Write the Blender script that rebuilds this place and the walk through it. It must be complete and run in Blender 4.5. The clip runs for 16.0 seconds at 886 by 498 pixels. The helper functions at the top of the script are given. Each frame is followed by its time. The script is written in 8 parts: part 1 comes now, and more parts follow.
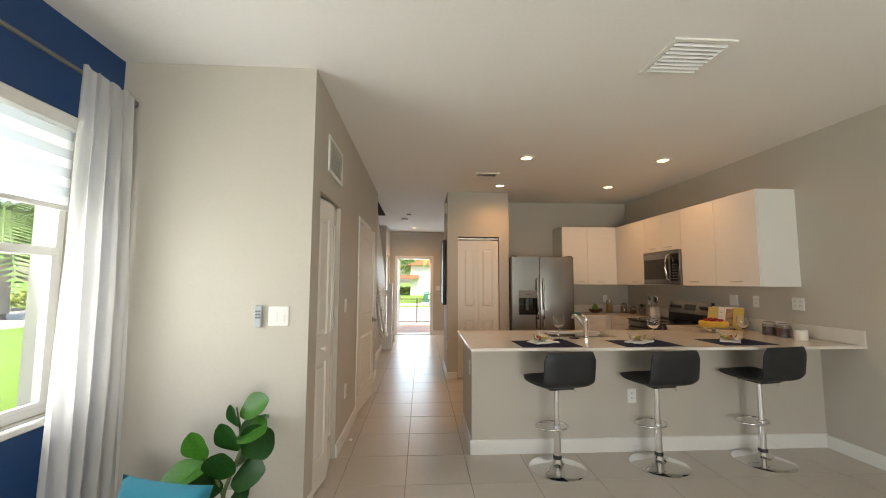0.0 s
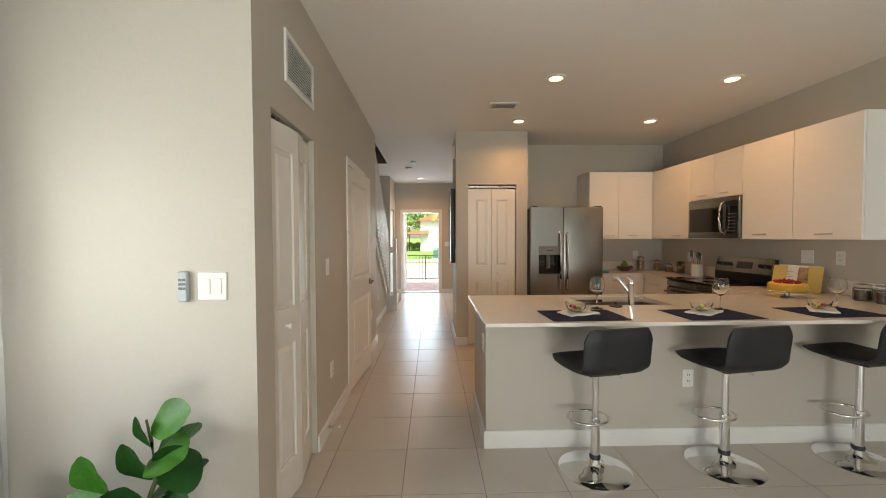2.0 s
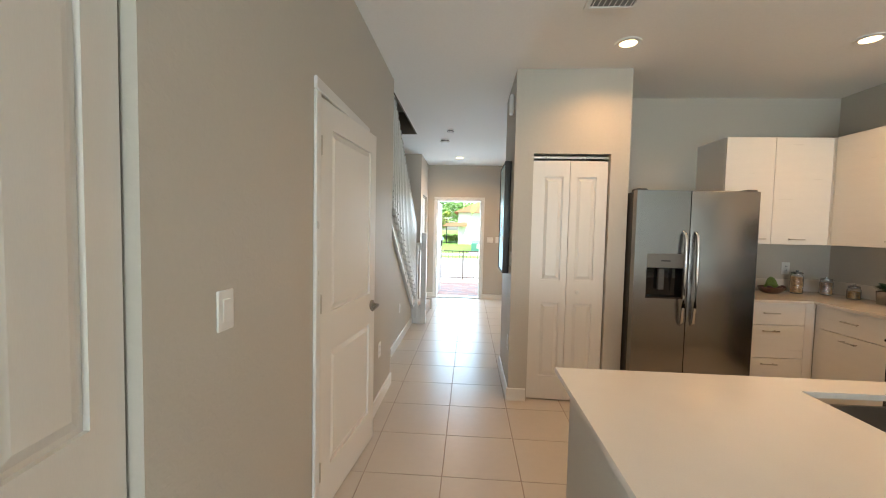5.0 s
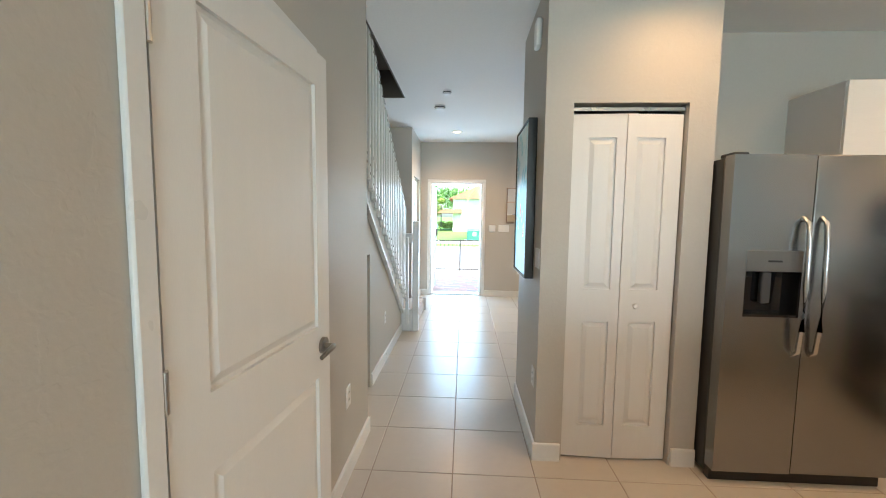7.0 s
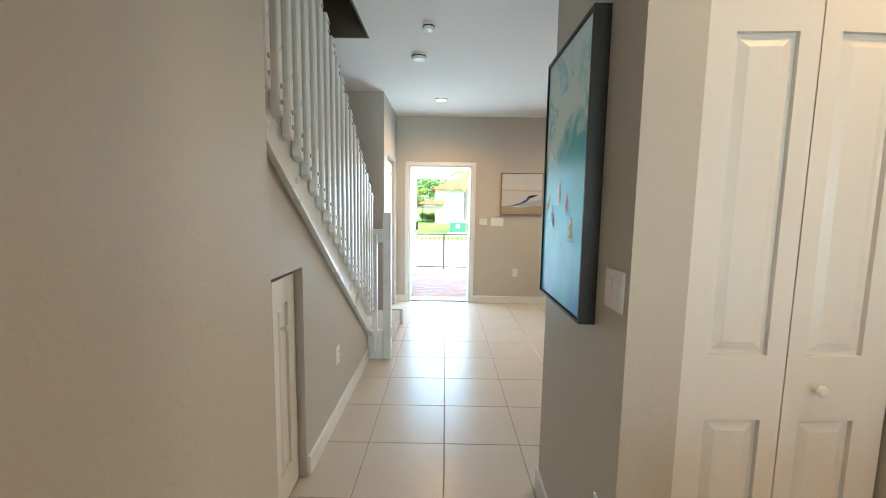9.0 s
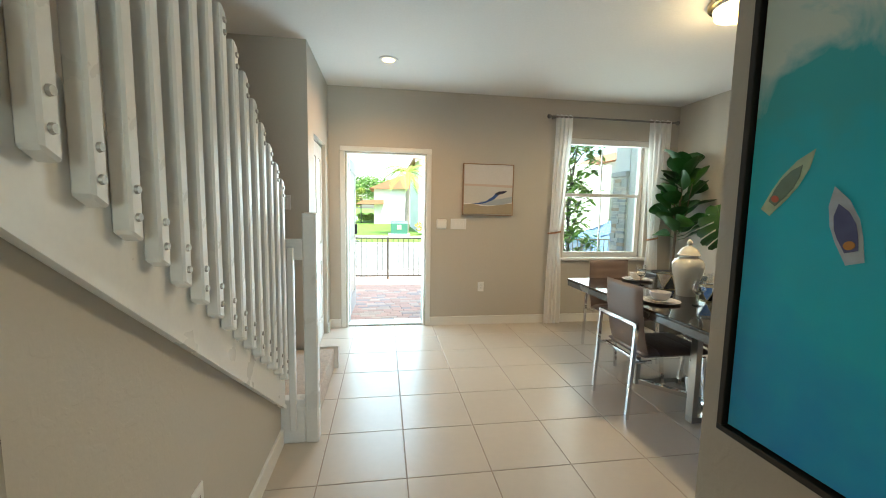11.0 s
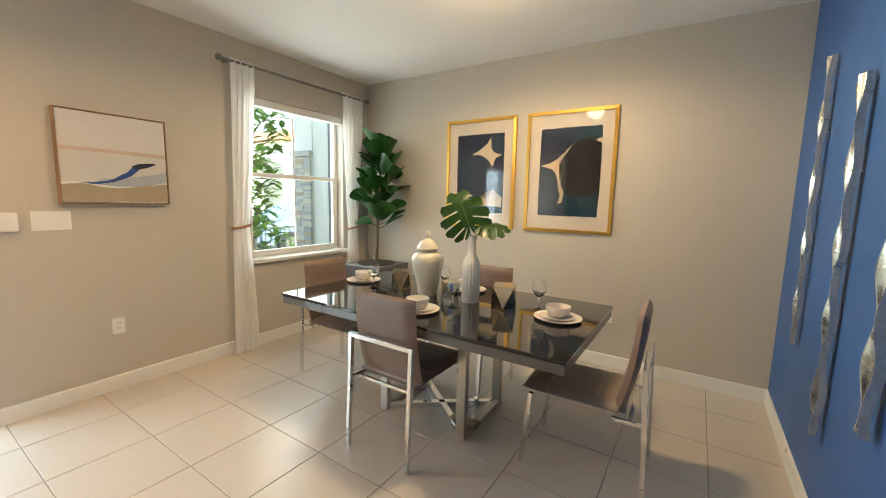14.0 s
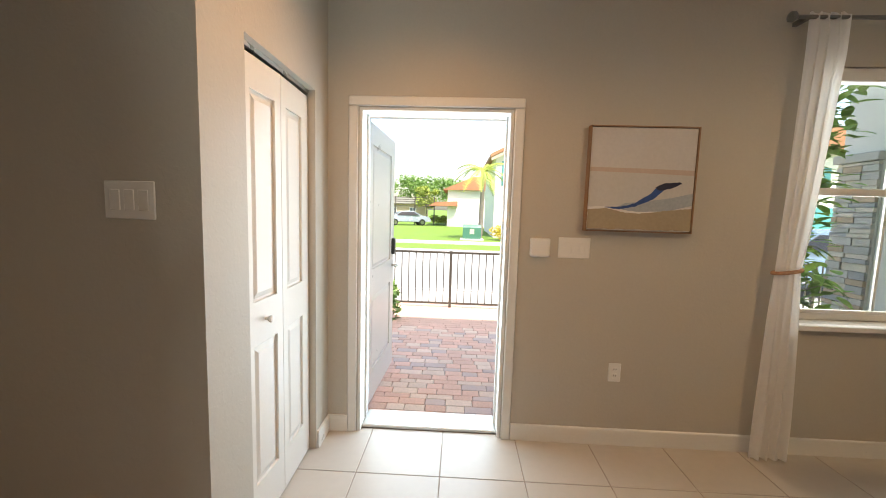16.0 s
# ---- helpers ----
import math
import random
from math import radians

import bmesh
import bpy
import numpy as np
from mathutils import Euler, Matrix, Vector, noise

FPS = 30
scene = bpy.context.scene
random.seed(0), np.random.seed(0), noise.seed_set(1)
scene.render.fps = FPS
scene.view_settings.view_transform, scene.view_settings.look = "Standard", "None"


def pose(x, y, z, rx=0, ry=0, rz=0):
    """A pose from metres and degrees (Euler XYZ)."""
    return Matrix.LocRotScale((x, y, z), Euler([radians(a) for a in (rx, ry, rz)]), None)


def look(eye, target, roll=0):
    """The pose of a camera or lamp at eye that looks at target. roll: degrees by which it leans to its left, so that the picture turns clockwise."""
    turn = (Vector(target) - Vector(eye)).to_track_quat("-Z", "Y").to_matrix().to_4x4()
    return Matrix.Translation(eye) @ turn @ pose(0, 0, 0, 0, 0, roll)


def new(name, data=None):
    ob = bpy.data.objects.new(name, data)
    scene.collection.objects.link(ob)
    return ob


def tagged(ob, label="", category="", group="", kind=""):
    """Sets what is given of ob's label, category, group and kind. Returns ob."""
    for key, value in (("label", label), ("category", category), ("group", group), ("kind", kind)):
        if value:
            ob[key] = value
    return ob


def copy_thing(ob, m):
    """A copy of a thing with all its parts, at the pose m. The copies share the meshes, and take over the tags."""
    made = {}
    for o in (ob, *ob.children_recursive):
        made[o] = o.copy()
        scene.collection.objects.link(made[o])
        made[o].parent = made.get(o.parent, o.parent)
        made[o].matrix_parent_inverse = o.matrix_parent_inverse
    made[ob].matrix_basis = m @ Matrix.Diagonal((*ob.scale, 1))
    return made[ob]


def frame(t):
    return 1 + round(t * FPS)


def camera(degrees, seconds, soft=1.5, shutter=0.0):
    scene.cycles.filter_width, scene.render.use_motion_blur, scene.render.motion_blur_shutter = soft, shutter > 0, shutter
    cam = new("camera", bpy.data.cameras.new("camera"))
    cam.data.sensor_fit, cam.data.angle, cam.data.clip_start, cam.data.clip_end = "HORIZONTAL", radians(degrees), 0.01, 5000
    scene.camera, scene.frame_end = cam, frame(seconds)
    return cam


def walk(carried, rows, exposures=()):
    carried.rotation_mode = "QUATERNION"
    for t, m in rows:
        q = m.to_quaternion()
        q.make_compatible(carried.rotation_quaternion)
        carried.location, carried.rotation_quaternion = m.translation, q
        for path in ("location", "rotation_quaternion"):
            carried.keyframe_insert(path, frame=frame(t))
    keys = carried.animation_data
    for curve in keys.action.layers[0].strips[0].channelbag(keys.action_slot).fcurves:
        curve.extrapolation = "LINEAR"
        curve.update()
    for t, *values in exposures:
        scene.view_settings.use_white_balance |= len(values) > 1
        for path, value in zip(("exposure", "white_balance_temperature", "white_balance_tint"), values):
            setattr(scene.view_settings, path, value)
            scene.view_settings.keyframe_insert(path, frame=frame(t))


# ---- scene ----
cam = camera(97.3, 16.0, soft=1.0)
PATH = [
    (0, (0.676, -0.096, 1.401), (0.786, 1.894, 1.57), 0.2),
    (0.5, (0.668, -0.021, 1.392), (0.746, 1.972, 1.532), -0.4),
    (1, (0.685, 0.147, 1.378), (0.785, 2.144, 1.43), -0.5),
    (1.5, (0.687, 0.403, 1.408), (0.795, 2.4, 1.38), -0.4),
    (2, (0.747, 0.657, 1.395), (0.804, 2.656, 1.337), -0.2),
    (2.5, (0.818, 0.935, 1.417), (0.82, 2.934, 1.357), 0.6),
    (3, (0.768, 1.195, 1.407), (0.76, 3.193, 1.336), 1.0),
    (3.5, (0.677, 1.477, 1.424), (0.655, 3.475, 1.347), 1.0),
    (4, (0.693, 1.761, 1.426), (0.614, 3.758, 1.342), 1.0),
    (4.2, (0.705, 1.897, 1.434), (0.608, 3.892, 1.344), 1.2),
    (6.5, (0.668, 3.141, 1.44), (0.509, 5.131, 1.308), 0.9),
    (7, (0.617, 3.414, 1.441), (0.513, 5.404, 1.274), 0.7),
    (7.5, (0.552, 3.686, 1.43), (0.511, 5.677, 1.244), 0.5),
    (8, (0.557, 3.972, 1.434), (0.529, 5.961, 1.224), 0.4),
    (8.2, (0.567, 4.098, 1.438), (0.546, 6.087, 1.222), 0.6),
    (10.3, (0.547, 5.434, 1.407), (0.547, 7.424, 1.212), 1.1),
    (10.5, (0.535, 5.54, 1.415), (0.581, 7.53, 1.217), 1.2),
    (11, (0.456, 5.869, 1.41), (0.754, 7.837, 1.207), 1.0),
    (11.5, (0.453, 6.114, 1.425), (1.112, 7.989, 1.202), 0.9),
    (12, (0.521, 6.368, 1.434), (1.578, 8.047, 1.179), 1.0),
    (12.5, (0.578, 6.532, 1.438), (1.971, 7.941, 1.163), 1.1),
    (13, (0.551, 6.696, 1.44), (2.181, 7.822, 1.165), 1.1),
    (13.5, (0.54, 6.838, 1.43), (2.253, 7.835, 1.163), 1.0),
    (14, (0.618, 7.036, 1.43), (2.281, 8.117, 1.176), 1.3),
    (14.5, (0.687, 7.263, 1.45), (2.123, 8.635, 1.215), 1.6),
    (15, (0.677, 7.567, 1.447), (1.747, 9.241, 1.219), 1.6),
    (15.5, (0.657, 7.857, 1.449), (1.223, 9.763, 1.234), 1.5),
    (16, (0.638, 8.103, 1.444), (0.559, 10.091, 1.243), 1.7),
]
EXPOSURES = [(0.0, 1.66, 7050, 12), (3.0, 1.84, 6750, 11), (4.0, 2.05, 6400, 8), (7.0, 2.47, 5400, 0), (8.0, 2.43, 5350, -1), (10.5, 2.24, 6450, 1), (11.0, 2.12, 6200, -4), (11.5, 1.95, 6500, 0), (12.5, 1.85, 6500, 2), (13.5, 2.32, 6700, 1), (14.0, 2.45, 6600, 2), (14.5, 2.36, 6000, -3), (15.0, 2.0, 5950, -3), (15.5, 1.65, 6800, 8), (16.0, 1.65, 7000, 10)]
walk(cam, [(t, look(eye, target, roll)) for t, eye, target, roll in PATH], EXPOSURES)

# ---- world, sun, large lights ----
world = bpy.data.worlds.new("world")
scene.world = world
world.use_nodes = True
_nt = world.node_tree
_sky = _nt.nodes.new("ShaderNodeTexSky")
_sky.sky_type = 'NISHITA'
_sky.sun_disc = False
_sky.sun_elevation = radians(62)
_sky.sun_rotation = radians(150)
_sky.air_density = 1.2
_sky.dust_density = 2.5
_nt.links.new(_sky.outputs[0], _nt.nodes["Background"].inputs[0])
_nt.nodes["Background"].inputs[1].default_value = 0.15

sun_data = bpy.data.lights.new("sun", 'SUN')
sun_data.energy = 3.2
sun_data.angle = radians(0.53)
sun_data.color = (1.0, 0.95, 0.87)
sun = new("sun", sun_data)
sun.matrix_world = look((1.5, -2.6, 5.6), (0, 0, 0))


def area_lamp(name, eye, target, sx, sy, watts, color, spread=180):
    d = bpy.data.lights.new(name, 'AREA')
    d.shape, d.size, d.size_y, d.energy, d.color = 'RECTANGLE', sx, sy, watts, color
    d.spread = radians(spread)
    ob = new(name, d)
    ob.matrix_world = look(eye, target)
    return ob


def spot_lamp(name, at, watts, color, cone=140, size=0.06, blend=0.9):
    d = bpy.data.lights.new(name, 'SPOT')
    d.energy, d.color, d.spot_size, d.spot_blend, d.shadow_soft_size = watts, color, radians(cone), blend, size
    ob = new(name, d)
    ob.matrix_world = look(at, (at[0], at[1] + 0.001, 0))
    return ob


DAY = (0.93, 0.97, 1.0)
WARM = (1.0, 0.52, 0.21)
area_lamp("sky_light_patio_door", (1.8, -4.05, 1.05), (1.8, -1.0, 3.0), 2.1, 1.95, 32, DAY, 125)
area_lamp("sky_light_side_window", (-1.42, 1.23, 1.45), (2.4, 1.0, 2.3), 1.5, 1.35, 16, DAY)
area_lamp("sky_light_front_door", (0.48, 10.72, 1.05), (0.48, 5.0, 0.6), 0.86, 1.95, 8.5, (0.66, 0.85, 1.0))
area_lamp("sky_light_front_window", (3.22, 10.72, 1.58), (3.0, 6.0, 1.2), 1.0, 1.4, 5.5, DAY)
CANS = [(1.811, 3.995), (3.337, 3.982), (1.766, 5.223), (3.309, 5.201), (0.49, 9.60)]
for cx, cy in CANS:
    spot_lamp("can_light_bulb", (cx, cy, 2.735), 18 if cy > 9 else 9.5, WARM, 155)
_d = bpy.data.lights.new("ring_lamp_bulb", 'POINT')
_d.energy, _d.color, _d.shadow_soft_size = 2.2, (1.0, 0.66, 0.36), 0.10
new("ring_lamp_bulb", _d).location = (2.69, 8.165, 2.52)
spot_lamp("ring_lamp_downlight", (2.69, 8.165, 2.64), 20, (1.0, 0.71, 0.43), 178, 0.12, 0.38)

# ---- materials ----
def material(name, color, rough=0.5, metal=0.0, vary=0.06, scale=3.0, fine=60.0, bump=0.0, bump_scale=120.0, rough_vary=0.08,
             coat=0.0, random_tint=0.0, spec=0.5, sheen=0.0, stretch=None, trans=0.0, sub=0.0, world_space=False, splat=0.0):
    """A surface with broad and fine variation of colour and gloss, and fine relief."""
    m = bpy.data.materials.new(name)
    m.use_nodes = True
    nt = m.node_tree
    b = nt.nodes["Principled BSDF"]
    L = nt.links.new
    tc = nt.nodes.new("ShaderNodeTexCoord")
    src = tc.outputs["Object"]
    if world_space:
        src = nt.nodes.new("ShaderNodeNewGeometry").outputs["Position"]
    if stretch:
        mp = nt.nodes.new("ShaderNodeMapping")
        mp.inputs["Scale"].default_value = stretch
        L(src, mp.inputs[0])
        src = mp.outputs[0]
    n1 = nt.nodes.new("ShaderNodeTexNoise")
    n1.inputs["Scale"].default_value, n1.inputs["Detail"].default_value = scale, 4
    n2 = nt.nodes.new("ShaderNodeTexNoise")
    n2.inputs["Scale"].default_value, n2.inputs["Detail"].default_value = fine, 3
    L(src, n1.inputs["Vector"]), L(src, n2.inputs["Vector"])
    add = nt.nodes.new("ShaderNodeMath")
    add.operation = 'ADD'
    L(n1.outputs["Fac"], add.inputs[0]), L(n2.outputs["Fac"], add.inputs[1])
    last = add.outputs[0]
    lo, hi = 0.55, 1.45
    if random_tint:
        oi = nt.nodes.new("ShaderNodeObjectInfo")
        mu = nt.nodes.new("ShaderNodeMath")
        mu.operation = 'MULTIPLY_ADD'
        mu.inputs[1].default_value = random_tint
        L(oi.outputs["Random"], mu.inputs[0]), L(last, mu.inputs[2])
        last, hi = mu.outputs[0], 1.45 + random_tint
    ramp = nt.nodes.new("ShaderNodeMapRange")
    ramp.inputs["From Min"].default_value, ramp.inputs["From Max"].default_value = lo, hi
    ramp.inputs["To Min"].default_value, ramp.inputs["To Max"].default_value = 1 - vary, 1 + vary
    L(last, ramp.inputs["Value"])
    mix = nt.nodes.new("ShaderNodeVectorMath")
    mix.operation = 'SCALE'
    mix.inputs[0].default_value = color
    L(ramp.outputs[0], mix.inputs["Scale"])
    L(mix.outputs[0], b.inputs["Base Color"])
    rr = nt.nodes.new("ShaderNodeMapRange")
    rr.inputs["From Min"].default_value, rr.inputs["From Max"].default_value = 0.3, 0.7
    rr.inputs["To Min"].default_value, rr.inputs["To Max"].default_value = max(0, rough - rough_vary), min(1, rough + rough_vary)
    L(n1.outputs["Fac"], rr.inputs["Value"])
    L(rr.outputs[0], b.inputs["Roughness"])
    b.inputs["Metallic"].default_value = metal
    b.inputs["Specular IOR Level"].default_value = spec
    b.inputs["Coat Weight"].default_value = coat
    b.inputs["Coat Roughness"].default_value = 0.05
    b.inputs["Sheen Weight"].default_value = sheen
    b.inputs["Transmission Weight"].default_value = trans
    if sub:
        b.inputs["Subsurface Weight"].default_value = sub
    if bump:
        n3 = nt.nodes.new("ShaderNodeTexNoise")
        n3.inputs["Scale"].default_value, n3.inputs["Detail"].default_value = bump_scale, 3
        L(src, n3.inputs["Vector"])
        bp = nt.nodes.new("ShaderNodeBump")
        bp.inputs["Strength"].default_value, bp.inputs["Distance"].default_value = bump, 0.004
        L(n3.outputs["Fac"], bp.inputs["Height"])
        L(bp.outputs[0], b.inputs["Normal"])
        if splat:
            # flattened splatters of plaster
            n4 = nt.nodes.new("ShaderNodeTexNoise")
            n4.inputs["Scale"].default_value, n4.inputs["Detail"].default_value, n4.inputs["Distortion"].default_value = 24, 2.5, 0.6
            L(src, n4.inputs["Vector"])
            r4 = nt.nodes.new("ShaderNodeMapRange")
            r4.inputs["From Min"].default_value, r4.inputs["From Max"].default_value = 0.53, 0.60
            L(n4.outputs["Fac"], r4.inputs["Value"])
            b4 = nt.nodes.new("ShaderNodeBump")
            b4.inputs["Strength"].default_value, b4.inputs["Distance"].default_value = splat, 0.0016
            L(r4.outputs[0], b4.inputs["Height"])
            L(bp.outputs[0], b4.inputs["Normal"])
            L(b4.outputs[0], b.inputs["Normal"])
    return m


def glow(name, color, strength):
    m = bpy.data.materials.new(name)
    m.use_nodes = True
    b = m.node_tree.nodes["Principled BSDF"]
    b.inputs["Base Color"].default_value = (*color, 1)
    b.inputs["Emission Color"].default_value = (*color, 1)
    b.inputs["Emission Strength"].default_value = strength
    return m


def glass(name, color=(1, 1, 1), rough=0.0, ior=1.45, thin=False):
    m = bpy.data.materials.new(name)
    m.use_nodes = True
    nt = m.node_tree
    b = nt.nodes["Principled BSDF"]
    b.inputs["Base Color"].default_value = (*color, 1)
    b.inputs["Roughness"].default_value = rough
    b.inputs["Transmission Weight"].default_value = 1.0
    b.inputs["IOR"].default_value = ior
    if thin:
        out = nt.nodes["Material Output"]
        tr = nt.nodes.new("ShaderNodeBsdfTransparent")
        tr.inputs[0].default_value = (*color, 1)
        gl = nt.nodes.new("ShaderNodeBsdfGlossy")
        gl.inputs["Roughness"].default_value = 0.02
        lw = nt.nodes.new("ShaderNodeLayerWeight")
        lw.inputs["Blend"].default_value = 0.5
        pw = nt.nodes.new("ShaderNodeMath")
        pw.operation = 'POWER'
        pw.inputs[1].default_value = 4.0
        ad = nt.nodes.new("ShaderNodeMath")
        ad.operation = 'MULTIPLY_ADD'
        ad.inputs[1].default_value, ad.inputs[2].default_value = 0.55, 0.035
        mx = nt.nodes.new("ShaderNodeMixShader")
        nt.links.new(lw.outputs["Facing"], pw.inputs[0])
        nt.links.new(pw.outputs[0], ad.inputs[0])
        nt.links.new(ad.outputs[0], mx.inputs[0])
        nt.links.new(tr.outputs[0], mx.inputs[1])
        nt.links.new(gl.outputs[0], mx.inputs[2])
        nt.links.new(mx.outputs[0], out.inputs[0])
    return m


WALL = material("wall_paint_greige", (0.50, 0.465, 0.405), 0.55, vary=0.03, scale=1.2, bump=0.12, bump_scale=90, splat=0.14)
CEIL = material("ceiling_paint_white", (0.80, 0.785, 0.755), 0.8, vary=0.03, scale=1.0, bump=0.3, bump_scale=70, splat=0.12)
BLUE = material("wall_paint_blue", (0.035, 0.115, 0.34), 0.5, vary=0.05, scale=1.5, bump=0.15, bump_scale=90)
NAVYW = material("wall_paint_navy", (0.004, 0.045, 0.165), 0.5, vary=0.05, scale=1.5, bump=0.15, bump_scale=90)
TRIM = material("trim_paint_white", (0.74, 0.73, 0.70), 0.35, vary=0.03, scale=5, bump=0.03)
DOORW = material("door_paint_white", (0.74, 0.715, 0.67), 0.38, vary=0.03, scale=4, bump=0.06, bump_scale=60, stretch=(6, 6, 1))
TILE = material("floor_tile_beige", (0.54, 0.49, 0.43), 0.30, vary=0.05, scale=2.5, fine=22, random_tint=0.35, rough_vary=0.015, world_space=True)
GROUT = material("grout_brown", (0.33, 0.265, 0.21), 0.9, vary=0.2, scale=12)
CARPET = material("carpet_beige", (0.46, 0.39, 0.33), 0.95, vary=0.35, scale=40, fine=220, bump=1.0, bump_scale=260, sheen=0.3)
QUARTZ = material("quartz_countertop_cream", (0.70, 0.655, 0.59), 0.12, vary=0.03, scale=8, fine=200, rough_vary=0.03)
CABW = material("cabinet_laminate_white", (0.74, 0.715, 0.67), 0.35, vary=0.03, scale=3, fine=30, stretch=(1, 1, 8))
CABS = material("cabinet_side_white", (0.74, 0.72, 0.69), 0.4, vary=0.02)
STEEL = material("brushed_stainless_steel", (0.30, 0.298, 0.292), 0.26, 1.0, vary=0.012, scale=1.0, fine=300, stretch=(1, 1, 0.15), rough_vary=0.015)
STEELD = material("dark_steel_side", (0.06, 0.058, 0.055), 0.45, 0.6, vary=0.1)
CHROME = material("chrome", (0.80, 0.80, 0.80), 0.06, 1.0, vary=0.02, rough_vary=0.03)
NICKEL = material("satin_nickel", (0.55, 0.52, 0.47), 0.30, 1.0, vary=0.05)
BLACKG = material("black_glass", (0.008, 0.008, 0.009), 0.06, vary=0.1, rough_vary=0.03)
BLACKP = material("black_plastic", (0.015, 0.015, 0.016), 0.4, vary=0.1)
LEATHB = material("charcoal_leatherette", (0.011, 0.013, 0.015), 0.48, vary=0.12, scale=8, fine=150, bump=0.25, bump_scale=300)
TAUPE = material("taupe_leather", (0.20, 0.145, 0.12), 0.38, vary=0.10, scale=6, fine=140, bump=0.25, bump_scale=280)
WHITEP = material("white_plastic", (0.78, 0.77, 0.74), 0.35, vary=0.02)
CERAM = material("white_ceramic", (0.74, 0.70, 0.64), 0.22, vary=0.03, coat=0.3)
GLASS = glass("clear_glass", (0.97, 0.98, 0.97))
PANE = glass("window_pane_glass", (0.96, 0.98, 0.97), thin=True)
# near-black colour painted in for shade in slots and behind the hall door
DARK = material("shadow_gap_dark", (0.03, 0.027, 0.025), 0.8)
CANGLOW = glow("lamp_diffuser_warm", (1.0, 0.70, 0.34), 2.4)

# ---- mesh helpers ----
def box(bm, lo, hi, bevel=0.0, m=None, seg=1):
    """An upright block from corner lo to corner hi, its edges rounded by bevel."""
    r = bmesh.ops.create_cube(bm, size=1)
    vs = r["verts"]
    for v in vs:
        v.co = Vector([lo[i] + (v.co[i] + 0.5) * (hi[i] - lo[i]) for i in range(3)])
    if bevel:
        es = list({e for v in vs for e in v.link_edges})
        b = bmesh.ops.bevel(bm, geom=es, offset=bevel, segments=seg, affect='EDGES', profile=0.5)
        vs = list({v for f in b["faces"] for v in f.verts} | {v for v in vs if v.is_valid})
    if m is not None:
        bmesh.ops.transform(bm, matrix=m, verts=vs)
    return vs


def cyl(bm, a, b, r0, r1=None, n=20, caps=True):
    """A round bar from a to b."""
    a, b = Vector(a), Vector(b)
    d = b - a
    q = d.to_track_quat('Z', 'Y').to_matrix().to_4x4()
    r = bmesh.ops.create_cone(bm, cap_ends=caps, segments=n, radius1=r0, radius2=r0 if r1 is None else r1, depth=d.length)
    bmesh.ops.transform(bm, matrix=Matrix.Translation((a + b) / 2) @ q, verts=r["verts"])
    return r["verts"]


def lathe(bm, prof, at=(0, 0, 0), n=32, flute=0.0, flutes=0):
    """Turns the profile of (radius, height) round the upright axis."""
    rings = []
    for r, z in prof:
        ring = []
        for i in range(n):
            a = 2 * math.pi * i / n
            k = r * (1 + flute * math.cos(flutes * a)) if flutes else r
            ring.append(bm.verts.new((at[0] + k * math.cos(a), at[1] + k * math.sin(a), at[2] + z)))
        rings.append(ring)
    for p, q in zip(rings, rings[1:]):
        for i in range(n):
            bm.faces.new((p[i], p[(i + 1) % n], q[(i + 1) % n], q[i]))
    if prof[0][0] > 1e-4:
        bm.faces.new(rings[0][::-1])
    if prof[-1][0] > 1e-4:
        bm.faces.new(rings[-1])


def tube(bm, pts, r, n=10, closed=False):
    """A round tube along points."""
    pts = [Vector(p) for p in pts]
    rings, k = [], len(pts)
    for i, p in enumerate(pts):
        a = pts[(i - 1) % k] if closed or i else p
        b = pts[(i + 1) % k] if closed or i < k - 1 else p
        q = (b - a).to_track_quat('Z', 'Y').to_matrix()
        rr = r[i] if isinstance(r, (list, tuple)) else r
        rings.append([bm.verts.new(p + q @ Vector((rr * math.cos(2 * math.pi * j / n), rr * math.sin(2 * math.pi * j / n), 0))) for j in range(n)])
    pairs = list(zip(rings, rings[1:])) + ([(rings[-1], rings[0])] if closed else [])
    for p, q in pairs:
        for j in range(n):
            bm.faces.new((p[j], p[(j + 1) % n], q[(j + 1) % n], q[j]))
    if not closed:
        bm.faces.new(rings[0][::-1]), bm.faces.new(rings[-1])


def prism(bm, pts, axis, a, b):
    """A plate with the outline pts (two coordinates), from a to b along axis."""
    def full(p, h):
        c = list(p)
        c.insert(axis, h)
        return bm.verts.new(c)
    lo, hi = [full(p, a) for p in pts], [full(p, b) for p in pts]
    bm.faces.new(lo), bm.faces.new(hi)
    for i in range(len(pts)):
        j = (i + 1) % len(pts)
        bm.faces.new((lo[i], lo[j], hi[j], hi[i]))


def part(name, bm, mat, parent=None, label="", smooth=False, m=None):
    """Links the bmesh as one mesh object, under its thing if one is given."""
    bmesh.ops.recalc_face_normals(bm, faces=bm.faces)
    me = bpy.data.meshes.new(name)
    bm.to_mesh(me)
    bm.free()
    me.materials.append(mat)
    if smooth:
        me.polygons.foreach_set("use_smooth", [True] * len(me.polygons))
        try:
            me.set_sharp_from_angle(angle=radians(38))
        except AttributeError:
            pass
    ob = new(name, me)
    if parent:
        ob.parent = parent
    if m is not None:
        ob.matrix_basis = m
    if label:
        ob["label"] = label
    return ob


def block(name, lo, hi, mat, parent=None, bevel=0.0, label="", m=None, seg=1):
    bm = bmesh.new()
    box(bm, lo, hi, bevel, seg=seg)
    return part(name, bm, mat, parent, label, m=m, smooth=bevel > 0)


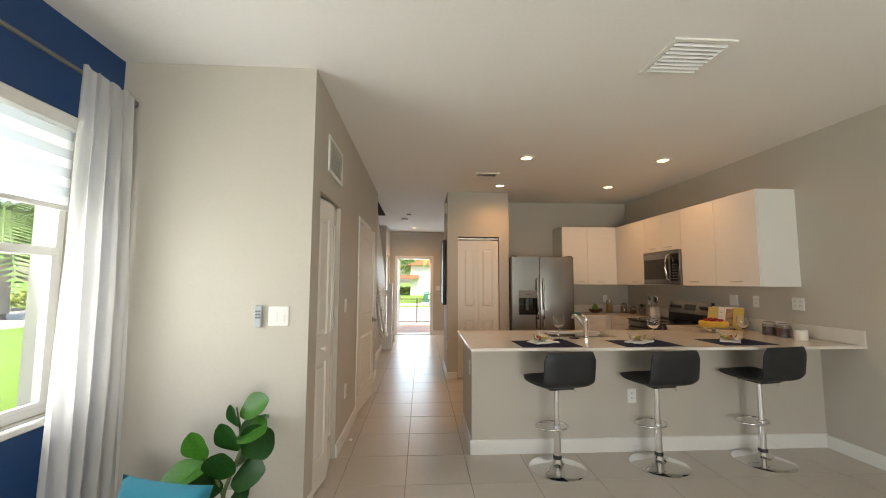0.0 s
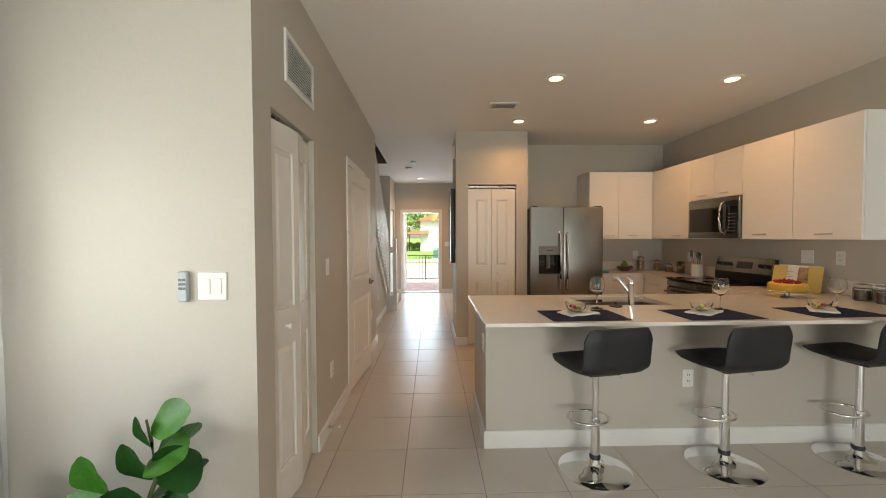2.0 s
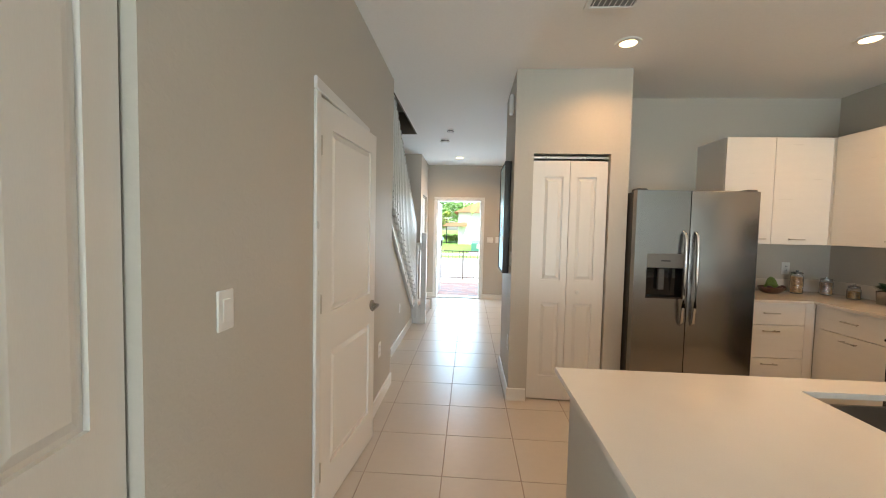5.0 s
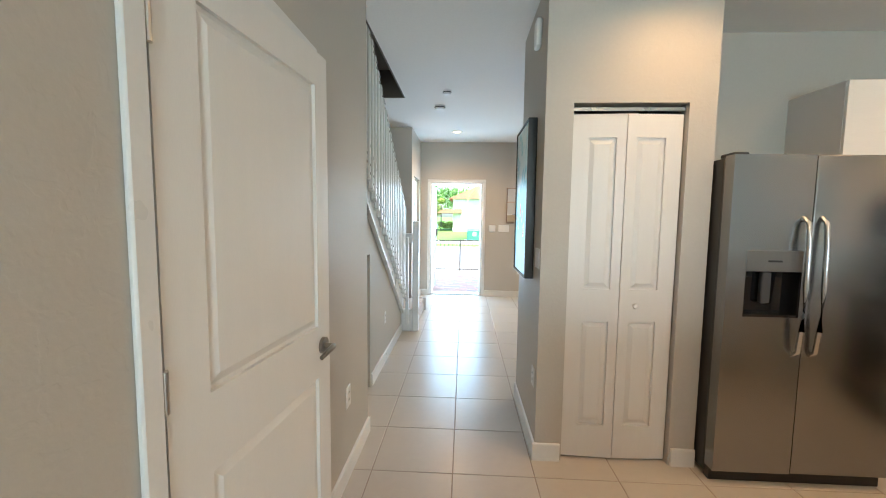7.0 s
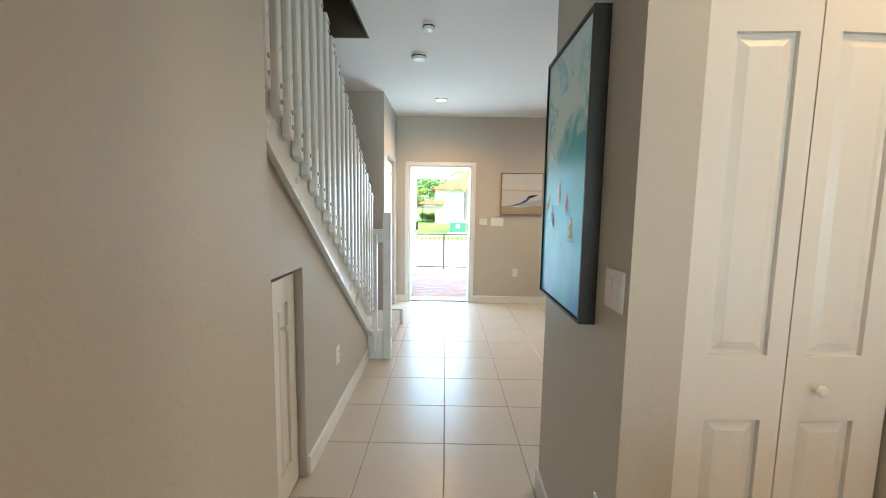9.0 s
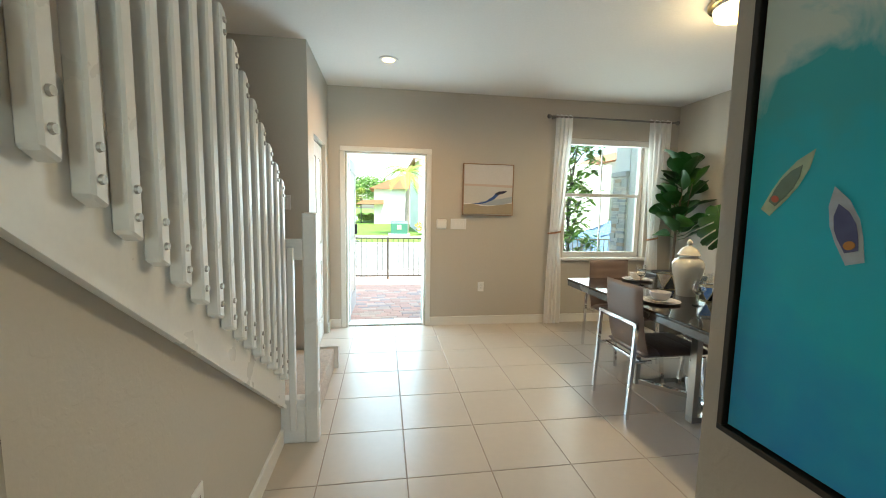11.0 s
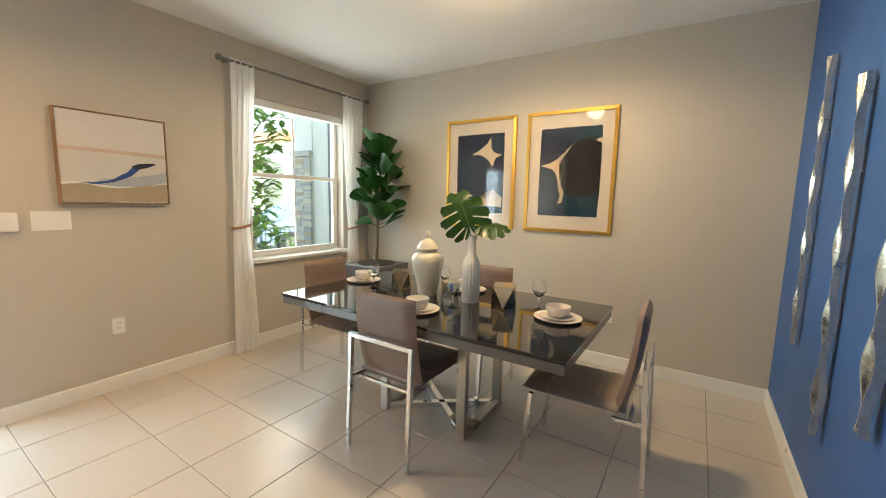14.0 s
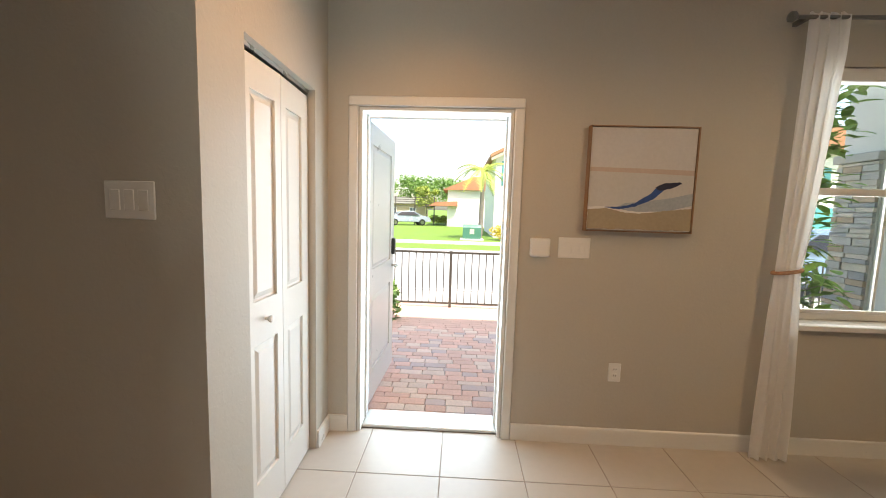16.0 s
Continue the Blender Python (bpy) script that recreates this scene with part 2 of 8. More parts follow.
def thing(name, at, label, category, group="", kind=""):
    """An Empty at a thing's base, which parents its parts. at: metres or a pose."""
    ob = new(name)
    ob.empty_display_size = 0.1
    ob.matrix_basis = at if isinstance(at, Matrix) else Matrix.Translation(at)
    return tagged(ob, label, category, group, kind)


def wall(name, lo, hi, mat, holes=(), label=""):
    """A wall from corner lo to hi with holes (from, to, bottom, top) along its longer side."""
    ax = 0 if hi[0] - lo[0] > hi[1] - lo[1] else 1
    bm = bmesh.new()
    cuts = sorted({lo[ax], hi[ax], *[h[0] for h in holes], *[h[1] for h in holes]})
    for a, b in zip(cuts, cuts[1:]):
        mid = (a + b) / 2
        spans = [(lo[2], hi[2])]
        for h in holes:
            if h[0] <= mid <= h[1]:
                spans = [s for s in ((lo[2], h[2]), (h[3], hi[2])) if s[1] - s[0] > 1e-4]
        for z0, z1 in spans:
            p, q = list(lo), list(hi)
            p[ax], q[ax], p[2], q[2] = a, b, z0, z1
            box(bm, p, q)
    bmesh.ops.remove_doubles(bm, verts=bm.verts, dist=1e-5)
    ob = part(name, bm, mat)
    return tagged(ob, label, "wall", kind="structure")

# ---- structure ----
CH = 2.755            # ceiling height
XW, XR = -1.17, 4.18  # west wall face, east wall face
SLOPE = 0.708        # stair slope


def stair_line(y):
    return 1.697 - (y - 6.096) * SLOPE


wall("wall_west", (XW - 0.2, -4.2, 0), (XW, 10.68, CH), WALL, [(0.40, 2.06, 0.74, 2.26)], "greige painted outer wall with a window")
wall("wall_east", (XR, -4.2, 0), (XR + 0.2, 10.68, CH), WALL, (), "greige painted side wall")
wall("wall_south", (XW, -4.2, 0), (XR, -4.0, CH), WALL, [(0.7, 2.9, 0.0, 2.05)], "greige painted rear wall with a wide opening")
wall("wall_north", (XW, 10.48, 0), (XR, 10.68, CH), WALL, [(0.02, 0.94, 0, 2.04), (2.67, 3.78, 0.83, 2.31)], "greige painted front wall with door and window")
wall("wall_partition", (XW, 2.325, 0), (0, 2.41, CH), WALL, (), "greige painted partition facing the living room")
wall("wall_hall_west", (-0.255, 2.41, 0), (0, 5.88, CH), WALL, [(2.51, 3.17, 0, 2.01), (4.155, 4.955, 0, 2.045)], "greige painted hall wall with closet and door")
wall("wall_pantry_front", (1.06, 5.66, 0), (1.98, 5.77, CH), WALL, [(1.215, 1.835, 0, 2.075)], "greige painted pantry wall with bifold door opening")
wall("wall_pantry_hall", (1.06, 5.77, 0), (1.18, 6.38, CH), WALL, (), "greige painted hall side of the pantry")
wall("wall_pantry_side", (1.87, 5.77, 0), (1.98, 6.38, CH), WALL, (), "greige painted side of the pantry")
wall("wall_kitchen_back", (1.06, 6.38, 0), (XR, 6.4985, CH), WALL, (), "greige painted kitchen back wall")
wall("wall_dining_blue", (1.066, 6.4985, 0), (XR, 6.50, CH), BLUE, (), "deep blue painted dining accent wall")
wall("wall_living_blue", (XW, -4.0, 0), (XW + 0.004, 2.325, CH), NAVYW, [(0.40, 2.06, 0.74, 2.26)], "navy blue painted accent wall round the window")
wall("wall_closet_front", (XW, 9.30, 0), (-0.17, 9.42, CH), WALL, (), "greige painted side of the entry closet")
wall("wall_closet_east", (-0.29, 9.42, 0), (-0.17, 10.48, CH), WALL, [(9.565, 10.27, 0, 2.07)], "greige painted entry closet wall with bifold opening")

# wall under the stairs, with a low closet opening
_bm = bmesh.new()
prism(_bm, [(6.55, 0), (8.17, 0), (8.17, stair_line(8.17)), (6.55, stair_line(6.55))], 0, -0.255, -0.145)
prism(_bm, [(5.98, 1.125), (6.55, 1.125), (6.55, stair_line(6.55)), (5.98, stair_line(5.98))], 0, -0.255, -0.145)
prism(_bm, [(5.88, 0), (5.98, 0), (5.98, stair_line(5.98)), (5.88, stair_line(5.88))], 0, -0.255, -0.145)
tagged(part("wall_under_stairs", _bm, WALL), "greige painted sloping wall under the stairs", "wall", kind="structure")

# ceiling with the stairwell left open, and the closed well above
_bm = bmesh.new()
box(_bm, (-0.06, -4.2, CH), (XR + 0.2, 10.68, CH + 0.3))
box(_bm, (XW - 0.2, -4.2, CH), (-0.06, 3.2, CH + 0.3))
box(_bm, (XW - 0.2, 7.88, CH), (-0.06, 10.68, CH + 0.3))
tagged(part("ceiling", _bm, CEIL), "white lightly textured flat ceiling", "ceiling", kind="structure")
_bm = bmesh.new()
box(_bm, (-0.06, 3.1, CH + 0.3), (0.04, 7.98, 5.4))
box(_bm, (XW - 0.1, 7.88, CH + 0.3), (-0.06, 7.98, 5.4))
box(_bm, (XW - 0.1, 3.1, CH + 0.3), (-0.06, 3.2, 5.4))
box(_bm, (XW - 0.2, 3.1, CH), (XW - 0.004, 7.98, 5.4))
# unseen lid, added so that the well stays dark
box(_bm, (XW - 0.2, 3.1, 5.4), (0.04, 7.98, 5.5))
tagged(part("wall_stairwell", _bm, WALL), "greige painted walls of the stairwell", "wall", kind="structure")
# inner faces of the well's edge, with their shade painted on as brown
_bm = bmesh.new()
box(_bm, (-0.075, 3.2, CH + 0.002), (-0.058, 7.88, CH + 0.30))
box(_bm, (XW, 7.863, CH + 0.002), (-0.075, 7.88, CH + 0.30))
tagged(part("trim_stairwell", _bm, material("stairwell_shade_brown", (0.11, 0.085, 0.06), 0.7, vary=0.1)), "inner edge of the stairwell opening, its shade painted dark brown", "trim", kind="structure")

# floor slab; tiles are laid last
floor = block("floor", (XW - 0.2, -4.2, -0.15), (XR + 0.2, 10.60, -0.003), GROUT)
tagged(floor, "beige square ceramic floor tiles with brown grout", "floor", kind="structure")


# baseboards
def baseboard(p, q, side, h=0.105, t=0.014, label="white painted baseboard"):
    """A skirting board on the wall line p to q; side: the way in which it stands out."""
    bm = bmesh.new()
    lo = [min(p[0], q[0]), min(p[1], q[1]), 0.0]
    hi = [max(p[0], q[0]), max(p[1], q[1]), h]
    ax = 0 if side in ("+x", "-x") else 1
    if side[0] == "+":
        hi[ax] = lo[ax] + t
    else:
        lo[ax] = hi[ax] - t
    vs = box(bm, lo, hi)
    out = hi[ax] if side[0] == "+" else lo[ax]
    es = [e for e in bm.edges if all(abs(v.co[ax] - out) < 1e-6 and v.co.z > h - 1e-6 for v in e.verts)]
    bmesh.ops.bevel(bm, geom=es, offset=0.009, segments=3, affect='EDGES', profile=0.5)
    return tagged(part("baseboard", bm, TRIM), label, "baseboard", kind="structure")


baseboard((XW + 0.004, 2.325), (0.014, 2.325), "-y")
baseboard((0, 2.325), (0, 2.50), "+x")
baseboard((0, 3.18), (0, 4.09), "+x")
baseboard((0, 5.02), (0, 5.88), "+x")
baseboard((-0.145, 5.88), (0.014, 5.88), "+y")
baseboard((-0.145, 6.57), (-0.145, 8.17), "+x")
baseboard((-0.17, 9.30), (-0.17, 9.555), "+x")
baseboard((-0.17, 10.28), (-0.17, 10.48), "+x")
baseboard((-0.17, 10.48), (-0.044, 10.48), "-y")
baseboard((1.004, 10.48), (XR, 10.48), "-y")
baseboard((XR, 6.514), (XR, 10.466), "-x")
baseboard((1.046, 6.50), (XR, 6.50), "+y")
baseboard((1.06, 5.66), (1.06, 6.50), "-x")
baseboard((1.046, 5.66), (1.205, 5.66), "-y")
baseboard((1.845, 5.66), (1.98, 5.66), "-y")
baseboard((XR, -4.0), (XR, 3.186), "-x")
baseboard((1.10, 3.20), (XR, 3.20), "-y", 0.115)
baseboard((XW + 0.004, -4.0), (XW + 0.004, 2.311), "+x")

# ---- doors ----
def plate(bm, w, h, t, holes):
    """An upright plate 0..w by 0..h, t thick along y, with rectangular holes (x0, x1, z0, z1)."""
    xs = sorted({0, w, *[v for q in holes for v in q[:2]]})
    zs = sorted({0, h, *[v for q in holes for v in q[2:]]})
    for x0, x1 in zip(xs, xs[1:]):
        for z0, z1 in zip(zs, zs[1:]):
            cx, cz = (x0 + x1) / 2, (z0 + z1) / 2
            if not any(q[0] < cx < q[1] and q[2] < cz < q[3] for q in holes):
                box(bm, (x0, 0, z0), (x1, t, z1))
    bmesh.ops.remove_doubles(bm, verts=bm.verts, dist=1e-5)
    seen = {}
    for f in list(bm.faces):
        key = tuple(round(c, 4) for c in f.calc_center_median())
        if key in seen:
            bmesh.ops.delete(bm, geom=[seen[key], f], context='FACES_ONLY')
        else:
            seen[key] = f


def field(bm, x0, x1, z0, z1, t, sink=0.013, rim=0.036, rise=0.010):
    """A raised panel in a door's hole: sloped rim round a flat field, on both sides."""
    for s, y0, y1 in ((1, sink, sink - rise), (-1, t - sink, t - sink + rise)):
        o = [bm.verts.new((x, y0, z)) for x, z in ((x0, z0), (x1, z0), (x1, z1), (x0, z1))]
        i1 = [bm.verts.new((x, y0, z)) for x, z in ((x0 + 0.012, z0 + 0.012), (x1 - 0.012, z0 + 0.012), (x1 - 0.012, z1 - 0.012), (x0 + 0.012, z1 - 0.012))]
        i2 = [bm.verts.new((x, y1, z)) for x, z in ((x0 + rim, z0 + rim), (x1 - rim, z0 + rim), (x1 - rim, z1 - rim), (x0 + rim, z1 - rim))]
        for a, b in ((o, i1), (i1, i2)):
            for k in range(4):
                j = (k + 1) % 4
                bm.faces.new((a[k], a[j], b[j], b[k]))
        bm.faces.new(i2)


def leaf(name, w, h, t, panels, parent, m, mat=DOORW):
    """A panelled door leaf: frame with its panels as parts."""
    bm = bmesh.new()
    plate(bm, w, h, t, panels)
    ob = part(name, bm, mat, parent, m=m)
    for p in panels:
        bm = bmesh.new()
        field(bm, *p, t)
        part("panel", bm, mat, ob)
    return ob


def knob(parent, at, out, mat=WHITEP, r=0.017):
    bm = bmesh.new()
    lathe(bm, [(0.008, 0), (0.007, 0.012), (r * 0.8, 0.018), (r, 0.026), (r * 0.8, 0.033), (0.003, 0.036)], n=20)
    q = Vector(out).to_track_quat('Z', 'Y').to_matrix().to_4x4()
    return part("knob", bm, mat, parent, "small round white knob", smooth=True, m=Matrix.Translation(at) @ q)


def bifold(name, a, b, fold, h, outward, label, knob_on=0, knob_z=0.93):
    """Two hinged leaves from a over the fold to b, all in plan; outward: the side that faces the room."""
    a, b, fold = Vector((*a, 0)), Vector((*b, 0)), Vector((*fold, 0))
    th = thing(name, (a.x, a.y, 0.012), label, "closet door", kind="structure")
    for i, (p, q) in enumerate(((a, fold), (fold, b))):
        d = q - p
        w = d.length - 0.004
        ang = math.degrees(math.atan2(d.y, d.x))
        s0, s1 = (0.092, 0.052) if i == 0 else (0.052, 0.092)
        pan = [(s0, w - s1, 0.20, 0.83), (s0, w - s1, 1.02, h - 0.13)] if h > 1.5 else [(s0, w - s1, 0.15, h - 0.12)]
        m = pose(p.x - a.x, p.y - a.y, 0, 0, 0, ang)
        face = m.to_3x3() @ Vector((0, -1, 0))
        lf = leaf("leaf", w, h, 0.034, pan, th, m)
        if i == knob_on:
            s = 1 if face.dot(Vector((*outward, 0))) > 0 else -1
            knob(lf, (0.085 if i else w * 0.54, 0 if s > 0 else 0.034, knob_z), (0, -s, 0))
    bm = bmesh.new()
    d = b - a
    m = pose(0, 0, 0, 0, 0, math.degrees(math.atan2(d.y, d.x)))
    box(bm, (0, -0.005, h + 0.018), (d.length, 0.03, h + 0.036))
    part("track", bm, NICKEL, th, "thin metal top track", m=m)
    return th


bifold("door_closet", (-0.035, 2.515), (-0.035, 3.165), (0.012, 2.84), 1.965, (1, 0), "white two-panel bifold closet door, slightly folded", 0, 0.93)
bifold("door_pantry", (1.218, 5.70), (1.832, 5.70), (1.522, 5.685), 2.01, (0, -1), "white two-leaf panelled bifold pantry door", 1, 0.93)
bifold("door_entry_closet", (-0.21, 9.57), (-0.21, 10.265), (-0.198, 9.915), 2.02, (1, 0), "white two-leaf panelled bifold entry closet door", 0, 0.93)
bifold("door_under_stairs", (-0.185, 5.985), (-0.185, 6.545), (-0.175, 6.27), 1.085, (1, 0), "low white bifold door under the stairs", 1, 0.86)


def closet_inside(name, lo, hi):
    """Plain closed back of a closet."""
    bm = bmesh.new()
    box(bm, lo, hi)
    return tagged(part(name, bm, WALL), "plain painted closet interior", "wall", kind="structure")


closet_inside("wall_closet_back", (-0.95, 2.42, 0.0), (-0.85, 5.8, 2.5))
closet_inside("wall_under_stairs_back", (-0.9, 5.9, 0.0), (-0.8, 7.3, 0.9))


# jamb linings and casings
def casing(name, axis, a0, a1, top, at, out, w=0.057, t=0.016, label="white painted door casing"):
    """Flat moulded trim round an opening on the wall plane at; out: +1 or -1 along the other axis."""
    th = thing(name, (0, 0, 0), label, "door casing", kind="structure")
    def strip(nm, lo2, hi2, z0, z1):
        bm = bmesh.new()
        s0, s1 = (at, at + out * t) if out > 0 else (at + out * t, at)
        lo = (lo2, s0, z0) if axis == 0 else (s0, lo2, z0)
        hi = (hi2, s1, z1) if axis == 0 else (s1, hi2, z1)
        box(bm, lo, hi, 0.005)
        part(nm, bm, TRIM, th, smooth=True)
    strip("side_casing", a0 - w, a0, 0, top)
    strip("side_casing", a1, a1 + w, 0, top)
    strip("head_casing", a0 - w, a1 + w, top, top + w)
    return th


casing("trim_hall_door", 1, 4.15, 4.96, 2.05, 0.0, 1)
casing("trim_front_door", 0, 0.015, 0.945, 2.045, 10.48, -1)

# hall door, a little ajar
_ang = 5.2
hall_door = thing("door_hall", pose(0.006, 4.163, 0.012, 0, 0, 90 - _ang), "white two-panel interior door standing slightly ajar", "door", kind="structure")
_w = 0.785
_lf = leaf("leaf", _w, 2.022, 0.035, [(0.125, _w - 0.098, 0.21, 0.80), (0.125, _w - 0.098, 1.0, 1.90)], hall_door, pose(0, 0, 0))
for _z in (0.24, 1.06, 1.80):
    _bm = bmesh.new()
    cyl(_bm, (-0.006, -0.006, _z - 0.045), (-0.006, -0.006, _z + 0.045), 0.007, n=12)
    box(_bm, (-0.004, -0.002, _z - 0.045), (0.006, 0.001, _z + 0.045))
    part("hinge", _bm, NICKEL, hall_door, "small satin metal hinge", smooth=True)
_bm = bmesh.new()
cyl(_bm, (_w - 0.065, 0, 0.92), (_w - 0.065, -0.012, 0.92), 0.032, n=28)
cyl(_bm, (_w - 0.065, -0.012, 0.92), (_w - 0.065, -0.05, 0.92), 0.011, n=16)
tube(_bm, [(_w - 0.065, -0.046, 0.92), (_w - 0.09, -0.052, 0.922), (_w - 0.13, -0.05, 0.916), (_w - 0.17, -0.046, 0.908)], [0.011, 0.011, 0.010, 0.008], 12)
part("door_handle", _bm, material("aged_nickel", (0.30, 0.27, 0.23), 0.28, 1.0, vary=0.1), hall_door, "satin nickel lever handle on a round rose", smooth=True)
# thin sheet in the doorway, painted near-black as the room's shade
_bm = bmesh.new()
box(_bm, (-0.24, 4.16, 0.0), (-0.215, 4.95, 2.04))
tagged(part("wall_hall_door_back", _bm, DARK), "near-black sheet painted as the shade behind the ajar door", "wall", kind="structure")

# front door, open outwards, with its jamb and threshold
_bm = bmesh.new()
box(_bm, (0.021, 10.481, 0), (0.039, 10.70, 2.022))
box(_bm, (0.921, 10.481, 0), (0.939, 10.70, 2.022))
box(_bm, (0.021, 10.481, 2.022), (0.939, 10.70, 2.039))
box(_bm, (0.039, 10.60, 0.03), (0.052, 10.62, 2.022))
box(_bm, (0.908, 10.60, 0.03), (0.921, 10.62, 2.022))
tagged(part("trim_front_jamb", _bm, TRIM), "white painted front door jamb", "door jamb", kind="structure")
_bm = bmesh.new()
box(_bm, (0.04, 10.52, 0.0), (0.92, 10.72, 0.022), 0.006)
tagged(part("trim_threshold", _bm, material("threshold_aluminium", (0.62, 0.61, 0.58), 0.35, 0.7)), "light metal door threshold", "threshold", kind="structure")
front_door = thing("door_front", pose(0.02, 10.715, 0.02, 0, 0, 88), "white panelled steel entry door standing open outwards", "front door", kind="structure")
_w = 0.88
_lf = leaf("leaf", _w, 2.0, 0.044, [(0.13, _w - 0.13, 0.22, 0.78), (0.13, _w - 0.13, 0.98, 1.86)], front_door, pose(0, 0, 0), TRIM)
block("edge_strip", (-0.004, 0.003, 0.0), (0.0, 0.041, 2.0), NICKEL, front_door)
_bm = bmesh.new()
box(_bm, (_w - 0.10, -0.028, 1.02), (_w - 0.035, 0.0, 1.16), 0.006)
part("lock_keypad", _bm, STEELD, front_door, "dark electronic door lock")
_bm = bmesh.new()
cyl(_bm, (_w - 0.065, 0, 0.92), (_w - 0.065, -0.05, 0.92), 0.012, n=16)
tube(_bm, [(_w - 0.065, -0.05, 0.92), (_w - 0.10, -0.052, 0.92), (_w - 0.17, -0.05, 0.92)], 0.009, 12)
part("door_handle", _bm, NICKEL, front_door, smooth=True)
for _z in (0.2, 1.0, 1.8):
    _bm = bmesh.new()
    cyl(_bm, (-0.008, -0.004, _z - 0.05), (-0.008, -0.004, _z + 0.05), 0.008, n=12)
    part("hinge", _bm, NICKEL, front_door, smooth=True)


# switches, outlets
def wall_plate(name, at, face, gangs, label, kind_="switch", size=None):
    """A wall plate with rocker switches or sockets; face: the way it looks."""
    q = {"-y": 0, "+x": 90, "+y": 180, "-x": -90}[face]
    th = thing(name, pose(*at, 0, 0, q), label, "light switch" if kind_ == "switch" else "outlet")
    w = size[0] if size else 0.075 + 0.046 * (gangs - 1)
    h = size[1] if size else 0.118
    bm = bmesh.new()
    box(bm, (-w / 2, -0.006, -h / 2), (w / 2, 0.001, h / 2), 0.003)
    part("cover_plate", bm, WHITEP, th, smooth=True)
    for g in range(gangs):
        x = (g - (gangs - 1) / 2) * 0.046
        bm = bmesh.new()
        if kind_ == "switch":
            box(bm, (x - 0.0165, -0.0085, -0.033), (x + 0.0165, -0.005, 0.033), 0.002)
            part("rocker", bm, WHITEP, th, smooth=True)
        else:
            for z in (-0.02, 0.02):
                box(bm, (x - 0.016, -0.0075, z - 0.014), (x + 0.016, -0.005, z + 0.014), 0.002)
            part("socket", bm, WHITEP, th, smooth=True)
            for z in (-0.02, 0.02):
                for xx in (x - 0.0065, x + 0.0065):
                    bm = bmesh.new()
                    box(bm, (xx - 0.0015, -0.0082, z - 0.003), (xx + 0.0015, -0.007, z + 0.007))
                    part("slot", bm, BLACKP, th)
    return th


wall_plate("light_switch", (-0.178, 2.325, 1.194), "-y", 2, "white double rocker switch on the partition wall")
wall_plate("light_switch", (0, 3.455, 1.19), "+x", 1, "white single rocker switch beside the closet")
wall_plate("outlet", (0, 3.545, 0.425), "+x", 1, "white wall outlet low beside the closet", "outlet")
wall_plate("outlet", (0, 5.44, 0.455), "+x", 1, "white wall outlet beyond the ajar door", "outlet")
wall_plate("outlet", (-0.145, 7.15, 0.44), "+x", 1, "white wall outlet on the stair wall", "outlet")
wall_plate("outlet", (2.46, 3.20, 0.45), "-y", 1, "white outlet on the peninsula knee wall", "outlet")
wall_plate("outlet", (1.10, 3.32, 0.67), "-x", 1, "white outlet on the peninsula end", "outlet")
wall_plate("light_switch", (1.06, 5.745, 1.20), "-x", 2, "white rocker switch beside the framed seascape")
wall_plate("outlet", (1.06, 5.765, 0.47), "-x", 1, "white outlet low on the pantry wall", "outlet")
wall_plate("light_switch", (-0.40, 9.30, 1.445), "-y", 3, "white triple rocker switch on the entry closet", size=(0.165, 0.12))
wall_plate("light_switch", (1.335, 10.48, 1.237), "-y", 3, "white triple rocker switch beside the front door", size=(0.19, 0.125))
wall_plate("outlet", (1.63, 10.48, 0.47), "-y", 1, "white outlet low on the front wall", "outlet")
wall_plate("outlet", (4.18, 7.62, 0.45), "-x", 1, "white outlet on the dining wall", "outlet")
for _y, _g, _k in ((4.12, 2, "switch"), (3.83, 1, "outlet"), (3.37, 2, "outlet")):
    wall_plate("light_switch" if _k == "switch" else "outlet", (XR, _y, 1.21), "-x", _g, "white wall plate above the kitchen backsplash", _k)
wall_plate("outlet", (3.12, 6.38, 1.13), "-y", 1, "white outlet on the kitchen back wall", "outlet")
wall_plate("outlet", (3.78, 6.38, 1.13), "-y", 1, "white outlet on the kitchen back wall", "outlet")
wall_plate("outlet", (XR, 5.75, 1.13), "-x", 1, "white outlet above the corner worktop", "outlet")

# spring door stop on the baseboard
_t = thing("door_stop", (0.014, 3.40, 0.058), "small metal spring door stop on the baseboard", "door stop")
_bm = bmesh.new()
lathe(_bm, [(0.012, 0), (0.012, 0.004), (0.006, 0.008)] + [(0.0055 + 0.0012 * (k % 2), 0.010 + 0.003 * k) for k in range(18)] + [(0.005, 0.066)], n=14)
part("spring", _bm, NICKEL, _t, "coiled satin metal spring", smooth=True, m=pose(0, 0, 0, 0, 90, 0))
_bm = bmesh.new()
lathe(_bm, [(0.005, 0.064), (0.009, 0.067), (0.009, 0.078), (0.006, 0.082), (0.001, 0.083)], n=14)
part("tip", _bm, WHITEP, _t, "white rubber tip", smooth=True, m=pose(0, 0, 0, 0, 90, 0))

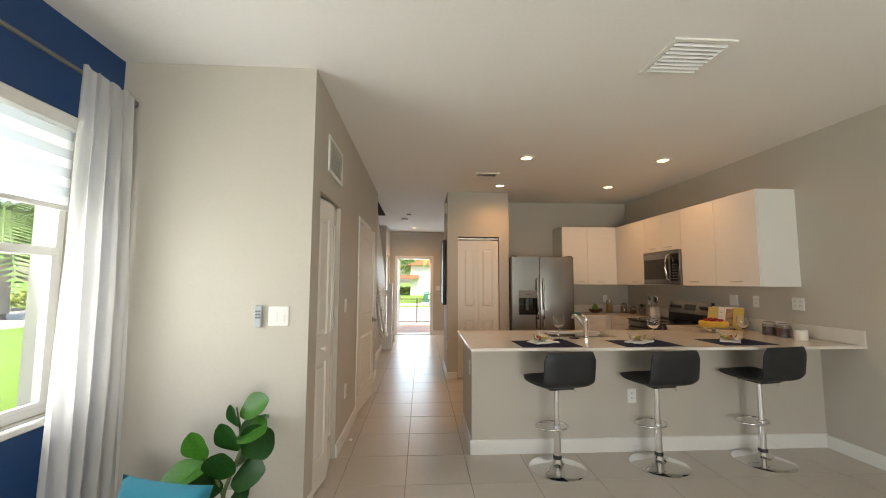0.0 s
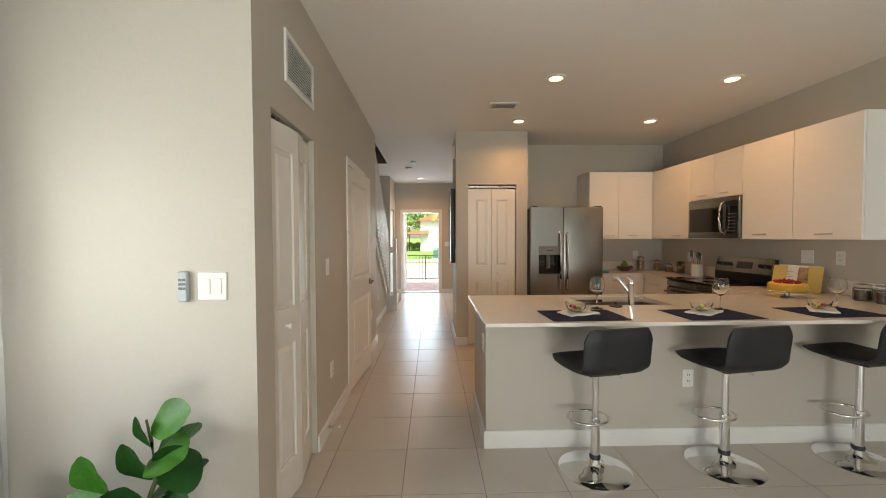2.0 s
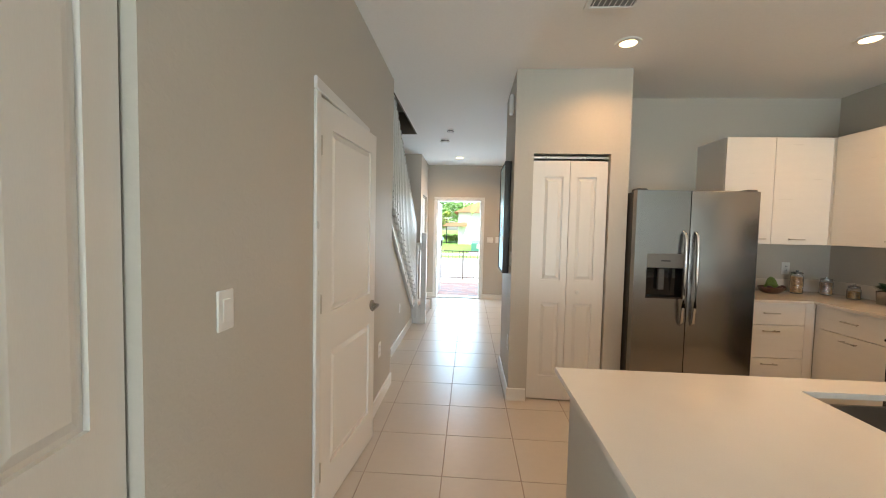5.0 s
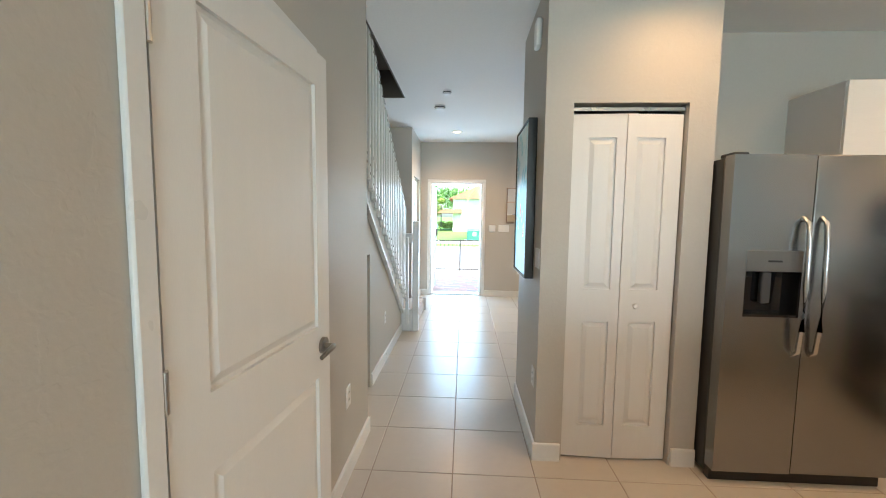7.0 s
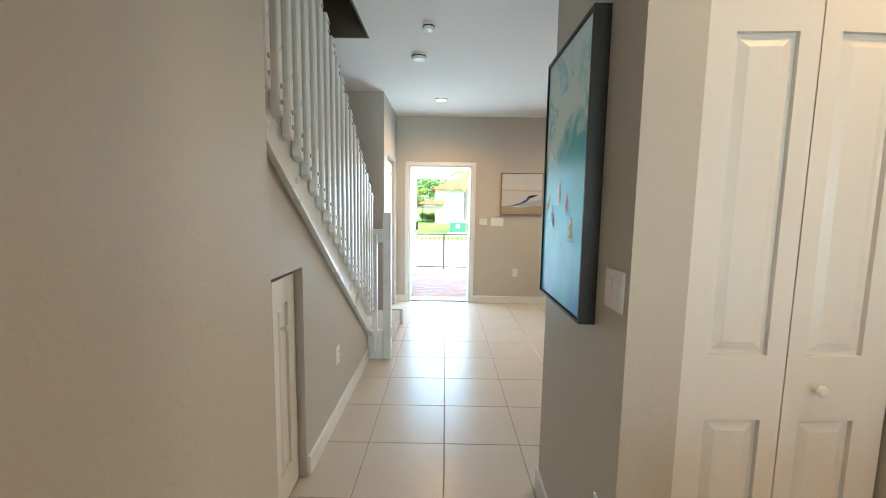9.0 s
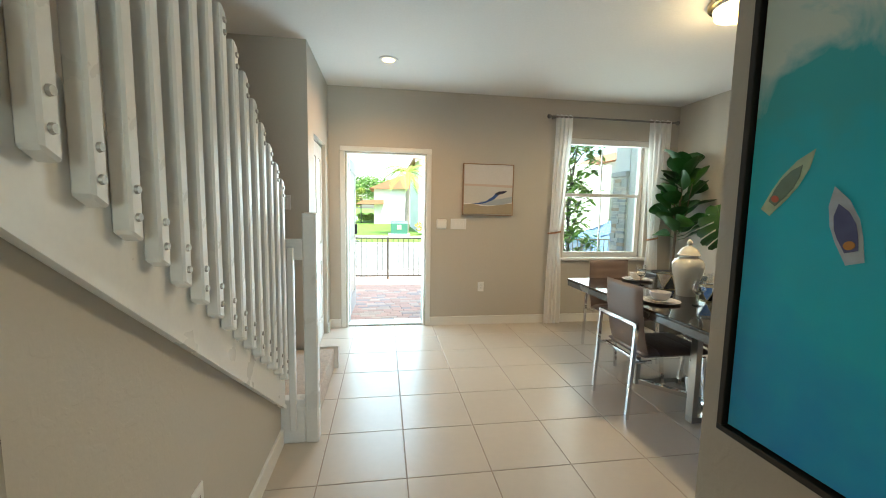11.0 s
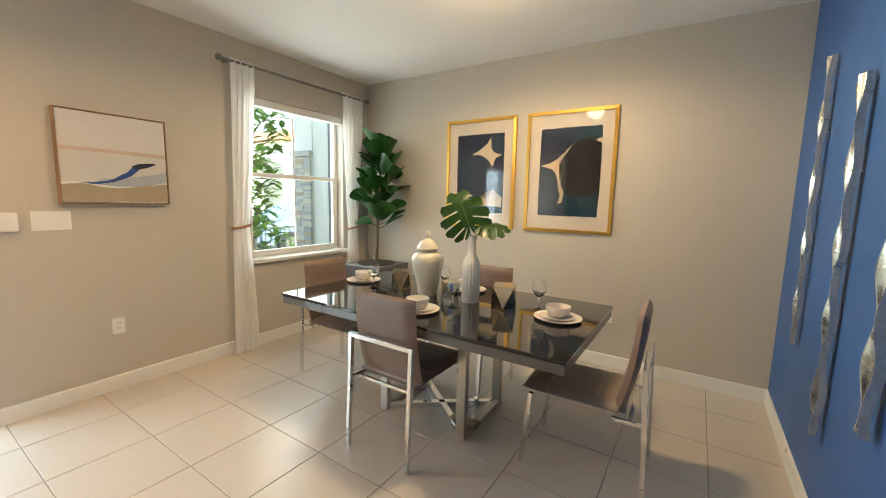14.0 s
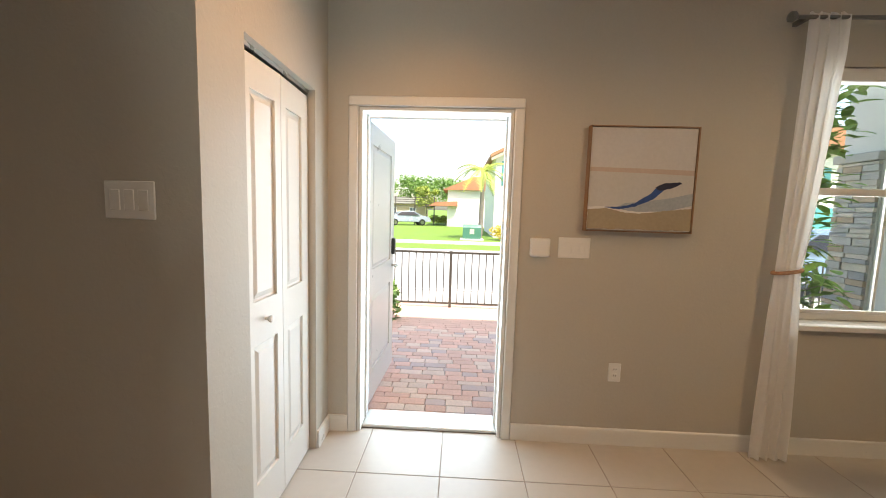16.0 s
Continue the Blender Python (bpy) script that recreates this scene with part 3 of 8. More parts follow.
# remote control on its holder, chime, emergency light
_t = thing("remote_control", (-0.292, 2.325, 1.194), "small grey remote control in a wall holder", "remote control")
_bm = bmesh.new()
box(_bm, (-0.022, -0.022, -0.065), (0.022, 0.001, 0.065), 0.006)
part("body", _bm, material("remote_grey", (0.42, 0.45, 0.47), 0.45), _t, smooth=True)
RBTN = material("remote_button", (0.12, 0.14, 0.16), 0.5)
for _r in range(3):
    for _c in range(2):
        block("button", (-0.014 + _c * 0.016, -0.025, -0.012 + _r * 0.018), (-0.002 + _c * 0.016, -0.021, -0.002 + _r * 0.018), RBTN, _t)
_t = thing("door_chime", (1.128, 10.48, 1.235), "white square door chime box beside the front door", "door chime")
_bm = bmesh.new()
box(_bm, (-0.06, -0.03, -0.057), (0.06, 0.001, 0.057), 0.012, seg=3)
part("cover", _bm, WHITEP, _t, smooth=True)
_t = thing("alarm_sensor", (1.06, 5.865, 2.53), "white plastic alarm box high on the hall wall", "alarm")
_bm = bmesh.new()
box(_bm, (-0.035, -0.045, -0.08), (0.001, 0.045, 0.08), 0.012, seg=3)
part("body", _bm, WHITEP, _t, smooth=True)


# air grilles
VENTB = material("vent_backing_grey", (0.24, 0.24, 0.24), 0.7)
def grille(name, at, q, w, h, slats, label, mat=WHITEP, tilt=35, vertical=False, deep=None):
    """A louvred grille facing local -y, centred at at."""
    th = thing(name, at if isinstance(at, Matrix) else pose(*at, 0, 0, q), label, "air vent")
    bm = bmesh.new()
    box(bm, (-w / 2 + 0.01, -0.002, -h / 2 + 0.01), (w / 2 - 0.01, 0.001, h / 2 - 0.01))
    part("backing", bm, deep or VENTB, th)
    bm = bmesh.new()
    f = 0.028
    for lo, hi in (((-w / 2, -h / 2), (w / 2, -h / 2 + f)), ((-w / 2, h / 2 - f), (w / 2, h / 2)), ((-w / 2, -h / 2 + f), (-w / 2 + f, h / 2 - f)), ((w / 2 - f, -h / 2 + f), (w / 2, h / 2 - f))):
        box(bm, (lo[0], -0.012, lo[1]), (hi[0], 0.001, hi[1]), 0.002)
    part("frame", bm, mat, th, smooth=True)
    n = slats
    me = None
    for i in range(n):
        z = -h / 2 + f + (h - 2 * f) * (i + 0.5) / n
        if vertical:
            x = -w / 2 + f + (w - 2 * f) * (i + 0.5) / n
            m, sz = pose(x, -0.007, 0, 0, 0, tilt), (0.0015, 0.32 * (w - 2 * f) / n, h / 2 - f)
        else:
            m, sz = pose(0, -0.007, z, tilt, 0, 0), (w / 2 - f, 0.32 * (h - 2 * f) / n, 0.0015)
        if me is None:
            bm = bmesh.new()
            box(bm, [-c for c in sz], sz)
            s = part("slat", bm, mat, th, m=m)
            me = s.data
        else:
            s = new("slat", me)
            s.parent, s.matrix_basis = th, m
    return th


grille("return_grille", (0, 2.92, 2.33), 90, 0.47, 0.27, 13, "white louvred return air grille above the closet", tilt=20)
grille("ceiling_vent", pose(2.25, 2.06, CH, 90, 0, 0), 0, 0.37, 0.365, 8, "large white louvred ceiling vent", tilt=32)
grille("ceiling_vent", pose(1.488, 4.70, CH, 90, 0, 0), 0, 0.30, 0.20, 8, "small white ceiling vent near the pantry", tilt=-40, vertical=True)


# recessed lights, detectors, ceiling ring lamp
for _i, (_x, _y) in enumerate(CANS):
    _t = thing("recessed_light", (_x, _y, CH), "lit round recessed ceiling light with white trim", "ceiling light", "recessed ceiling lights")
    _bm = bmesh.new()
    lathe(_bm, [(0.055, -0.001), (0.058, -0.010), (0.085, -0.008), (0.088, 0.001)], n=32)
    part("trim_ring", _bm, WHITEP, _t, smooth=True)
    _bm = bmesh.new()
    lathe(_bm, [(0.002, -0.006), (0.055, -0.006), (0.056, 0.0)], n=32)
    part("lens", _bm, CANGLOW, _t, "glowing warm lens", smooth=True)
for _x, _y, _r in ((0.31, 8.19, 0.065), (0.42, 7.62, 0.045)):
    _t = thing("smoke_detector", (_x, _y, CH), "round white smoke detector on the ceiling", "smoke detector", "ceiling detectors")
    _bm = bmesh.new()
    lathe(_bm, [(_r * 0.55, -0.045), (_r * 0.75, -0.044), (_r * 0.95, -0.03), (_r, -0.012), (_r, 0.001)], n=32)
    part("body", _bm, WHITEP, _t, smooth=True)
    _bm = bmesh.new()
    lathe(_bm, [(_r * 0.985, -0.026), (_r * 1.0, -0.024), (_r * 1.0, -0.018), (_r * 0.985, -0.016)], n=32)
    part("vent_slot", _bm, DARK, _t)
_t = thing("ceiling_ring_lamp", (2.69, 8.165, CH), "glowing round ceiling lamp with two stacked rings", "ceiling lamp")
_bm = bmesh.new()
lathe(_bm, [(0.14, -0.022), (0.145, -0.03), (0.185, -0.03), (0.19, -0.022), (0.19, 0.001)], n=48)
part("upper_ring", _bm, material("brass_ring", (0.62, 0.50, 0.30), 0.3, 1.0), _t, smooth=True)
_bm = bmesh.new()
lathe(_bm, [(0.12, -0.045), (0.122, -0.085), (0.152, -0.085), (0.158, -0.045)], n=48)
_o = part("lower_ring", _bm, glow("ring_lamp_glow", (1.0, 0.66, 0.26), 3.0), _t, "glowing amber ring diffuser", smooth=True)
_bm = bmesh.new()
lathe(_bm, [(0.158, -0.045), (0.16, -0.028), (0.12, -0.028), (0.12, -0.045)], n=48)
part("ring_core", _bm, WHITEP, _t, smooth=True)

# ---- stairs ----
SP = material("stair_paint_white", (0.72, 0.71, 0.68), 0.32, vary=0.04, scale=6, bump=0.05, bump_scale=40)
stairs = thing("staircase", (0, 0, 0), "carpeted staircase with white painted stringer", "stairs", kind="structure")
_bm = bmesh.new()
prism(_bm, [(3.9, stair_line(3.9)), (8.17, stair_line(8.17)), (8.17, stair_line(8.17) + 0.34), (3.9, stair_line(3.9) + 0.38)], 0, -0.144, -0.118)
part("stringer", _bm, SP, stairs, "white painted sloping stringer board")
_bm = bmesh.new()
prism(_bm, [(3.9, stair_line(3.9) - 0.012), (8.15, stair_line(8.15) - 0.012), (8.15, stair_line(8.15) + 0.014), (3.9, stair_line(3.9) + 0.014)], 0, -0.1175, -0.106)
part("stringer_moulding", _bm, SP, stairs)
# carpeted landing step with a rounded nose and a white end board
_bm = bmesh.new()
box(_bm, (XW + 0.002, 8.252, 0.0), (0.025, 9.276, 0.187), 0.018, seg=3)
part("landing_step", _bm, CARPET, stairs, "beige cut-pile carpet on the first step", smooth=True)
_bm = bmesh.new()
box(_bm, (-0.168, 9.279, 0.0), (0.06, 9.299, 0.20), 0.004)
part("end_board", _bm, SP, stairs, "white board at the end of the step", smooth=True)
for _i in range(1, 15):
    _bm = bmesh.new()
    _y = 8.25 - 0.26 * (_i - 1)
    _z = 0.187 + 0.184 * _i
    box(_bm, (XW + 0.002, _y - 0.30, _z - 0.184 - 0.06), (-0.146, _y + 0.02, _z), 0.016, seg=2)
    part("step", _bm, CARPET, stairs, smooth=True)

railing = thing("stair_railing", (0, 0, 0), "white wooden stair railing with bolted square balusters", "railing", kind="structure")
_bm = bmesh.new()
prism(_bm, [(3.9, stair_line(3.9) + 1.06), (8.14, stair_line(8.14) + 1.06), (8.14, stair_line(8.14) + 1.19), (3.9, stair_line(3.9) + 1.19)], 0, -0.163, -0.1185)
part("handrail", _bm, SP, railing)
# one baluster, then its repeats along the slope
def baluster_mesh():
    bm = bmesh.new()
    box(bm, (-0.021, -0.021, 0.0), (0.021, 0.021, 1.10), 0.006)
    for v in bm.verts:
        if v.co.z > 1.0 or v.co.z < 0.1:
            v.co.z -= v.co.y * 0.55
    bmesh.ops.recalc_face_normals(bm, faces=bm.faces)
    me = bpy.data.meshes.new("baluster")
    bm.to_mesh(me)
    bm.free()
    me.materials.append(SP)
    return me


BOLT = material("bolt_cap_grey", (0.40, 0.38, 0.35), 0.35, 0.4, vary=0.1)


def bolt_mesh():
    bm = bmesh.new()
    cyl(bm, (0, 0, 0), (0.007, 0, 0), 0.0105, 0.0085, n=10)
    me = bpy.data.meshes.new("bolt")
    bm.to_mesh(me)
    bm.free()
    me.materials.append(BOLT)
    return me


_bal, _bolt = baluster_mesh(), bolt_mesh()
_y = 8.065
while _y > 5.7:
    _o = new("baluster", _bal)
    _o.parent = railing
    _o.matrix_basis = pose(-0.096, _y, stair_line(_y) + 0.145)
    for _z in (0.045, 0.105, 1.02, 1.06):
        _b = new("bolt", _bolt)
        _b.parent = _o
        _b.matrix_basis = pose(0.0205, 0, _z)
    _y -= 0.1045
# newel post and the short return
_bm = bmesh.new()
box(_bm, (-0.008, 8.172, 0.0), (0.070, 8.250, 1.378), 0.008)
for v in _bm.verts:
    if v.co.z > 1.372:
        v.co.x = 0.031 + (v.co.x - 0.031) * 0.8
        v.co.y = 8.211 + (v.co.y - 8.211) * 0.8
part("newel_post", _bm, SP, railing, "square white newel post")
block("return_rail", (-0.163, 8.19, 1.105), (-0.009, 8.235, 1.225), SP, railing, 0.004)
block("return_curb", (-0.160, 8.176, 0.0), (-0.009, 8.246, 0.275), SP, railing, 0.006)
block("return_baluster", (-0.092, 8.150, 0.09), (-0.054, 8.189, 1.18), SP, railing, 0.005)

# ---- kitchen ----
_bm = bmesh.new()
box(_bm, (1.10, 3.20, 0), (XR, 3.31, 0.887))
box(_bm, (1.10, 3.31, 0), (1.125, 3.86, 0.887))
tagged(part("wall_peninsula", _bm, WALL), "greige painted knee wall of the peninsula", "wall", kind="structure")
baseboard((1.10, 3.186), (1.10, 3.86), "-x", 0.115)

# worktops
_bm = bmesh.new()
for lo, hi in (((1.05, 2.83), (1.85, 3.90)), ((1.85, 2.83), (2.47, 3.39)), ((1.85, 3.77), (2.47, 3.90)), ((2.47, 2.83), (XR, 3.90)), ((3.545, 3.90), (XR, 4.385))):
    box(_bm, (lo[0], lo[1], 0.889), (hi[0], hi[1], 0.91))
bmesh.ops.remove_doubles(_bm, verts=_bm.verts, dist=1e-5)
_ct = part("worktop", _bm, QUARTZ)
tagged(_ct, "cream quartz peninsula worktop with sink cut-out", "countertop")
_bm = bmesh.new()
box(_bm, (3.545, 5.165, 0.889), (XR, 5.76, 0.91))
box(_bm, (2.94, 5.76, 0.889), (XR, 6.378, 0.91))
bmesh.ops.remove_doubles(_bm, verts=_bm.verts, dist=1e-5)
tagged(part("worktop", _bm, QUARTZ), "cream quartz corner worktop beside the fridge", "countertop")
_bm = bmesh.new()
box(_bm, (XR - 0.02, 2.83, 0.911), (XR - 0.001, 4.385, 1.03), 0.002)
tagged(part("backsplash", _bm, QUARTZ), "cream quartz upstand along the kitchen wall", "backsplash", kind="structure")
_bm = bmesh.new()
box(_bm, (XR - 0.02, 5.165, 0.911), (XR - 0.001, 6.357, 1.03), 0.002)
box(_bm, (2.94, 6.358, 0.911), (XR - 0.001, 6.379, 1.03), 0.002)
tagged(part("backsplash", _bm, QUARTZ), "cream quartz upstand in the kitchen corner", "backsplash", kind="structure")

# sink
sink = thing("kitchen_sink", (2.16, 3.58, 0.68), "undermounted stainless steel kitchen sink", "sink")
_bm = bmesh.new()
box(_bm, (-0.315, -0.195, 0), (0.315, 0.195, 0.012))
for lo, hi in (((-0.315, -0.195), (0.315, -0.185)), ((-0.315, 0.185), (0.315, 0.195)), ((-0.315, -0.185), (-0.305, 0.185)), ((0.305, -0.185), (0.315, 0.185))):
    box(_bm, (lo[0], lo[1], 0.012), (hi[0], hi[1], 0.189))
part("basin", _bm, material("sink_steel", (0.42, 0.41, 0.40), 0.35, 1.0, vary=0.08), sink)
_bm = bmesh.new()
lathe(_bm, [(0.045, 0.012), (0.042, 0.016), (0.03, 0.013), (0.002, 0.012)], n=24)
part("drain", _bm, CHROME, sink, smooth=True)

faucet = thing("kitchen_faucet", (2.145, 3.345, 0.91), "chrome single-lever kitchen faucet with angled spout", "faucet")
_bm = bmesh.new()
lathe(_bm, [(0.026, 0), (0.026, 0.006), (0.022, 0.01), (0.022, 0.145), (0.024, 0.148), (0.024, 0.170), (0.020, 0.178), (0.002, 0.180)], n=28)
part("body", _bm, CHROME, faucet, smooth=True)
_bm = bmesh.new()
tube(_bm, [(0, 0.0, 0.085), (-0.022, 0.028, 0.125), (-0.046, 0.058, 0.170), (-0.060, 0.076, 0.188), (-0.072, 0.092, 0.184), (-0.078, 0.100, 0.166)], [0.015, 0.016, 0.017, 0.019, 0.020, 0.018], 16)
part("spout", _bm, CHROME, faucet, smooth=True)
_bm = bmesh.new()
tube(_bm, [(0.0, 0, 0.172), (-0.012, -0.006, 0.190), (-0.034, -0.004, 0.206)], [0.009, 0.008, 0.006], 10)
part("lever", _bm, CHROME, faucet, smooth=True)
_t = thing("sink_stopper", (2.03, 3.335, 0.91), "small black rubber sink stopper", "sink stopper")
_bm = bmesh.new()
lathe(_bm, [(0.045, 0), (0.045, 0.006), (0.03, 0.012), (0.012, 0.016), (0.010, 0.028), (0.002, 0.03)], n=24)
part("disc", _bm, BLACKP, _t, smooth=True)


# cabinets
def bar_handle(parent, at, length, way, out):
    """A thin bar pull on two posts; way: along x, y or z; out: the side it stands off."""
    bm = bmesh.new()
    w, o = Vector(way), Vector(out)
    c = Vector(at)
    a, b = c - w * length / 2 + o * 0.028, c + w * length / 2 + o * 0.028
    cyl(bm, a, b, 0.0055, n=10)
    for k in (-0.36, 0.36):
        cyl(bm, c + w * length * k, c + w * length * k + o * 0.028, 0.0045, n=8)
    part("handle", bm, NICKEL, parent, "brushed metal bar handle", smooth=True)


def cabinet(name, lo, hi, face, fronts, label, mat=CABW):
    """A carcass with flat fronts (along-from, along-to, z0, z1, handle along, handle z) on the face -x or -y."""
    th = thing(name, (lo[0], lo[1], lo[2]), label, "kitchen cabinet")
    o = Vector(lo)
    bm = bmesh.new()
    h = Vector(hi) - o
    t = 0.02
    if face == "-x":
        box(bm, (t, 0, 0), h)
    else:
        box(bm, (0, t, 0), h)
    part("body", bm, CABS, th)
    g = 0.0015
    for f in fronts:
        bm = bmesh.new()
        if face == "-x":
            box(bm, (0, f[0] - o.y + g, f[2] - o.z + g), (t - 0.001, f[1] - o.y - g, f[3] - o.z - g), 0.0015)
        else:
            box(bm, (f[0] - o.x + g, 0, f[2] - o.z + g), (f[1] - o.x - g, t - 0.001, f[3] - o.z - g), 0.0015)
        d = part("door" if f[3] - f[2] > 0.3 else "drawer", bm, mat, th)
        if face == "-x":
            bar_handle(d, (0, f[4] - o.y, f[5] - o.z), 0.13, (0, 1, 0), (-1, 0, 0))
        else:
            bar_handle(d, (f[4] - o.x, 0, f[5] - o.z), 0.13, (1, 0, 0), (0, -1, 0))
    return th


UZ0, UZ1 = 1.37, 2.285
XF = 3.785
cabinet("wall_cabinet", (XF, 3.33, UZ0), (XR - 0.001, 3.862, UZ1), "-x", [(3.33, 3.862, UZ0, UZ1, 3.58, UZ0 + 0.045)], "white slab-front wall cabinet at the end of the run")
cabinet("wall_cabinet", (XF, 3.864, UZ0), (XR - 0.001, 4.398, UZ1), "-x", [(3.864, 4.398, UZ0, UZ1, 4.17, UZ0 + 0.045)], "white slab-front wall cabinet beside the microwave")
cabinet("wall_cabinet", (XF, 4.40, 1.81), (XR - 0.001, 5.166, UZ1), "-x", [(4.40, 4.783, 1.81, UZ1, 4.62, 1.85), (4.783, 5.166, 1.81, UZ1, 4.95, 1.85)], "white two-door wall cabinet above the microwave")
cabinet("wall_cabinet", (XF, 5.168, UZ0), (XR - 0.001, 5.935, UZ1), "-x", [(5.168, 5.935, UZ0, UZ1, 5.40, UZ0 + 0.045)], "white wall cabinet in the kitchen corner")
cabinet("wall_cabinet", (2.90, 5.94, UZ0), (XF, 6.379, UZ1), "-y", [(2.90, 3.305, UZ0, UZ1, 3.18, UZ0 + 0.045), (3.305, XF - 0.02, UZ0, UZ1, 3.50, UZ0 + 0.045)], "white two-door wall cabinet beside the fridge")
_bm = bmesh.new()
box(_bm, (XF, 5.937, UZ0), (XR - 0.001, 6.379, UZ1))
tagged(part("corner_cabinet", _bm, CABS), "white blind corner wall cabinet", "kitchen cabinet")
BZ = 0.887
cabinet("base_cabinet", (2.945, 5.78, 0.10), (3.50, 6.379, BZ), "-y", [(2.945, 3.50, 0.70, BZ, 3.22, 0.80), (2.945, 3.50, 0.42, 0.698, 3.22, 0.65), (2.945, 3.50, 0.10, 0.418, 3.22, 0.37)], "white three-drawer base cabinet beside the fridge")
cabinet("base_cabinet", (3.56, 5.168, 0.10), (XR - 0.001, 5.778, BZ), "-x", [(5.168, 5.72, 0.70, BZ, 5.45, 0.80), (5.168, 5.72, 0.10, 0.698, 5.45, 0.65)], "white base cabinet beside the range")
cabinet("base_cabinet", (3.56, 3.90, 0.10), (XR - 0.001, 4.385, BZ), "-x", [(3.90, 4.385, 0.70, BZ, 4.14, 0.80), (3.90, 4.385, 0.10, 0.698, 4.14, 0.62)], "white base cabinet at the peninsula corner")
cabinet("base_cabinet", (1.13, 3.315, 0.10), (1.83, 3.86, BZ), "-y", [], "white peninsula base cabinet")
cabinet("base_cabinet", (2.49, 3.315, 0.10), (3.54, 3.86, BZ), "-y", [], "white peninsula base cabinet")
_bm = bmesh.new()
box(_bm, (3.502, 5.782, 0.10), (3.578, 5.80, BZ))
tagged(part("filler_panel", _bm, CABS), "white filler panel between the base cabinets", "kitchen cabinet")
_bm = bmesh.new()
box(_bm, (2.945, 5.84, 0), (3.50, 6.37, 0.099))
box(_bm, (3.62, 3.90, 0), (XR - 0.01, 4.385, 0.099))
box(_bm, (3.62, 5.17, 0), (XR - 0.01, 5.77, 0.099))
tagged(part("plinth", _bm, CABS), "white recessed cabinet plinth", "plinth", kind="structure")

# refrigerator
fr = thing("refrigerator", (1.99, 5.50, 0), "stainless steel side-by-side refrigerator with ice dispenser", "refrigerator")
_W = 0.915
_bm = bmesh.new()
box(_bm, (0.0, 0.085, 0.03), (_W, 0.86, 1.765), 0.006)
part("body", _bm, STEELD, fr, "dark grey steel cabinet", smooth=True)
_sp = 0.405
_dd = (0.095, 0.375, 0.935, 1.285)
_bm = bmesh.new()
plate(_bm, _sp - 0.004, 1.70, 0.07, [(_dd[0], _dd[1], _dd[2] - 0.075, _dd[3] - 0.075)])
_d = part("freezer_door", _bm, STEEL, fr, m=pose(0.002, 0.008, 0.075))
_bm = bmesh.new()
box(_bm, (0, 0.0, 0), (_W - _sp - 0.006, 0.07, 1.70), 0.008, seg=3)
_d2 = part("fridge_door", _bm, STEEL, fr, smooth=True, m=pose(_sp + 0.004, 0.008, 0.075))
_bm = bmesh.new()
box(_bm, (_dd[0] - 0.004, 0.060, _dd[2] - 0.075), (_dd[1] + 0.004, 0.068, _dd[3] - 0.075))
box(_bm, (_dd[0], 0.004, _dd[2] - 0.075), (_dd[0] + 0.006, 0.062, _dd[3] - 0.075))
box(_bm, (_dd[1] - 0.006, 0.004, _dd[2] - 0.075), (_dd[1], 0.062, _dd[3] - 0.075))
box(_bm, (_dd[0], 0.004, _dd[2] - 0.075), (_dd[1], 0.062, _dd[2] - 0.063))
part("dispenser_recess", _bm, BLACKG, _d, "black ice and water dispenser")
_bm = bmesh.new()
box(_bm, (_dd[0], -0.004, _dd[3] - 0.185), (_dd[1], 0.05, _dd[3] - 0.075), 0.003)
part("dispenser_panel", _bm, material("dispenser_grey", (0.17, 0.165, 0.155), 0.4, 0.5), _d, smooth=True)
_bm = bmesh.new()
box(_bm, (_dd[0] + 0.10, 0.02, _dd[2] - 0.01), (_dd[0] + 0.15, 0.05, _dd[3] - 0.19), 0.006)
part("dispenser_paddle", _bm, material("paddle_grey", (0.12, 0.12, 0.12), 0.2, 0.5), _d, smooth=True)
_bm = bmesh.new()
box(_bm, (0.20, -0.0062, _dd[3] - 0.135), (0.27, -0.004, _dd[3] - 0.125))
part("badge", _bm, BLACKP, _d)
for _x, _dr in ((_sp - 0.045, _d), (0.04, _d2)):
    _bm = bmesh.new()
    _pts = [(_x, 0.0, 0.66), (_x, -0.034, 0.685), (_x, -0.046, 0.80), (_x, -0.052, 1.02), (_x, -0.046, 1.24), (_x, -0.034, 1.355), (_x, 0.0, 1.38)]
    tube(_bm, _pts, [0.012, 0.013, 0.013, 0.014, 0.013, 0.013, 0.012], 12)
    part("handle", _bm, material("handle_steel", (0.58, 0.57, 0.55), 0.22, 1.0), _dr, "curved steel handle", smooth=True)
_bm = bmesh.new()
box(_bm, (0.01, 0.05, 0.0), (_W - 0.01, 0.10, 0.072))
part("kick_grille", _bm, BLACKP, fr)
for _x in (0.01, _W - 0.09):
    block("hinge_cover", (_x, 0.03, 1.766), (_x + 0.08, 0.14, 1.79), STEELD, fr, 0.006)

# microwave over the range
mw = thing("microwave", (XF - 0.025, 4.402, 1.38), "stainless steel over-range microwave with black glass", "microwave")
_w, _h = 0.762, 0.425
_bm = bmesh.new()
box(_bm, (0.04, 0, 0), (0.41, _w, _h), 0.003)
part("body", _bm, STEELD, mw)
_bm = bmesh.new()
box(_bm, (0.0, 0.002, 0.0), (0.039, _w - 0.002, _h), 0.005)
_f = part("door", _bm, STEEL, mw, smooth=True)
_bm = bmesh.new()
box(_bm, (-0.003, 0.22, 0.065), (0.001, _w - 0.03, _h - 0.10), 0.001)
part("window", _bm, BLACKG, _f, "black glass window")
_bm = bmesh.new()
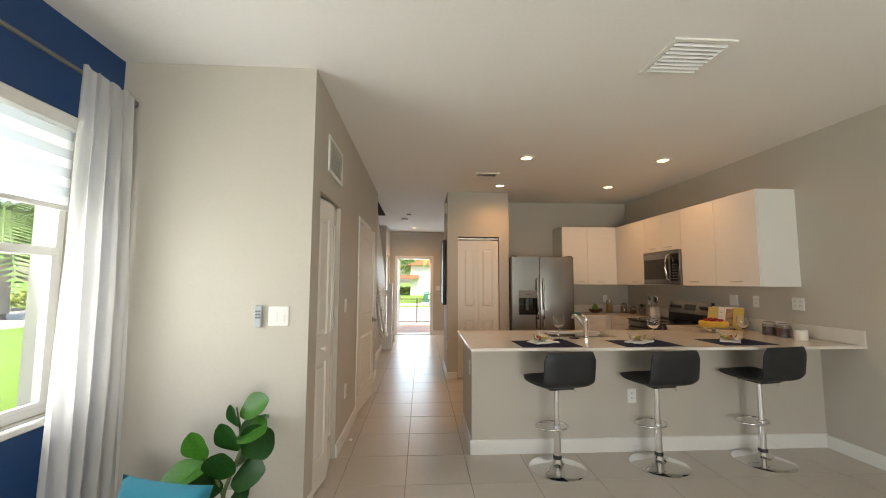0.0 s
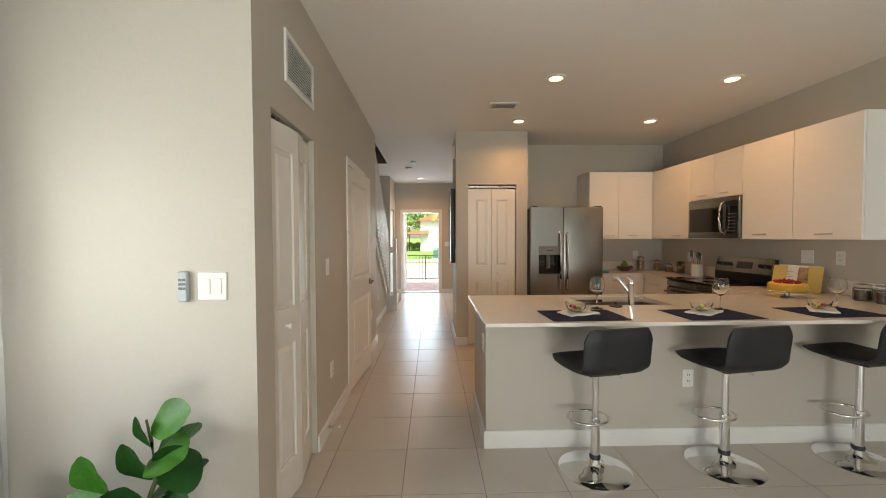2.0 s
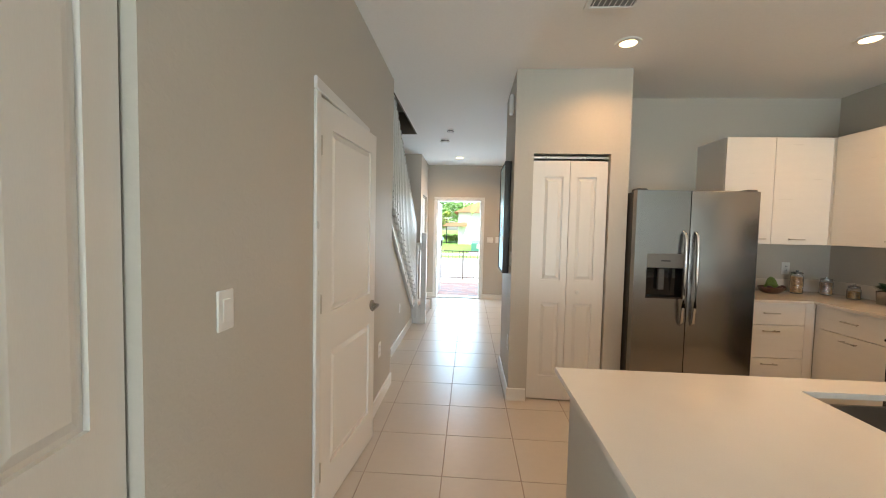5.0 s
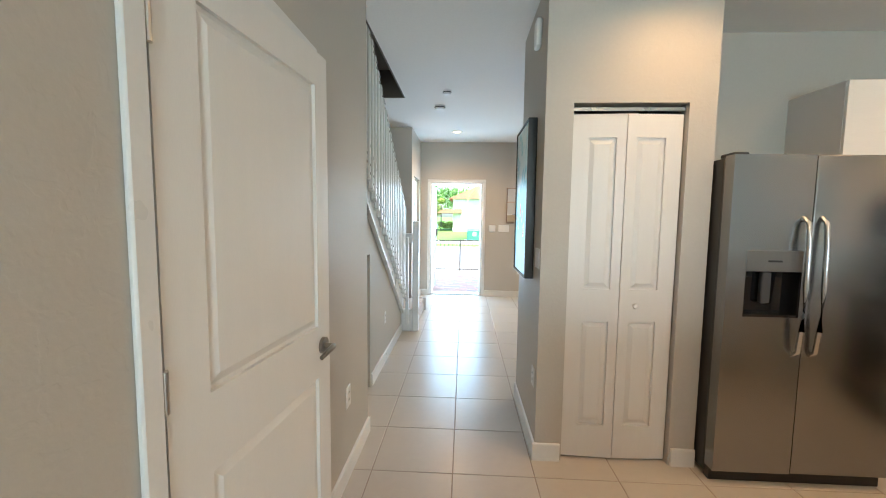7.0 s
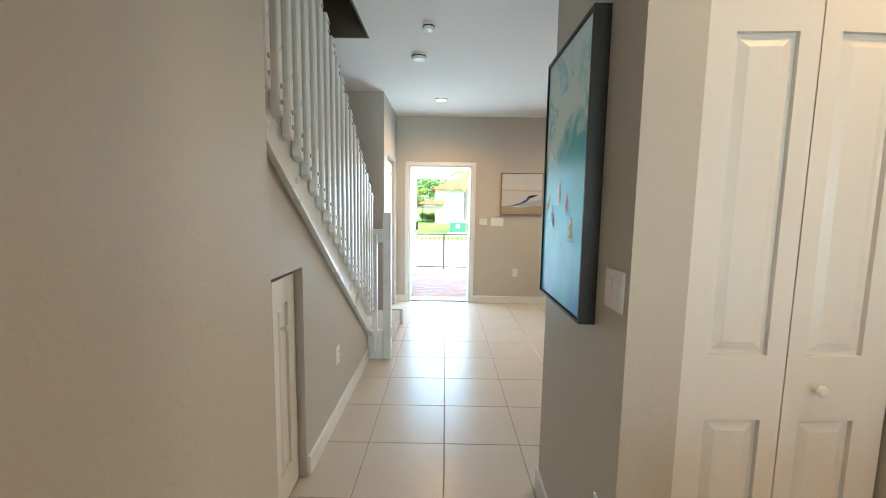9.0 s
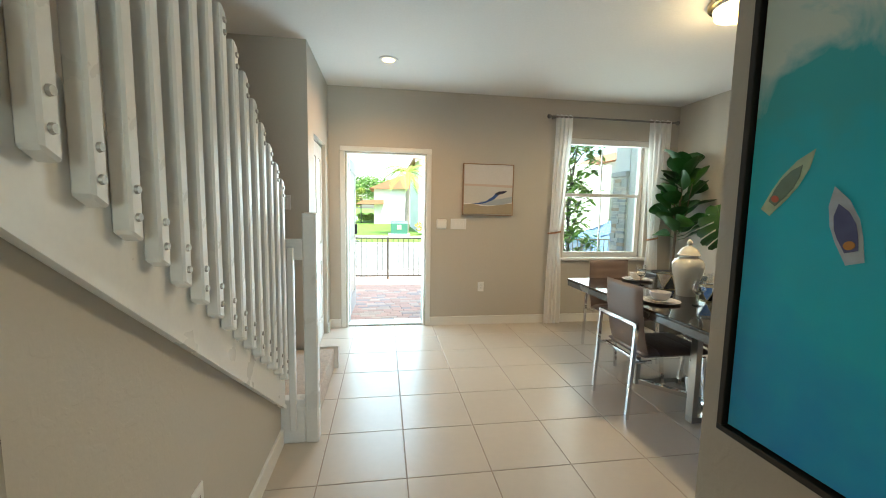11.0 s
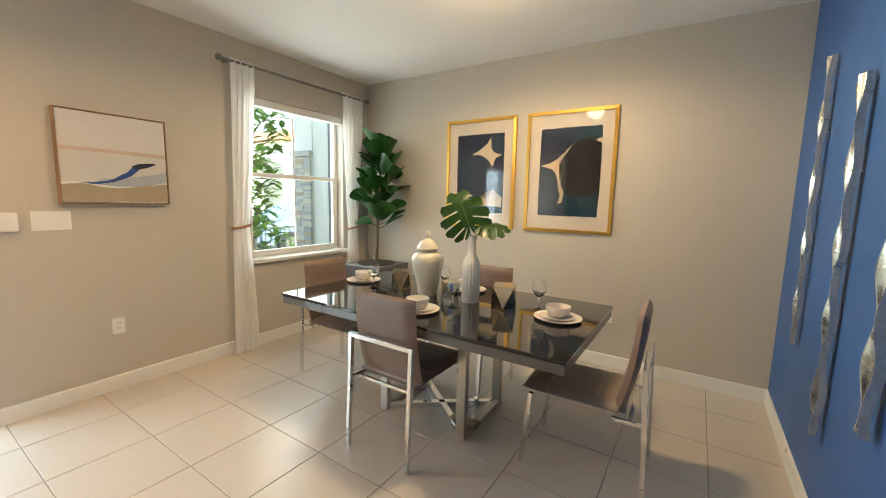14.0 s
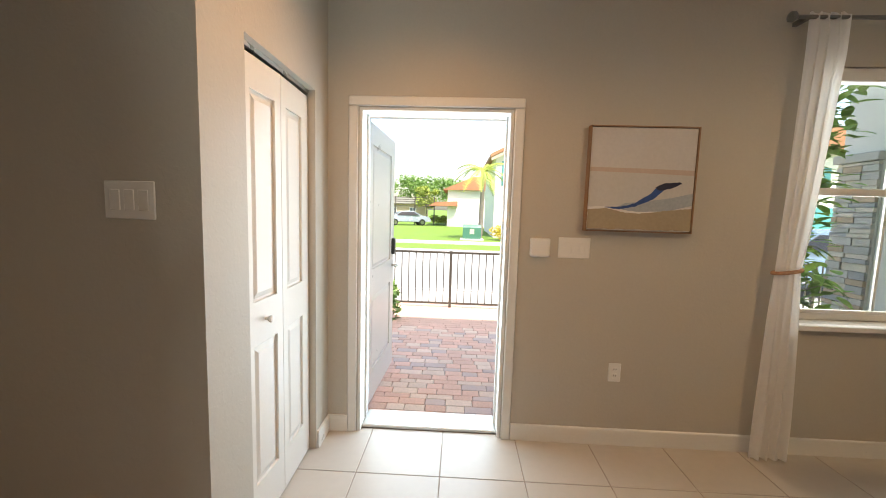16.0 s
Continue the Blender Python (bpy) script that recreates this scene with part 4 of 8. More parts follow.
box(_bm, (-0.003, 0.02, 0.045), (0.001, 0.17, _h - 0.045), 0.001)
_k = part("control_panel", _bm, BLACKG, _f, "black glass control panel")
MBTN = material("button_print", (0.10, 0.10, 0.10), 0.5)
for _r in range(6):
    for _c in range(3):
        block("button", (-0.0045, 0.045 + _c * 0.036, 0.07 + _r * 0.034), (-0.003, 0.066 + _c * 0.036, 0.080 + _r * 0.034), MBTN, _k)
_bm = bmesh.new()
tube(_bm, [(0.0, 0.195, 0.05), (-0.035, 0.195, 0.07), (-0.05, 0.195, 0.14), (-0.054, 0.195, 0.21), (-0.05, 0.195, 0.28), (-0.035, 0.195, 0.35), (0.0, 0.195, 0.37)], [0.011, 0.012, 0.013, 0.013, 0.013, 0.012, 0.011], 12)
part("handle", _bm, material("mw_handle_steel", (0.62, 0.60, 0.56), 0.18, 1.0), _f, "curved steel handle", smooth=True)
_bm = bmesh.new()
for _i in range(14):
    box(_bm, (-0.001, 0.20 + _i * 0.038, _h - 0.030), (0.001, 0.225 + _i * 0.038, _h - 0.024))
part("vent_slots", _bm, DARK, _f)

# range
rg = thing("range", (3.50, 4.392, 0), "stainless electric range with black glass cooktop", "range")
_w = 0.762
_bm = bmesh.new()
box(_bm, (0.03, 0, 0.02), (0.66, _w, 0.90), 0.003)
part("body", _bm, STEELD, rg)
_bm = bmesh.new()
box(_bm, (0.0, -0.001, 0.90), (0.60, _w + 0.001, 0.925), 0.005)
part("cooktop", _bm, BLACKG, rg, "black glass cooktop", smooth=True)
_bm = bmesh.new()
box(_bm, (0.0, 0.01, 0.24), (0.029, _w - 0.01, 0.82), 0.006)
_d = part("oven_door", _bm, STEEL, rg, smooth=True)
_bm = bmesh.new()
box(_bm, (-0.003, 0.09, 0.34), (0.001, _w - 0.09, 0.68))
part("oven_window", _bm, BLACKG, _d)
_bm = bmesh.new()
cyl(_bm, (-0.045, 0.05, 0.77), (-0.045, _w - 0.05, 0.77), 0.012, n=14)
cyl(_bm, (0.0, 0.08, 0.77), (-0.045, 0.08, 0.77), 0.009, n=10)
cyl(_bm, (0.0, _w - 0.08, 0.77), (-0.045, _w - 0.08, 0.77), 0.009, n=10)
part("oven_handle", _bm, STEEL, _d, smooth=True)
_bm = bmesh.new()
box(_bm, (0.005, 0.01, 0.83), (0.029, _w - 0.01, 0.895), 0.003)
part("front_rail", _bm, STEEL, rg, smooth=True)
_bm = bmesh.new()
prism(_bm, [(0.585, 0.925), (0.66, 0.925), (0.66, 1.165), (0.625, 1.165), (0.585, 1.00)], 1, 0.0, _w)
_b = part("backguard", _bm, BLACKP, rg, "black sloping back panel")
_bm = bmesh.new()
prism(_bm, [(0.580, 1.01), (0.587, 1.008), (0.628, 1.167), (0.621, 1.17)], 1, 0.0, _w)
_b2 = part("control_fascia", _bm, STEEL, rg, "steel control fascia")
_nrm = Vector((-0.968, 0, 0.25))
for _yy in (0.06, 0.13, 0.56, 0.63, 0.70):
    _c = Vector((0.601, _yy, 1.09))
    _bm = bmesh.new()
    cyl(_bm, _c, _c + _nrm * 0.028, 0.022, 0.018, n=18)
    part("knob", _bm, BLACKP, _b2, "black control knob", smooth=True)
_bm = bmesh.new()
_q = Matrix.Translation((0.600, 0.35, 1.09)) @ pose(0, 0, 0, 0, 14.5, 0)
box(_bm, (-0.003, -0.10, -0.035), (0.003, 0.10, 0.035), 0, _q)
part("display", _bm, BLACKG, _b2)
BURN = material("burner_print", (0.09, 0.09, 0.09), 0.3)
for _cx, _cy, _r in ((0.16, 0.20, 0.10), (0.16, 0.56, 0.08), (0.42, 0.20, 0.075), (0.42, 0.56, 0.10)):
    _bm = bmesh.new()
    lathe(_bm, [(_r, 0.9252), (_r + 0.003, 0.9256), (_r + 0.006, 0.9252)], (_cx, _cy, 0), n=40)
    part("burner_ring", _bm, BURN, rg)


# bar stools
def bar_stool(at, turn, label, height=0.0):
    th = thing("bar_stool", pose(at[0], at[1], 0, 0, 0, turn), label, "bar stool", "bar stools at the peninsula")
    bm = bmesh.new()
    lathe(bm, [(0.208, 0.0), (0.210, 0.006), (0.200, 0.012), (0.12, 0.024), (0.065, 0.038), (0.040, 0.055), (0.034, 0.070), (0.030, 0.074)], n=48)
    part("base", bm, CHROME, th, "round polished chrome base", smooth=True)
    bm = bmesh.new()
    lathe(bm, [(0.027, 0.07), (0.027, 0.30), (0.030, 0.302), (0.030, 0.318), (0.020, 0.32), (0.020, 0.60 + height)], n=24)
    part("column", bm, CHROME, th, "chrome gas-lift column", smooth=True)
    bm = bmesh.new()
    lathe(bm, [(0.031, 0.072), (0.033, 0.08), (0.033, 0.092), (0.028, 0.10)], n=24)
    part("collar", bm, BLACKP, th, smooth=True)
    bm = bmesh.new()
    ring = [(0.115 * math.cos(a) * 1.1, 0.075 + 0.10 * math.sin(a), 0.285) for a in [2 * math.pi * i / 36 for i in range(36)]]
    tube(bm, ring, 0.0085, 10, closed=True)
    part("footrest", bm, CHROME, th, "chrome foot ring", smooth=True)
    bm = bmesh.new()
    tube(bm, [(0.0, 0, 0.605 + height), (0.08, -0.03, 0.60 + height), (0.14, -0.05, 0.565 + height)], 0.005, 8)
    part("lift_lever", bm, CHROME, th, smooth=True)
    bm = bmesh.new()
    box(bm, (-0.10, -0.10, 0.600 + height), (0.10, 0.10, 0.618 + height), 0.004)
    part("seat_plate", bm, BLACKP, th)
    # one-piece shell, swept along its side profile: seat towards +y, low back at -y
    prof = []
    for k in range(9):
        prof.append((0.20 - 0.345 * k / 8, 0.655 - 0.012 * math.sin(math.pi * k / 8)))
    for k in range(1, 7):
        a = math.pi / 2 * k / 6
        prof.append((-0.145 - 0.055 * math.sin(a), 0.71 - 0.055 * math.cos(a)))
    for k in range(1, 7):
        prof.append((-0.20 - 0.022 * k / 6, 0.71 + 0.19 * k / 6))
    bm = bmesh.new()
    W, T, N = 0.205, 0.026, 10
    top, bot = [], []
    for i, (py, pz) in enumerate(prof):
        p0, p1 = prof[max(0, i - 1)], prof[min(len(prof) - 1, i + 1)]
        d = Vector((p1[0] - p0[0], p1[1] - p0[1])).normalized()
        nn = Vector((d.y, -d.x))
        if nn.y < 0 and i < 9:
            nn = -nn
        if i >= 9:
            nn = Vector((abs(nn.x), nn.y if nn.x > 0 else -nn.y))
        edge = 1 if 0 < i < len(prof) - 1 else 0.35
        end = min(i, len(prof) - 1 - i)
        w = W - (0.03 if end == 0 else 0.012 if end == 1 else 0.0)
        rt, rb = [], []
        for j in range(N + 1):
            u = -1 + 2 * j / N
            k = edge * (1 - abs(u) ** 6 * 0.75)
            rt.append(bm.verts.new((u * w, py + nn.x * T * k, pz + nn.y * T * k + height)))
            rb.append(bm.verts.new((u * w, py - nn.x * T * k, pz - nn.y * T * k + height)))
        top.append(rt), bot.append(rb)
    for a, b in zip(top, top[1:]):
        for j in range(N):
            bm.faces.new((a[j], a[j + 1], b[j + 1], b[j]))
    for a, b in zip(bot, bot[1:]):
        for j in range(N):
            bm.faces.new((a[j], b[j], b[j + 1], a[j + 1]))
    for i in range(len(prof) - 1):
        for j in (0, N):
            bm.faces.new((top[i][j], top[i + 1][j], bot[i + 1][j], bot[i][j]))
    for i in (0, len(prof) - 1):
        for j in range(N):
            bm.faces.new((top[i][j], top[i][j + 1], bot[i][j + 1], bot[i][j]))
    part("seat", bm, LEATHB, th, "charcoal leatherette seat with low back", smooth=True)
    return th


bar_stool((1.718, 2.93), 10, "chrome bar stool with charcoal leatherette seat")
bar_stool((2.525, 2.95), 8, "chrome bar stool with charcoal leatherette seat")
bar_stool((3.39, 2.97), 10, "chrome bar stool with charcoal leatherette seat, raised slightly", 0.02)


# place settings on the peninsula
NAVY = material("navy_woven_fabric", (0.007, 0.014, 0.045), 0.85, vary=0.25, scale=60, fine=300, bump=0.4, bump_scale=400, spec=0.2)
NAPK = material("white_napkin_cloth", (0.72, 0.70, 0.67), 0.85, vary=0.05, scale=20, bump=0.4, bump_scale=200)


def placemat(x, y, turn):
    bm = bmesh.new()
    box(bm, (-0.235, -0.165, 0.0), (0.235, 0.165, 0.003), 0.001)
    return tagged(part("placemat", bm, NAVY, m=pose(x, y, 0.9105, 0, 0, turn)), "navy woven placemat on the peninsula worktop", "placemat", "placemats on the peninsula")


def bowl_profile(r, h, t):
    return [(r * 0.45, 0), (r * 0.55, 0.002), (r * 0.85, h * 0.35), (r, h), (r - t, h), (r * 0.85 - t, h * 0.35 + t), (r * 0.5, t * 1.5), (0.002, t * 1.5)]


def glass_bowl(x, y, z):
    th = thing("glass_bowl", (x, y, z), "small clear glass bowl with fruit pieces", "bowl", "glass bowls on the peninsula")
    bm = bmesh.new()
    lathe(bm, bowl_profile(0.066, 0.055, 0.003), n=32)
    part("bowl", bm, GLASS, th, smooth=True)
    rnd = random.Random(int(x * 100))
    for nm, col, n in (("fruit", (0.45, 0.03, 0.05), 3), ("fruit", (0.45, 0.50, 0.08), 3)):
        bm = bmesh.new()
        for _ in range(n):
            c = Vector((rnd.uniform(-0.025, 0.025), rnd.uniform(-0.025, 0.025), 0.019 + rnd.uniform(0, 0.012)))
            r = bmesh.ops.create_icosphere(bm, subdivisions=2, radius=rnd.uniform(0.010, 0.014))
            for v in r["verts"]:
                v.co = v.co * (1 + 0.15 * noise.noise(v.co * 80)) + c
        part(nm, bm, material("fruit_skin", col, 0.35), th, smooth=True)
    return th


def wine_glass(x, y, z, s=1.0, group="wine glasses", where="on the table"):
    th = thing("wine_glass", (x, y, z), "clear stemmed wine glass " + where, "wine glass", group)
    bm = bmesh.new()
    lathe(bm, [(0.0352 * s, 0), (0.035 * s, 0.002), (0.012 * s, 0.005), (0.0045 * s, 0.012), (0.004 * s, 0.07 * s), (0.006 * s, 0.078 * s), (0.025 * s, 0.09 * s), (0.041 * s, 0.115 * s), (0.043 * s, 0.135 * s), (0.038 * s, 0.165 * s), (0.034 * s, 0.182 * s),
               (0.0332 * s, 0.182 * s), (0.0372 * s, 0.165 * s), (0.0422 * s, 0.135 * s), (0.040 * s, 0.115 * s), (0.024 * s, 0.092 * s), (0.001, 0.082 * s)], n=28)
    part("goblet", bm, GLASS, th, smooth=True)
    return th


def napkin(x, y, z, turn):
    bm = bmesh.new()
    n = 10
    grid = [[bm.verts.new(((i / n - 0.5) * 0.22, (j / n - 0.5) * 0.14, 0.006 + 0.006 * noise.noise(Vector((i * 0.5, j * 0.5, x))) + 0.004)) for j in range(n + 1)] for i in range(n + 1)]
    fs = [bm.faces.new((grid[i][j], grid[i + 1][j], grid[i + 1][j + 1], grid[i][j + 1])) for i in range(n) for j in range(n)]
    r = bmesh.ops.extrude_face_region(bm, geom=fs)
    for v in [g for g in r["geom"] if isinstance(g, bmesh.types.BMVert)]:
        v.co.z -= 0.010
    return tagged(part("napkin", bm, NAPK, m=pose(x, y, z, 0, 0, turn), smooth=True), "folded white cloth napkin on a placemat", "napkin", "napkins on the peninsula")


for _i, (_x, _y, _a) in enumerate(((1.675, 3.035, 2), (2.48, 3.03, 2), (3.295, 3.07, 2))):
    placemat(_x, _y, _a)
    napkin(_x - 0.005, _y + 0.045, 0.914, 20 + 15 * _i)
    glass_bowl(_x - 0.02, _y + 0.05, 0.9265)
    wine_glass((1.87, 2.675, 3.49)[_i], (3.27, 3.20, 3.21)[_i], 0.91, 1.15, "wine glasses on the peninsula", "on the peninsula worktop")

# cake on a stand, recipe book
_t = thing("cake_stand", (3.60, 3.70, 0.91), "low metal cake stand on the worktop", "cake stand")
_bm = bmesh.new()
lathe(_bm, [(0.045, 0), (0.045, 0.004), (0.018, 0.010), (0.016, 0.040), (0.05, 0.046), (0.15, 0.048), (0.155, 0.052), (0.15, 0.056), (0.002, 0.056)], n=40)
part("stand", _bm, material("stand_grey", (0.30, 0.28, 0.26), 0.35, 0.7), _t, smooth=True)
_t = thing("cake", (3.60, 3.70, 0.967), "yellow sponge cake topped with red berries", "cake")
_bm = bmesh.new()
lathe(_bm, [(0.122, 0), (0.126, 0.008), (0.126, 0.045), (0.115, 0.056), (0.06, 0.058), (0.002, 0.057)], n=40)
part("sponge", _bm, material("cake_yellow", (0.62, 0.36, 0.05), 0.7, vary=0.15, scale=30, bump=0.4, bump_scale=150), _t, smooth=True)
_bm = bmesh.new()
_rnd = random.Random(5)
for _i in range(46):
    _a, _r = _rnd.uniform(0, 6.28), 0.085 * math.sqrt(_rnd.random())
    _c = Vector((_r * math.cos(_a), _r * math.sin(_a), 0.062 + 0.028 * (1 - _r / 0.09) * _rnd.random()))
    _q = bmesh.ops.create_icosphere(_bm, subdivisions=1, radius=_rnd.uniform(0.009, 0.014))
    for v in _q["verts"]:
        v.co += _c
part("berries", _bm, material("berry_red", (0.30, 0.012, 0.015), 0.3, vary=0.3, scale=40), _t, "glossy red berries", smooth=True)
_t = thing("recipe_book", pose(3.92, 3.98, 0.912, 0, 0, -62), "open recipe book leaning on a stand", "book")
PAPER = material("book_paper", (0.68, 0.64, 0.56), 0.8)
for _s in (-1, 1):
    _bm = bmesh.new()
    box(_bm, (0.002 if _s > 0 else -0.165, 0, 0.01), (0.165 if _s > 0 else -0.002, 0.014, 0.24), 0.002)
    _o = part("page_block", _bm, PAPER, _t, m=pose(0, 0, 0, -18, 0, 12 * _s))
    _bm = bmesh.new()
    if _s < 0:
        for _k in range(11):
            box(_bm, (-0.145, -0.0012, 0.04 + _k * 0.015), (-0.03 - 0.02 * (_k % 3), 0.0, 0.043 + _k * 0.015))
        part("print_lines", _bm, material("print_grey", (0.25, 0.24, 0.22), 0.8), _o, "grey lines of print")
    else:
        box(_bm, (0.02, -0.0012, 0.03), (0.15, 0.0, 0.22))
        part("photo", _bm, material("food_photo", (0.30, 0.16, 0.08), 0.6, vary=0.9, scale=14, fine=40), _o, "brown food photograph")
_bm = bmesh.new()
box(_bm, (-0.172, 0.002, 0.0), (0.172, 0.006, 0.235), 0.001)
part("cover", _bm, material("cover_yellow", (0.55, 0.38, 0.10), 0.6), _t, "yellow cover", m=pose(0, 0.014, 0, -18, 0, 0))
_bm = bmesh.new()
tube(_bm, [(-0.12, 0.01, 0.004), (-0.12, -0.03, 0.004), (-0.12, -0.035, 0.02)], 0.003, 8)
tube(_bm, [(0.12, 0.01, 0.004), (0.12, -0.03, 0.004), (0.12, -0.035, 0.02)], 0.003, 8)
tube(_bm, [(-0.12, 0.0, 0.004), (0.12, 0.0, 0.004)], 0.003, 8)
tube(_bm, [(-0.12, 0.0, 0.004), (-0.10, 0.09, 0.004), (0.10, 0.09, 0.004), (0.12, 0.0, 0.004)], 0.003, 8)
part("easel", _bm, STEELD, _t, "thin black wire easel", smooth=True)


# jars and canisters
def jar(x, y, r, h, fill, label, lid=GLASS, fill_h=0.7, name="storage_jar"):
    th = thing(name, (x, y, 0.91), label, "jar", "storage jars")
    bm = bmesh.new()
    lathe(bm, [(r * 0.9, 0), (r, 0.006), (r, h * 0.86), (r * 0.86, h * 0.95), (r * 0.86, h), (r * 0.82, h), (r * 0.82, h * 0.95), (r - 0.004, h * 0.85), (r - 0.004, 0.008), (0.002, 0.006)], n=32)
    part("glass", bm, GLASS, th, smooth=True)
    bm = bmesh.new()
    lathe(bm, [(r - 0.006, 0.009), (r - 0.0055, h * fill_h * 0.98), (r * 0.6, h * fill_h), (0.002, h * fill_h * 1.02)], n=28)
    part("contents", bm, fill, th, smooth=True)
    bm = bmesh.new()
    lathe(bm, [(r * 0.88, h + 0.001), (r * 0.9, h + 0.006), (r * 0.9, h + 0.016), (r * 0.5, h + 0.022), (r * 0.2, h + 0.024), (r * 0.2, h + 0.034), (0.002, h + 0.036)], n=28)
    part("lid", bm, lid, th, smooth=True)
    return th


JAM = material("dark_jam", (0.06, 0.008, 0.010), 0.2, vary=0.4, scale=30)
PASTA = material("dry_pasta", (0.50, 0.30, 0.13), 0.6, vary=0.5, scale=60, bump=0.6, bump_scale=120)
MIX = material("mixed_sweets", (0.30, 0.16, 0.08), 0.5, vary=0.8, scale=50)
jar(4.00, 3.50, 0.056, 0.105, JAM, "squat glass jar of dark red preserve", fill_h=0.8)
jar(3.99, 3.345, 0.056, 0.105, JAM, "squat glass jar of dark red preserve", fill_h=0.8)
jar(4.08, 3.43, 0.058, 0.10, MIX, "squat glass jar of mixed sweets", fill_h=0.6)
_t = thing("candle", (3.985, 3.175, 0.91), "white pillar candle in a clear glass", "candle")
_bm = bmesh.new()
lathe(_bm, [(0.046, 0), (0.048, 0.003), (0.048, 0.085), (0.040, 0.088), (0.002, 0.084)], n=32)
part("wax", _bm, material("candle_wax", (0.74, 0.70, 0.62), 0.5), _t, smooth=True)
_bm = bmesh.new()
cyl(_bm, (0, 0, 0.083), (0.001, 0, 0.094), 0.001, n=6)
part("wick", _bm, BLACKP, _t)
jar(3.78, 6.24, 0.050, 0.18, PASTA, "tall glass canister of dry pasta with metal lid", STEEL, 0.85)
jar(4.0, 6.19, 0.048, 0.13, PASTA, "glass canister of dry pasta with metal lid", STEEL, 0.85)
jar(4.03, 5.96, 0.045, 0.095, PASTA, "short glass canister of dry pasta", STEEL, 0.7)
_t = thing("fruit_bowl", (3.52, 6.19, 0.91), "dark wooden bowl with artichoke and fruit", "bowl")
_bm = bmesh.new()
lathe(_bm, bowl_profile(0.105, 0.06, 0.005), n=32)
part("bowl", _bm, material("dark_wood", (0.09, 0.045, 0.025), 0.35, vary=0.3, scale=20), _t, smooth=True)
_rnd = random.Random(8)
_bm = bmesh.new()
for _i in range(60):
    _a, _k = _rnd.uniform(0, 6.28), _rnd.random()
    _c = Vector((0.045 * math.cos(_a) * (1 - _k * 0.7), 0.045 * math.sin(_a) * (1 - _k * 0.7), 0.05 + 0.085 * _k))
    _q = bmesh.ops.create_icosphere(_bm, subdivisions=1, radius=0.018)
    for v in _q["verts"]:
        v.co = Vector((v.co.x, v.co.y * 0.6, v.co.z * 1.1)) + _c
part("artichoke", _bm, material("artichoke_green", (0.14, 0.22, 0.04), 0.5, vary=0.3, scale=30), _t, "green artichoke", smooth=True)
_bm = bmesh.new()
for _c in ((0.06, 0.01, 0.045), (0.03, -0.06, 0.045), (-0.05, -0.05, 0.045), (0.085, -0.02, 0.05)):
    _q = bmesh.ops.create_icosphere(_bm, subdivisions=2, radius=0.03)
    for v in _q["verts"]:
        v.co += Vector(_c)
part("fruit", _bm, material("dark_fruit", (0.05, 0.015, 0.02), 0.3), _t, smooth=True)


def leaf_blade(bm, base, tip, width, up=Vector((0, 0, 1)), cup=0.15, n=6):
    """One leaf from base to tip, with a raised midrib and bent edges."""
    base, tip = Vector(base), Vector(tip)
    d = tip - base
    side = d.cross(up)
    side = side.normalized() if side.length > 1e-5 else Vector((1, 0, 0))
    nrm = side.cross(d).normalized()
    rows = []
    for i in range(n + 1):
        u = i / n
        w = width * max(0.02, math.sin(math.pi * (0.06 + 0.94 * u) ** 0.85)) * 0.5
        c = base + d * u - nrm * (0.12 * d.length * u * u)
        rows.append([bm.verts.new(c + side * w * s + nrm * (cup * w * abs(s))) for s in (-1, -0.5, 0, 0.5, 1)])
    for a, b in zip(rows, rows[1:]):
        for j in range(4):
            bm.faces.new((a[j], a[j + 1], b[j + 1], b[j]))


def leaf_mat(name, col, rough=0.35):
    return material(name, col, rough, vary=0.35, scale=9, fine=60, bump=0.2, bump_scale=60, spec=0.3)


_t = thing("herb_pot", (4.04, 5.72, 0.91), "small green herb plant in a perforated steel pot", "potted plant")
_bm = bmesh.new()
lathe(_bm, [(0.042, 0), (0.045, 0.004), (0.05, 0.10), (0.052, 0.105), (0.046, 0.105), (0.04, 0.02), (0.002, 0.018)], n=28)
part("pot", _bm, STEEL, _t, smooth=True)
_bm = bmesh.new()
_rnd = random.Random(3)
for _i in range(70):
    _a = _rnd.uniform(0, 6.28)
    _r = _rnd.uniform(0.01, 0.05)
    _b0 = Vector((_r * 0.5 * math.cos(_a), _r * 0.5 * math.sin(_a), 0.10 + _rnd.uniform(0, 0.05)))
    leaf_blade(_bm, _b0, _b0 + Vector((math.cos(_a) * 0.045, math.sin(_a) * 0.045, _rnd.uniform(-0.01, 0.035))), 0.03, n=3)
part("leaves", _bm, leaf_mat("herb_leaf", (0.035, 0.09, 0.02)), _t, smooth=True)
_t = thing("utensil_crock", (4.01, 5.36, 0.91), "white ceramic crock holding steel utensils", "utensil crock")
_bm = bmesh.new()
lathe(_bm, [(0.060, 0), (0.064, 0.004), (0.066, 0.10), (0.064, 0.14), (0.068, 0.148), (0.060, 0.148), (0.057, 0.02), (0.002, 0.016)], n=32)
part("crock", _bm, CERAM, _t, smooth=True)
for _dx, _dy, _h in ((0.02, 0.02, 0.30), (-0.025, 0.01, 0.32), (0.0, -0.03, 0.29)):
    _bm = bmesh.new()
    cyl(_bm, (_dx * 0.3, _dy * 0.3, 0.02), (_dx * 1.8, _dy * 1.8, _h - 0.08), 0.004, n=8)
    box(_bm, (_dx * 2 - 0.006, _dy * 2 - 0.032, _h - 0.085), (_dx * 2 + 0.002, _dy * 2 + 0.032, _h), 0.004)
    part("utensil", _bm, STEEL, _t)
